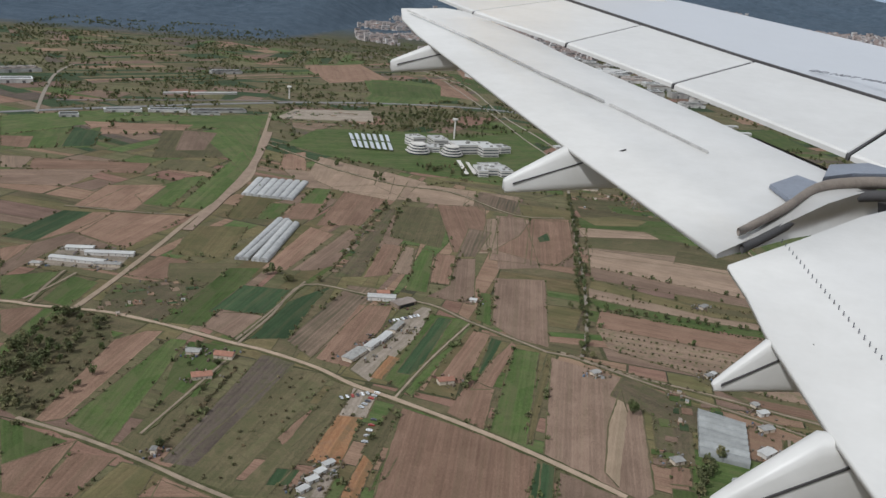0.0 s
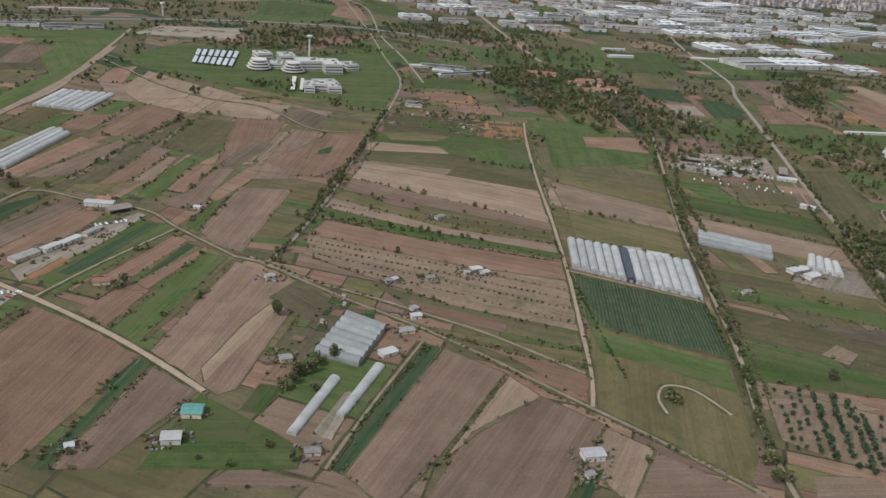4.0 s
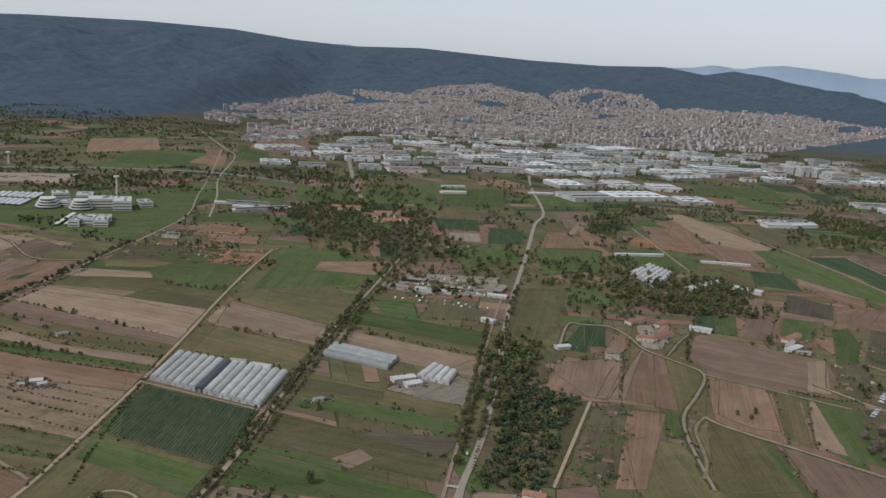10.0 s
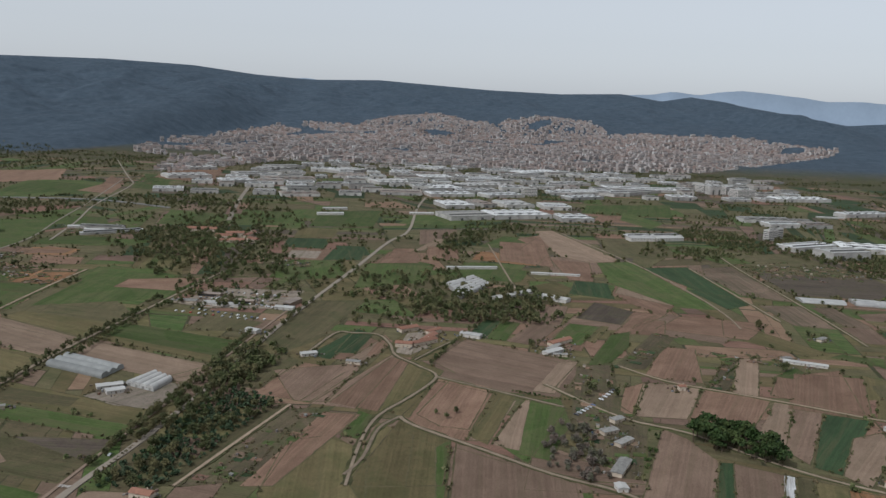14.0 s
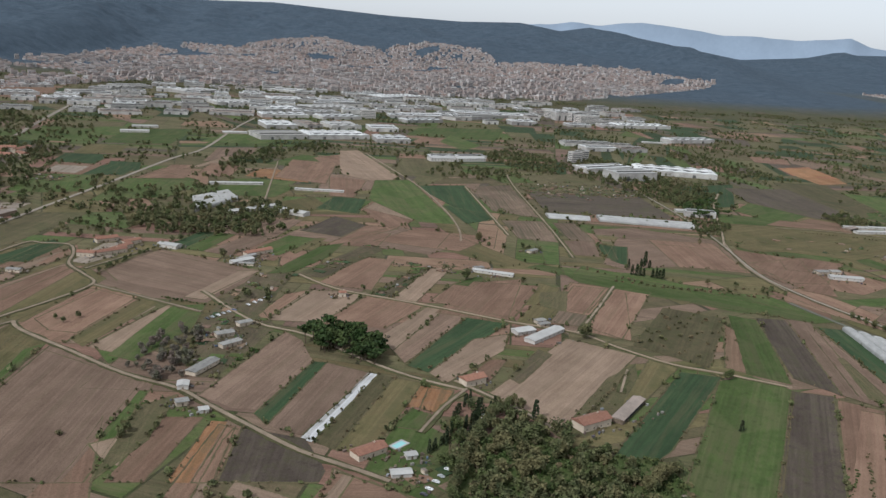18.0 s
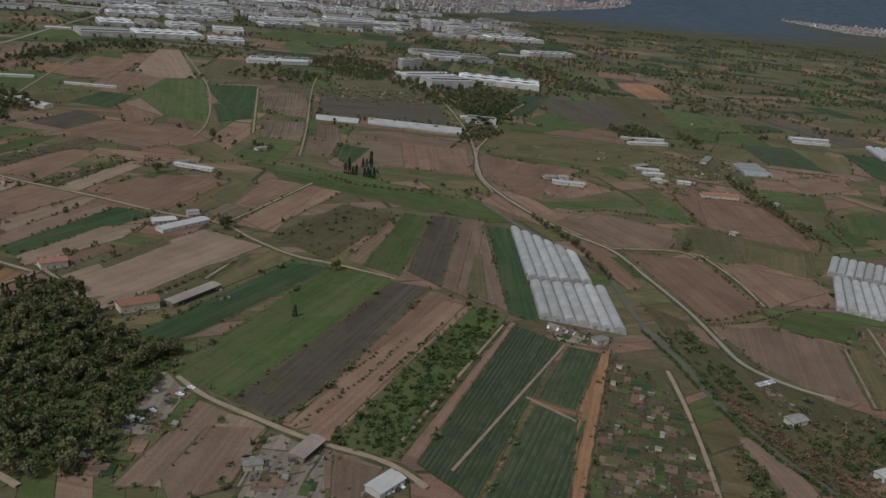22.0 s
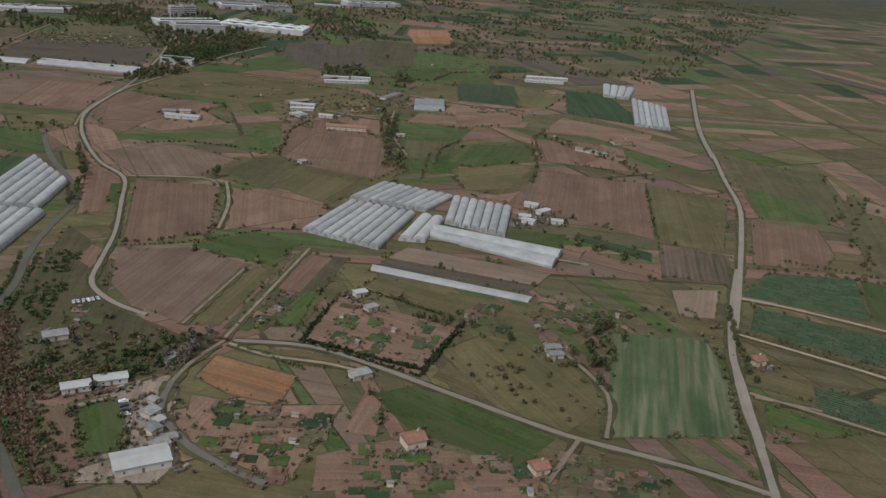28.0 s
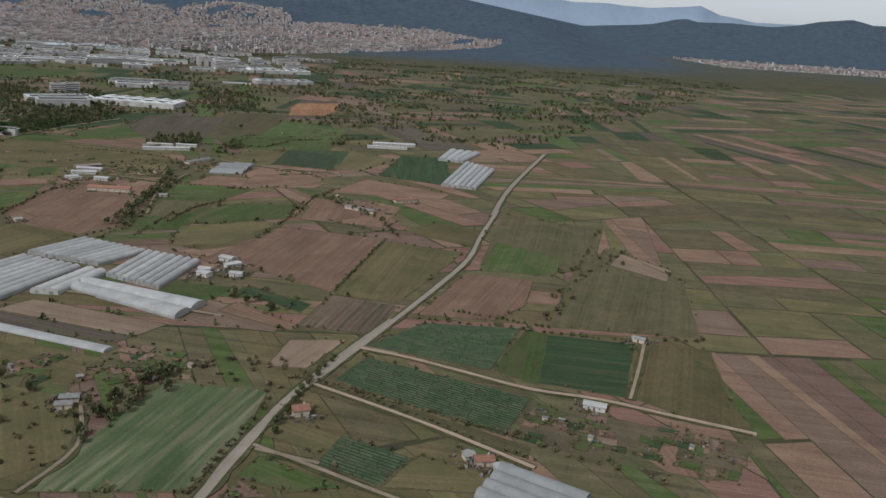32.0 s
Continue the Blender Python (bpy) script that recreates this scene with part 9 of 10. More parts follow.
def tower(x, y, h):
    ob = base("water_tower", x, y, 0.0, "slender white concrete water tower", "water tower")
    n = 16
    prof = [(1.6, -0.3), (1.5, h - 5), (5.0, h - 3), (5.2, h - 1.2), (4.6, h)]
    vs = [(r * math.cos(6.283 * i / n), r * math.sin(6.283 * i / n), z) for r, z in prof for i in range(n)]
    part("shaft", mesh_of("shaft", vs[:2 * n], [(i, (i + 1) % n, n + (i + 1) % n, n + i) for i in range(n)], WHITE), ob)
    fs = [(k * n + i, k * n + (i + 1) % n, k * n + n + (i + 1) % n, k * n + n + i) for k in (0, 1, 2) for i in range(n)] + [tuple(range(3 * n, 4 * n))]
    part("tank", mesh_of("tank", vs[n:], fs, WHITE), ob)


tower(12, 1522, 37)
tower(-346, 1840, 27)

# ---- the town and the works at the foot of the hills ----
TOWN_WALL = island_mat("town_walls", [(0.0, (0.42, 0.36, 0.33)), (0.3, (0.52, 0.48, 0.46)), (0.55, (0.38, 0.31, 0.28)), (0.8, (0.66, 0.64, 0.62)), (1.0, (0.34, 0.29, 0.27))], 0.9, 0.05)
TOWN_ROOF = island_mat("town_roofs", [(0.0, (0.23, 0.16, 0.13)), (0.4, (0.27, 0.195, 0.165)), (0.6, (0.36, 0.33, 0.32)), (0.85, (0.24, 0.15, 0.12)), (1.0, (0.5, 0.47, 0.45))], 0.9, 0.05)


def town():
    rnd = random.Random(5)
    V, F, RV, RF, WV, WF = [], [], [], [], [], []
    for i in range(44000):
        east = i >= 40000       # the next town, at the foot of the eastern hills
        x, y = (rnd.uniform(4300, 6600), rnd.uniform(4650, 5450)) if east else (rnd.uniform(-480, 3300), rnd.uniform(2560, 5450))
        left = np.interp(y, (2560, 2700, 3200, 3400, 3900, 5400), (40, -90, -130, -380, -450, -80))
        if not east and (x < left or x > 1500 + (y - 3000) * 0.9 or y < 2560 + 680 * max(0.0, min(1.0, x / 260)) + max(0, x - 1300) * 0.3):
            continue
        z = height(x, y)
        rise = 48.0 * max(0.0, min(1.4, (y - 3300) / 1700)) ** 1.5
        if not east and (z > rise + 22 and math.hypot((x - 760) / 420, (y - 5100) / 330) > 1 and math.hypot((x - 1500) / 330, (y - 5250) / 280) > 1):
            continue
        if noise.noise(Vector((x / 260.0, y / 260.0, 9))) < (-0.42 if x > 100 else -0.1) + 0.12 * max(0.0, min(1.0, (y - 4500) / 500)):
            continue
        tall = rnd.random() < (0.2 if y < 4300 else 0.05)
        w, d, h = (rnd.uniform(6, 13), rnd.uniform(4, 7), rnd.uniform(12, 24)) if tall else (rnd.uniform(3, 7), rnd.uniform(3, 6), rnd.uniform(5, 10))
        an = 0.35 + 0.5 * round(noise.noise(Vector((x / 500.0, y / 500.0, 1))) * 3) / 3
        c, s = math.cos(an), math.sin(an)
        v, f = box(-w, w, -d, d, -4, h)
        n = len(V)
        V += [(x + a * c - b * s, y + a * s + b * c, z + q) for a, b, q in v]
        F += [tuple(i + n for i in q) for q in f]
        r = 0.3 if tall else 2.2
        v = [(-w - 0.4, -d - 0.4, h), (w + 0.4, -d - 0.4, h), (w + 0.4, d + 0.4, h), (-w - 0.4, d + 0.4, h), (-w, 0, h + r), (w, 0, h + r)]
        n = len(RV)
        RV += [(x + a * c - b * s, y + a * s + b * c, z + q + 0.1) for a, b, q in v]
        RF += [tuple(i + n for i in q) for q in ((0, 1, 5, 4), (2, 3, 4, 5), (1, 2, 5), (3, 0, 4))]
        for k in range(0 if not tall else 5):
            q = 2.0 + k * 3.2
            if q + 1.6 > h:
                break
            v, f = box(-w + 1, w - 1, -d - 0.15, -d + 0.1, q, q + 1.3)
            n = len(WV)
            WV += [(x + a * c - b * s, y + a * s + b * c, z + g) for a, b, g in v]
            WF += [tuple(i + n for i in g) for g in f]
    ob = tagged(new("town", mesh_of("town", V, F, TOWN_WALL)), "dense distant town of cream and terracotta houses below wooded hills", "town", "", "stuff")
    tagged(part("roofs", mesh_of("roofs", RV, RF, TOWN_ROOF), ob), kind="stuff")
    tagged(part("windows", mesh_of("windows", WV, WF, GLASS), ob), kind="stuff")


town()


def works():
    """Industrial halls in blocks between the plain and the town, with streets between them."""
    rnd = random.Random(11)
    ca, sa = math.cos(0.2), math.sin(0.2)
    for j in range(20):
        for i in range(26):
            u, v = i * 88 + rnd.uniform(-6, 6) + (22 if j % 2 else 0), j * 72 + rnd.uniform(-4, 4)
            x, y = 80 + u * ca - v * sa, 1930 + u * sa + v * ca
            if y < 2230 + 0.1 * abs(x - 500) or y > 2560 + 640 * max(0.0, min(1.0, x / 260)) or x < 60 + (y - 2050) * 0.33 or x > 1950 or rnd.random() < 0.3 or noise.noise(Vector((x / 150.0, y / 150.0, 2))) < -0.25:
                continue
            w, d = rnd.uniform(34, 80), rnd.uniform(26, 50)
            building("hall", round(d), round(rnd.uniform(7, 13), 1), (x - w / 2 * ca, y - w / 2 * sa), (x + w / 2 * ca, y + w / 2 * sa))


works()



def terrace(x, y, r, turn, levels):
    """A stepped round hospital wing: curved white parapets over dark window bands."""
    ob = base("hospital_terrace", x, y, turn, "white curved hospital wing with stepped terraces and dark window bands", "hospital building")

    def half(q, z0, z1):
        ring = [(q * math.cos(math.pi + math.pi * k / 16), q * math.sin(math.pi + math.pi * k / 16) * 0.9) for k in range(17)] + [(q, r * 0.8), (-q, r * 0.8)]
        n = len(ring)
        return [(u, v, z) for z in (z0, z1) for u, v in ring], [tuple(range(n, 2 * n))] + [(i, (i + 1) % n, n + (i + 1) % n, n + i) for i in range(n)]
    for k in range(levels):
        q = r * (1 - 0.13 * k)
        part("window_band", mesh_of("window_band", *half(q - 1.0, k * 4.0 - 0.2, k * 4.0 + 2.4), GLASS), ob)
        part("parapet", mesh_of("parapet", *half(q, k * 4.0 + 2.4, k * 4.0 + 4.0), WHITE), ob)


terrace(-45, 1378, 19, 0.35, 4)
terrace(10, 1376, 18, 0.35, 4)


def canopy(ax, ay, bx, by, width):
    d = math.hypot(bx - ax, by - ay)
    ob = base("walkway_canopy", ax, ay, math.atan2(by - ay, bx - ax), "long white covered walkway beside the hospital", "canopy")
    part("roof", mesh_of("roof", *box(0, d, -width / 2, width / 2, 3.4, 3.8), WHITE), ob)
    for k in range(6):
        part("post", mesh_of("post", *box(d * (k + 0.2) / 5.4, d * (k + 0.2) / 5.4 + 0.4, -0.2, 0.2, -0.2, 3.4), STEEL), ob)


canopy(33, 1238, 20, 1330, 6)
canopy(45, 1242, 34, 1320, 5)


def yard_clutter():
    """Pallets, tanks, trailers and heaps round the farm buildings."""
    rnd = random.Random(17)
    bits, leaves = [], []
    for p, r, kind in placed:
        if kind in ("hall", "clinic") or p.y > 1000:
            continue
        for _ in range(16):
            an, d = rnd.uniform(0, 6.28), r * 0.6 + rnd.uniform(1, 9)
            x, y = p.x + math.cos(an) * d, p.y + math.sin(an) * d * 0.8
            if on_lane(x, y):
                continue
            q, h, tw = rnd.uniform(0.25, 1.1), rnd.uniform(0.5, 1.5), rnd.uniform(0, 1.6)
            v, f = box(-q, q * rnd.uniform(0.6, 1.8), -q * 0.6, q * 0.7, 0, h + 0.4)
            bits.append(([(x + s * math.cos(tw) - t * math.sin(tw), y + s * math.sin(tw) + t * math.cos(tw), z) for s, t, z in v], f))
            if rnd.random() < 0.5:
                leaves.append((x + rnd.uniform(-4, 4), y + rnd.uniform(-4, 4)))
    tagged(new("yard_clutter", mesh_of("yard_clutter", *join(*bits), CLUTTER)), "pallets, tanks and heaps round the farm buildings", "clutter", "", "stuff")
    clump("yard_scrub", "bush", leaves, 2.6, "low shrubs round the farm buildings", rnd, False)


def field_margins():
    """Thin grassy balks left between neighbouring fields."""
    rnd = random.Random(8)
    vs, fs = [], []
    for (kind, pts), (_, level) in zip(made_fields, field_boxes):
        z = 0.08 + 0.006 * level + 0.005
        if min(p[1] for p in pts) > 1500:
            continue
        for a, c in zip(pts, pts[1:] + pts[:1]):
            d = math.hypot(c[0] - a[0], c[1] - a[1])
            if d < 12 or rnd.random() < 0.25:
                continue
            nx, ny = -(c[1] - a[1]) / d, (c[0] - a[0]) / d
            steps = max(2, int(d / 6))
            n = len(vs)
            for k in range(steps + 1):
                s, w, o = k / steps, rnd.uniform(0.25, 0.85), rnd.uniform(-0.3, 0.3)
                x, y = a[0] + (c[0] - a[0]) * s + nx * o, a[1] + (c[1] - a[1]) * s + ny * o
                vs += [(x - nx * w, y - ny * w, z), (x, y, z + 0.12), (x + nx * w, y + ny * w, z)]
            for k in range(steps):
                for e in (0, 1):
                    fs.append((n + 3 * k + e, n + 3 * k + 3 + e, n + 3 * k + 4 + e, n + 3 * k + 1 + e))
    tagged(new("field_margins", mesh_of("field_margins", vs, fs, FIELD["wd"])), "thin weedy grass balks between the fields", "grass", "", "stuff")


field_margins()



def pool(x, y, turn):
    ob = base("swimming_pool", x, y, turn, "small turquoise swimming pool with a pale stone surround", "pool", "", soil(x, y) + 0.25)
    part("surround", mesh_of("surround", *join(box(-6, 6, -3.4, -2.2, -0.9, 0.15), box(-6, 6, 2.2, 3.4, -0.9, 0.15), box(-6, -4.6, -2.2, 2.2, -0.9, 0.15), box(4.6, 6, -2.2, 2.2, -0.9, 0.15)), PALE), ob)
    part("water", mesh_of("water", *box(-4.6, 4.6, -2.2, 2.2, -0.9, 0.02), plain_mat("pool_water", (0.25, 0.5, 0.5), 0.1, 0, 0.1, 0.3, 0.05, 0.5)), ob)


def crossing(x, y, turn):
    ob = base("zebra_crossing", x, y, turn, "white painted zebra crossing on the country road", "road marking", "", 1.2)
    for k in range(7):
        part("bar", mesh_of("bar", *box(-1.6, 1.6, (k - 3) * 1.1 - 0.28, (k - 3) * 1.1 + 0.28, -0.05, 0.02), WHITE), ob)


pool(1113, 470, 0.83)
crossing(619, 518, 1.43)

# ---- loose plants of the plain ----
SMALL = {}


def small_plant(seed, n, size):
    rnd = random.Random(seed)
    return leaf_cloud(rnd, n, 0.9, 0.75, 0.7, size, "ball", 3)


SMALL = [small_plant(k, 14, 0.46) for k in range(6)]


def sprinkle(name, kind, spots, label, category):
    rnd = random.Random(len(spots))
    V, F, nv = [], [], 0
    for x, y, s in spots:
        cv, cf = SMALL[rnd.randrange(6)]
        an = rnd.uniform(0, 6.28)
        ca, sa = math.cos(an) * s, math.sin(an) * s
        V.append(np.array(cv) @ np.array(((ca, sa, 0), (-sa, ca, 0), (0, 0, s * rnd.uniform(0.8, 1.3)))) + (x, y, height(x, y)))
        F.append(np.array(cf) + nv)
        nv += len(cv)
    tagged(new(name, mesh_of(name, np.concatenate(V).tolist(), np.concatenate(F).tolist(), LEAF[kind])), label, category, "", "stuff")


def on_lane(x, y, gap=4.0):
    return (int(x // 8), int(y // 8)) in LANE_CELLS


LANE_CELLS = set()
for p in lanes:
    for x, y in along(p, 3.0):
        LANE_CELLS.add((int(x // 8), int(y // 8)))


FIELD_CELLS = {}
for _, q in made_fields:
    xs, ys = [p[0] for p in q], [p[1] for p in q]
    for i in range(int(min(xs) // 60), int(max(xs) // 60) + 1):
        for j in range(int(min(ys) // 60), int(max(ys) // 60) + 1):
            FIELD_CELLS.setdefault((i, j), []).append(q)


def in_field(x, y, rim=3.0):
    """Well inside a tilled field."""
    return any(all(inside((x + a, y + b), q) for a, b in ((rim, 0), (-rim, 0), (0, rim), (0, -rim))) for q in FIELD_CELLS.get((int(x // 60), int(y // 60)), ()))


def verges():
    rnd = random.Random(21)
    low, high = [], []
    for kind, pts in made_fields:
        for a, b in zip(pts, pts[1:] + pts[:1]):
            d = math.hypot(b[0] - a[0], b[1] - a[1])
            if a[1] > 1500:
                continue
            dens = max(0.0, noise.noise(Vector((a[0] / 90.0, a[1] / 90.0, 5))) + 0.36)
            for k in range(int(d / 2.5)):
                if rnd.random() > dens:
                    continue
                s = rnd.random()
                x, y = a[0] + (b[0] - a[0]) * s + rnd.gauss(0, 1.2), a[1] + (b[1] - a[1]) * s + rnd.gauss(0, 1.2)
                if not on_lane(x, y) and not in_field(x, y):
                    (high if rnd.random() < 0.13 else low).append((x, y, 0.3 + 1.3 * rnd.random() ** 2.5))
    sprinkle("verge_scrub", "bush", low, "low scrub and weeds along field edges", "scrub")
    sprinkle("verge_trees", "tree", [(x, y, s * 1.6 + 0.8) for x, y, s in high], "small dark shrubs between the fields", "shrubs")


yard_clutter()


def far_trees():
    rnd = random.Random(33)
    near, far = [], []
    for _ in range(52000):
        x, y = rnd.uniform(-1500, 3600), rnd.uniform(950, 3300)
        if abs(x - 900) > 500 + y * 0.72 or on_lane(x, y):
            continue
        v = noise.noise(Vector((x / 170.0, y / 110.0, 11))) + 0.5 * noise.noise(Vector((x / 50.0, y / 50.0, 4)))
        if v < -0.06 + 0.3 * (y < 1250) + 0.14 * (y > 2100 and x > 100):
            continue
        if in_field(x, y, 1.0):
            continue
        if any((p.x - x) ** 2 + (p.y - y) ** 2 < (0.62 * r) ** 2 for p, r, k in placed):
            continue
        (near if y < 1900 else far).append((x, y, rnd.uniform(1.6, 4.4)))
    sprinkle("plain_trees", "tree", near, "scattered dark trees and copses of the plain", "trees")
    sprinkle("valley_trees", "tree", far, "distant belts of dark trees before the town", "trees")


verges()
far_trees()


# ---- the airliner's wing, where the flight begins ----
def wing():
    paint = plain_mat("wing_paint", (0.5, 0.485, 0.46), 0.45, 0, 0.06, 0.6, 0.02, 0.45, (0.43, 0.415, 0.39))
    grey = plain_mat("grey_wing_skin", (0.38, 0.385, 0.4), 0.35, 0, 0.06, 0.6, 0.0, 0.5)
    yellow = plain_mat("yellow_paint", (0.75, 0.42, 0.02), 0.4, 0, 0.05, 1.0, 0.0, 0.5)
    dark = plain_mat("dark_seal_and_bay_shade", (0.06, 0.056, 0.055), 0.7, 0, 0.3, 3.0, 0.05, 0.3)
    rubber = plain_mat("brown_rubber", (0.2, 0.165, 0.135), 0.7, 0, 0.35, 4.0, 0.1, 0.3)
    metal = plain_mat("bare_metal_plate", (0.17, 0.185, 0.22), 0.35, 0.4, 0.3, 4.0, 0.02, 0.5)
    soot = plain_mat("sooty_joint", (0.46, 0.445, 0.42), 0.6, 0, 0.5, 6.0, 0.0, 0.3)
    ink = plain_mat("grey_stencil_paint", (0.1, 0.1, 0.11), 0.6, 0, 0.1, 3.0, 0.0, 0.3)
    eye = PATH[0][1]
    ob = base("airliner_wing", eye[0] / PLAN, eye[1] / PLAN, 0.0, "white airliner wing with lowered flaps and a yellow winglet, in flight", "aircraft wing", "", eye[2] / PLAN)

    def skin(name, top, thick, mat, label=""):
        """A panel from its outline: upper skin, lower skin, rounded rim."""
        n = len(top)
        c = [sum(p[k] for p in top) / n for k in range(3)]
        vs = [tuple(p) for p in top] + [(p[0] + (c[0] - p[0]) * 0.02, p[1] + (c[1] - p[1]) * 0.02, p[2] + min(0.02, thick)) for p in top] + [(p[0], p[1], p[2] - thick) for p in top]
        fs = [tuple(range(n, 2 * n)), tuple(range(3 * n - 1, 2 * n - 1, -1))]
        for i in range(n):
            j = (i + 1) % n
            fs += [(i, j, n + j, n + i), (2 * n + i, 2 * n + j, j, i)]
        return part(name, mesh_of(name, vs, fs, mat), ob, label)

    def at(x, y, up=0.0):
        return (x, y, -1.9 + 0.1 * y + up)

    def gap(y):
        """The spoilers' trailing edge."""
        return float(np.interp(y, (3.6, 6.5, 6.9, 8.16, 9.08, 11.0, 12.31, 13.95, 15.2), (4.9, 3.38, 3.25, 2.69, 2.3, 1.38, 0.65, -0.3, -0.75)))

    def hinge(y):
        return float(np.interp(y, (3.4, 8.99, 11.03, 15.28, 15.9), (7.2, 4.51, 3.52, 1.75, 1.45)))
    # between the leading edge and the spoilers' hinge line
    skin("wing_box", [at(hinge(15.6), 15.6), at(hinge(11.03), 11.03), at(hinge(8.99), 8.99), at(hinge(3.4), 3.4), at(9.6, 2.2), at(11.6, 2.2), at(6.1, 12.5), at(3.9, 16.2)], 0.35, grey, "grey upper wing skin")
    line = (15.6, 11.03, 8.99, 3.4)
    skin("hinge_line", [at(hinge(y) - 0.05, y, 0.022) for y in line] + [at(hinge(y) - 0.01, y, 0.022) for y in line[::-1]], 0.05, dark, "dark hinge gap")
    seams = [(15.2, 15.9), (13.05, 15.1), (11.0, 12.9), (9.08, 10.65), (6.9, 8.6), (4.6, 6.4), (3.4, 5.0)]
    for (yt, yh), (bt, bh) in zip(seams, seams[1:]):
        skin("spoiler" if yt < 14 else "aileron", [at(gap(bt) + 0.02, bt + 0.018), at(hinge(bh) - 0.06, bh + 0.018), at(hinge(yh) - 0.06, yh - 0.018), at(gap(yt) + 0.02, yt - 0.018)], 0.04, paint)
    for yt, yh in seams[1:-1]:
        skin("panel_seam", [at(gap(yt), yt - 0.03, -0.01), at(hinge(yh) - 0.1, yh - 0.03, -0.01), at(hinge(yh) - 0.1, yh + 0.03, -0.01), at(gap(yt), yt + 0.03, -0.01)], 0.03, dark, "dark seam between spoiler panels")

    def flap(name, rows, label):
        """Lofted flap: leading edge, crown and drooping trailing edge at each station; the front of a station may lie further out."""
        prof = []
        for xf, xt, y, yf in rows:
            ring = []
            for q, d in ((1.0, -0.2), (0.97, -0.08), (0.85, 0.03), (0.6, 0.05), (0.3, 0.02), (0.0, 0.0), (0.0, -0.03), (0.4, -0.1), (0.8, -0.22)):
                w = y + (yf - y) * q
                ring.append((xt + (xf - xt) * q, w, -1.9 + 0.1 * w + d))
            prof.append(ring)
        m = len(prof[0])
        vs = [p for q in prof for p in q]
        fs = [(i * m + k, i * m + (k + 1) % m, (i + 1) * m + (k + 1) % m, (i + 1) * m + k) for i in range(len(prof) - 1) for k in range(m)]
        fs += [tuple(range(m)), tuple(range(len(vs) - 1, len(vs) - m - 1, -1))]
        return part(name, mesh_of(name, vs, fs, paint, True), ob, label)

    def trail(y):
        return float(np.interp(y, (4.65, 6.57, 10.88, 12.59, 13.2), (1.58, 0.91, -0.46, -0.88, -0.75)))
    outer = [(3.19, 1.58, 4.65, 6.1), (3.1, trail(5.3), 5.3, 6.5), (2.85, trail(6.2), 6.2, 7.1)]
    outer += [(gap(f) - float(np.interp(f, (7, 10, 11.5), (0.28, 0.28, 0.06))), trail(y), y, f) for y, f in ((7.4, 7.9), (8.6, 8.8), (9.8, 9.9), (10.9, 10.9), (12.0, 12.0), (12.9, 12.9))]
    fl = flap("outer_flap", outer, "lowered outer flap with worn streaks")
    inner = flap("inner_flap", [(3.4, 1.6, 4.5, 5.85), (3.9, 1.6, 4.15, 5.4), (4.3, 1.57, 3.76, 4.9), (4.4, 1.57, 3.0, 3.8), (4.4, 1.59, 2.53, 3.0), (4.4, 1.62, 2.0, 2.3)], "lowered inner flap")
    for a, b, w in (((-0.7, 12.42), (0.17, 10.62), 0.006), ((0.17, 10.62), (0.92, 8.88), 0.01), ((0.92, 8.88), (1.4, 7.9), 0.014), ((1.44, 7.8), (2.0, 6.5), 0.005)):
        skin("panel_joint", [at(a[0] - w, a[1], 0.052), at(a[0] + w, a[1], 0.052), at(b[0] + w, b[1], 0.052), at(b[0] - w, b[1], 0.052)], 0.01, soot, "soot-stained joint across the flap").parent = fl
    # rows of rivets along the inner flap
    bits = []
    for k in range(26):
        y = 4.86 - k * 0.06
        v, f = box(2.02 - 0.002, 2.02 + 0.002, y - 0.002, y + 0.002, -1.9 + 0.1 * y + 0.01, -1.9 + 0.1 * y + 0.036)
        bits.append((v, f))
    tagged(part("rivets", mesh_of("rivets", *join(*bits), ink), inner, "row of small dark rivets"), kind="stuff")
    # rubber seal between the flaps, and the bare plates beside it

    def seal(name, mat, off, r0, r1, up):
        path = bez([(1.76, 4.88), (2.17, 5.32), (2.57, 5.80), (2.89, 5.99), (3.25, 6.06), (3.7, 6.0)], 4)
        vs, n = [], 8
        for k, (x, y) in enumerate(path):
            r = r0 + (r1 - r0) * min(1.0, k / 10)
            for i in range(n):
                vs.append((x, y + off + r * math.cos(0.785 * i), -1.9 + 0.1 * y + up + r * 0.7 * math.sin(0.785 * i)))
        m = len(path)
        fs = [(k * n + i, k * n + (i + 1) % n, k * n + n + (i + 1) % n, k * n + n + i) for k in range(m - 1) for i in range(n)] + [tuple(range(n)), tuple(range(m * n - 1, m * n - n - 1, -1))]
        part(name, mesh_of(name, vs, fs, mat, True), ob, "brown rubber flap seal" if mat is rubber else "dark gap filler")
    seal("flap_seal", rubber, 0.0, 0.035, 0.065, 0.05)
    seal("gap_filler", dark, -0.11, 0.04, 0.06, -0.02)
    # dark sheet added below the gap, stands in for shade in the flap bay
    skin("flap_bay", [at(gap(y) - 0.4, y, -0.3) for y in (6.0, 7.2, 8.3)] + [at(gap(y) + 0.35, y, -0.3) for y in (8.3, 7.2, 6.0)], 0.04, dark, "dark sheet for the shade in the bay behind the spoilers")
    skin("metal_plate", [at(2.23, 5.76, 0.06), at(2.27, 5.45, 0.06), at(2.62, 5.86, 0.06), at(2.51, 6.02, 0.06)], 0.015, metal, "dark bare metal plate")
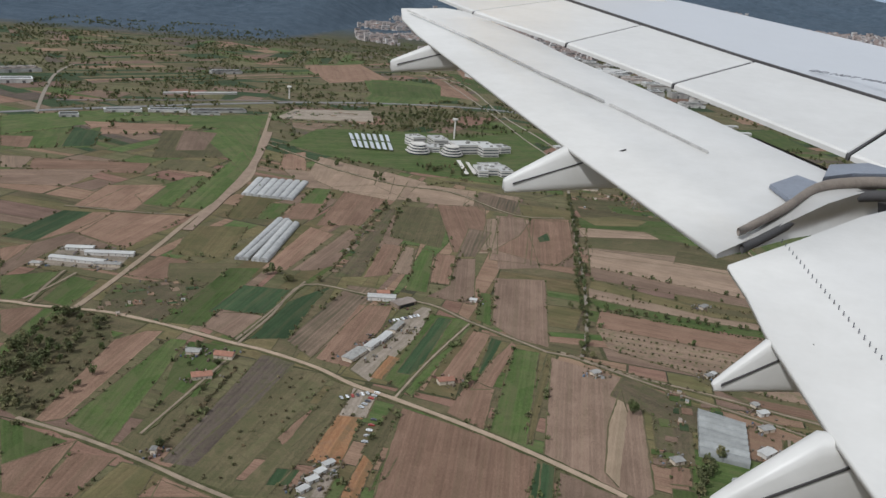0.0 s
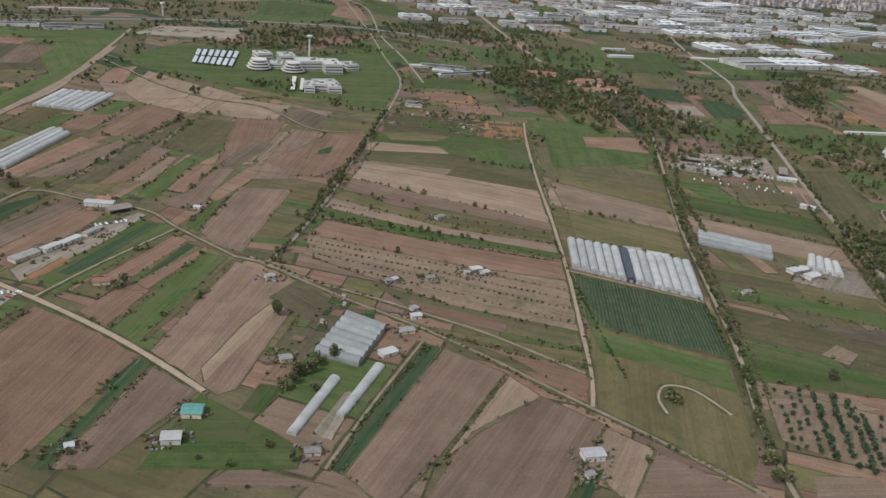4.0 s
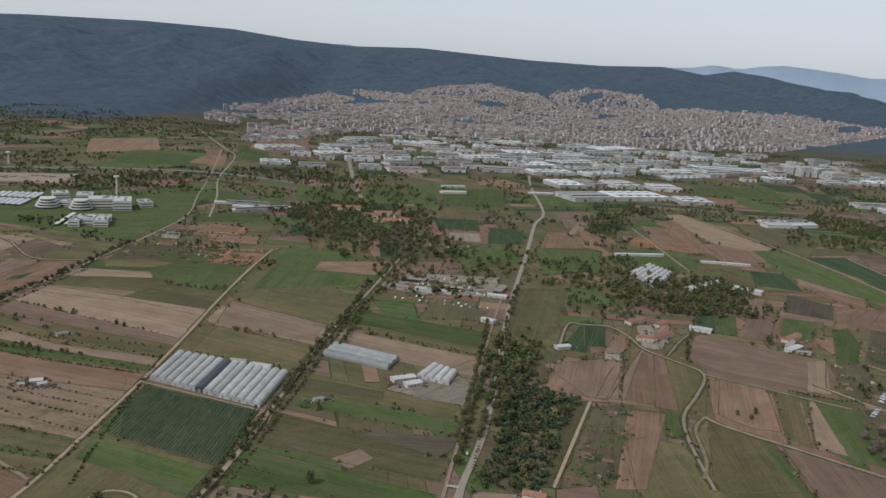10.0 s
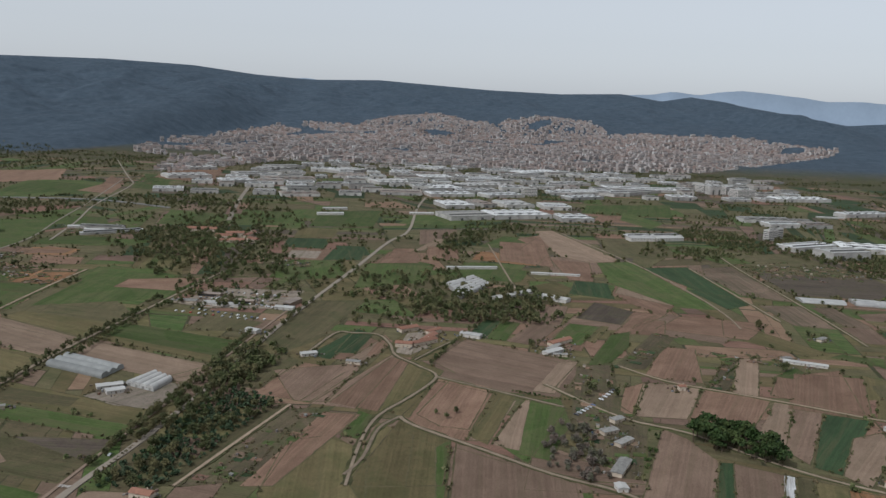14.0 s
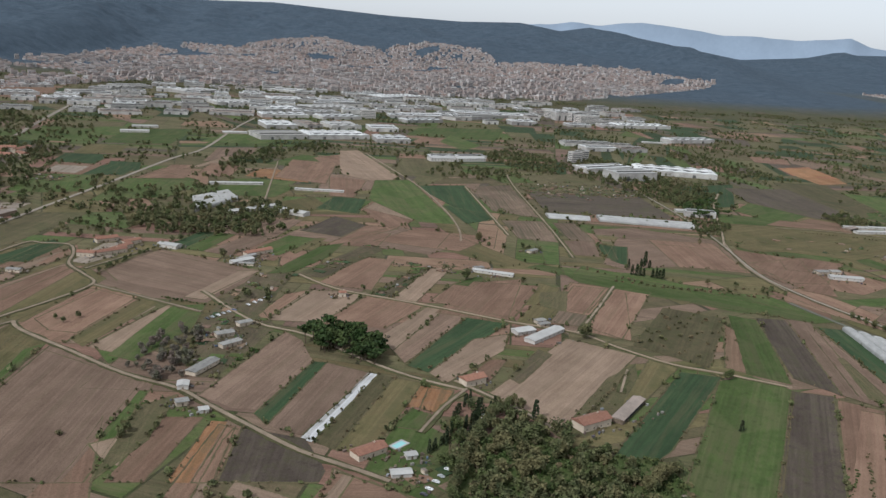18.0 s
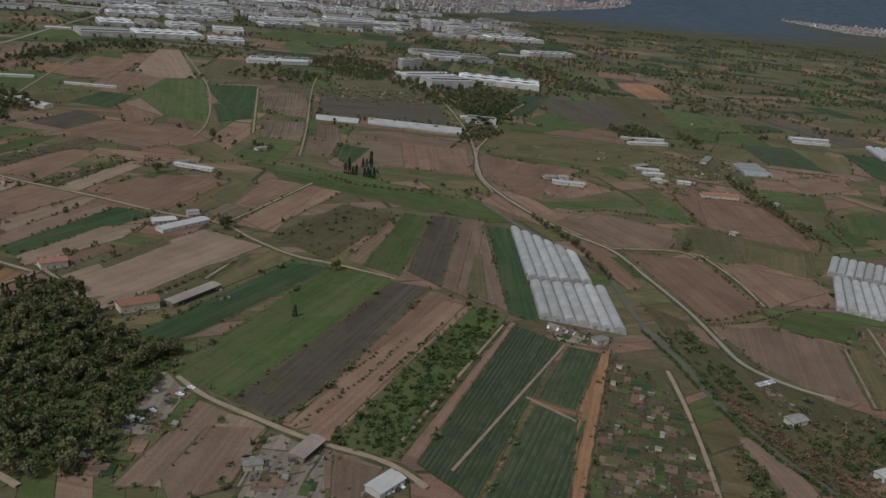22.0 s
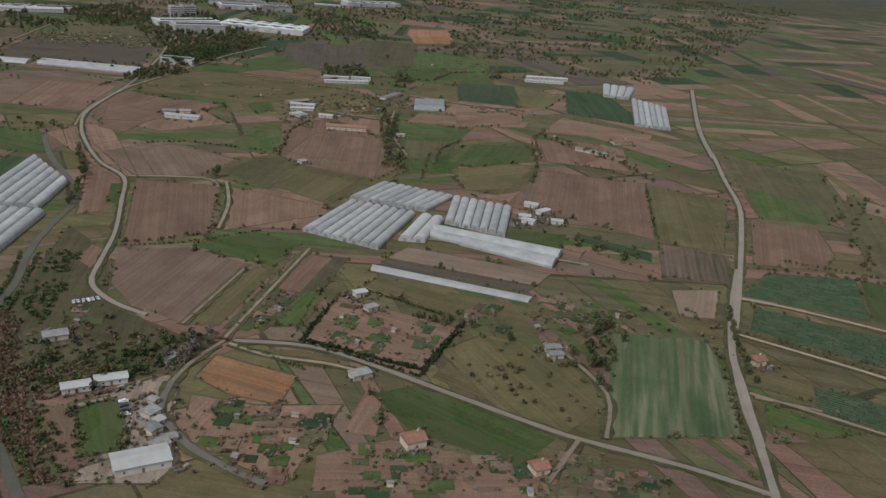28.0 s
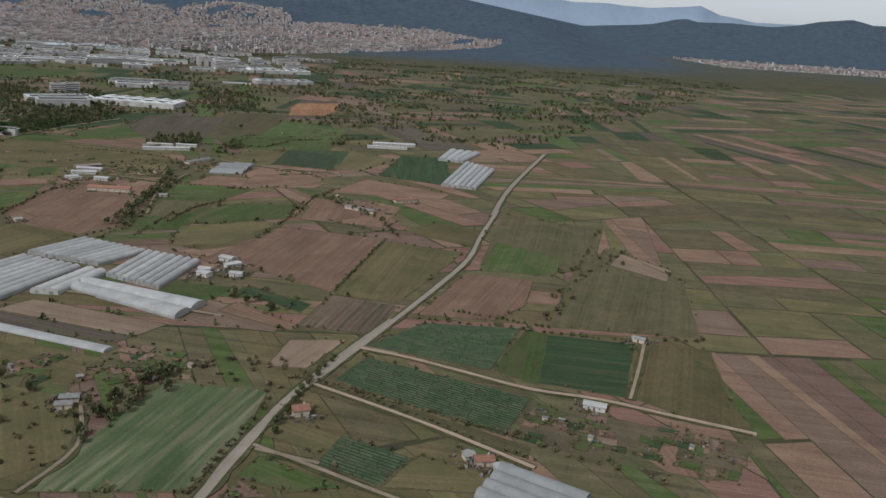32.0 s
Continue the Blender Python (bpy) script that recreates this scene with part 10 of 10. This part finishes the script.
    skin("metal_plate", [at(2.68, 5.98, 0.07), at(2.95, 6.12, 0.07), at(3.4, 6.2, 0.07), at(3.2, 6.42, 0.07), at(2.85, 6.3, 0.07)], 0.015, metal, "dark bare metal plate")
    # warning stencilled on the skin
    words = bpy.data.curves.new("stencil", "FONT")
    words.body, words.size, words.extrude = "DO NOT WALK OUTSIDE THIS AREA", 0.16, 0.002
    text = bpy.data.objects.new("stencil", words)
    text_mesh = bpy.data.meshes.new_from_object(text)
    bpy.data.objects.remove(text)
    text_mesh.materials.clear()
    text_mesh.materials.append(ink)
    st = part("stencil", text_mesh, ob, "grey stencilled warning")
    st.matrix_basis = Matrix.Translation(at(4.15, 10.25, 0.035)) @ pose(0, 0, 0, 5, 0, -63)
    # flap track fairings: blunt tail, deep body under the flap
    for y, (x0, z0), (x1, z1), (x2, z2), (x3, z3) in ((10.45, (-0.73, -1.09), (-0.72, -1.24), (-0.24, -0.85), (0.19, -1.14)), (6.57, (0.48, -1.53), (0.53, -1.65), (0.91, -1.24), (1.37, -1.54)),
                                                      (3.69, (1.35, -1.77), (1.39, -1.82), (1.56, -1.53), (1.76, -1.79)), (2.96, (1.17, -1.93), (1.19, -2.06), (1.53, -1.60), (1.79, -1.88))):
        g = x2 - x0
        low = z1 + (z3 - z1) * (x2 - x1) / (x3 - x1)
        rings = [(x0 - 0.05 * g, z0 - 0.02, z1 + 0.03, 0.12 * g), (x0, z0, z1, 0.2 * g), (x0 + 0.25 * g, z0 + 0.25 * (z2 - z0), z1 + 0.25 * (low - z1), 0.27 * g), (x2, z2 - 0.01, low, 0.33 * g), (x3, z2 - 0.02, z3, 0.36 * g), (x3 + 0.8 * g, z2 - 0.05, z3 + 0.05, 0.34 * g), (x3 + 1.8 * g, z2 - 0.1, z3 + 0.15, 0.2 * g)]
        vs, n = [], 16
        for x, zt, zb, w in rings:
            for i in range(n):
                c, q = math.cos(6.283 * i / n), math.sin(6.283 * i / n)
                vs.append((x, y + w / 2 * math.copysign(abs(c) ** 0.55, c), (zt + zb) / 2 + (zt - zb) / 2 * math.copysign(abs(q) ** 0.55, q)))
        fs = [(k * n + i, k * n + (i + 1) % n, k * n + n + (i + 1) % n, k * n + n + i) for k in range(len(rings) - 1) for i in range(n)] + [tuple(range(n)), tuple(range(len(vs) - 1, len(vs) - n - 1, -1))]
        fairing = part("flap_track_fairing", mesh_of("flap_track_fairing", vs, fs, paint, True), ob, "blunt white flap track fairing")
        m = z0 + 0.45 * (z1 - z0)
        v, f = box(x0 + 0.12 * g, x3, -0.004, 0.004, -0.006, 0.006)
        tilt = (z2 - 0.35 * (z2 - low) - m) / g
        part("panel_line", mesh_of("panel_line", [(a, y - 0.18 * g * (0.75 + 0.3 * min(1.0, (a - x0) / g)) + b, m + tilt * 0.8 * (a - x0) + c) for a, b, c in v], f, dark), fairing, "dark panel line")
    # winglet, swept up at the tip
    vs = []
    for s, x0, x1 in ((0, 1.0, 3.8), (0.15, 0.7, 3.2), (0.4, 0.3, 2.4), (1.0, -0.7, 0.6)):
        y, z = 15.65 + 0.7 * math.sin(min(1.0, s * 2.2) * 1.4), -0.35 + 2.4 * s ** 1.15
        vs += [(x0, y, z), (x1, y, z), (x1, y + 0.06, z), (x0, y + 0.06, z)]
    fs = [(k * 4 + i, k * 4 + (i + 1) % 4, k * 4 + 4 + (i + 1) % 4, k * 4 + 4 + i) for k in (0, 1) for i in range(4)]
    wl = part("winglet", mesh_of("winglet", vs[:12], fs + [(0, 3, 2, 1)], paint), ob)
    part("winglet_tip", mesh_of("winglet_tip", vs[8:], [(i, (i + 1) % 4, 4 + (i + 1) % 4, 4 + i) for i in range(4)] + [(4, 5, 6, 7)], yellow), wl, "yellow winglet tip")


wing()


# ---- lay the plan out at its scale ----
lay = Matrix.Scale(PLAN, 4)
for ob in scene.objects:
    if ob.parent is None and ob.type in ("MESH", "EMPTY"):
        ob.matrix_basis = lay @ ob.matrix_basis
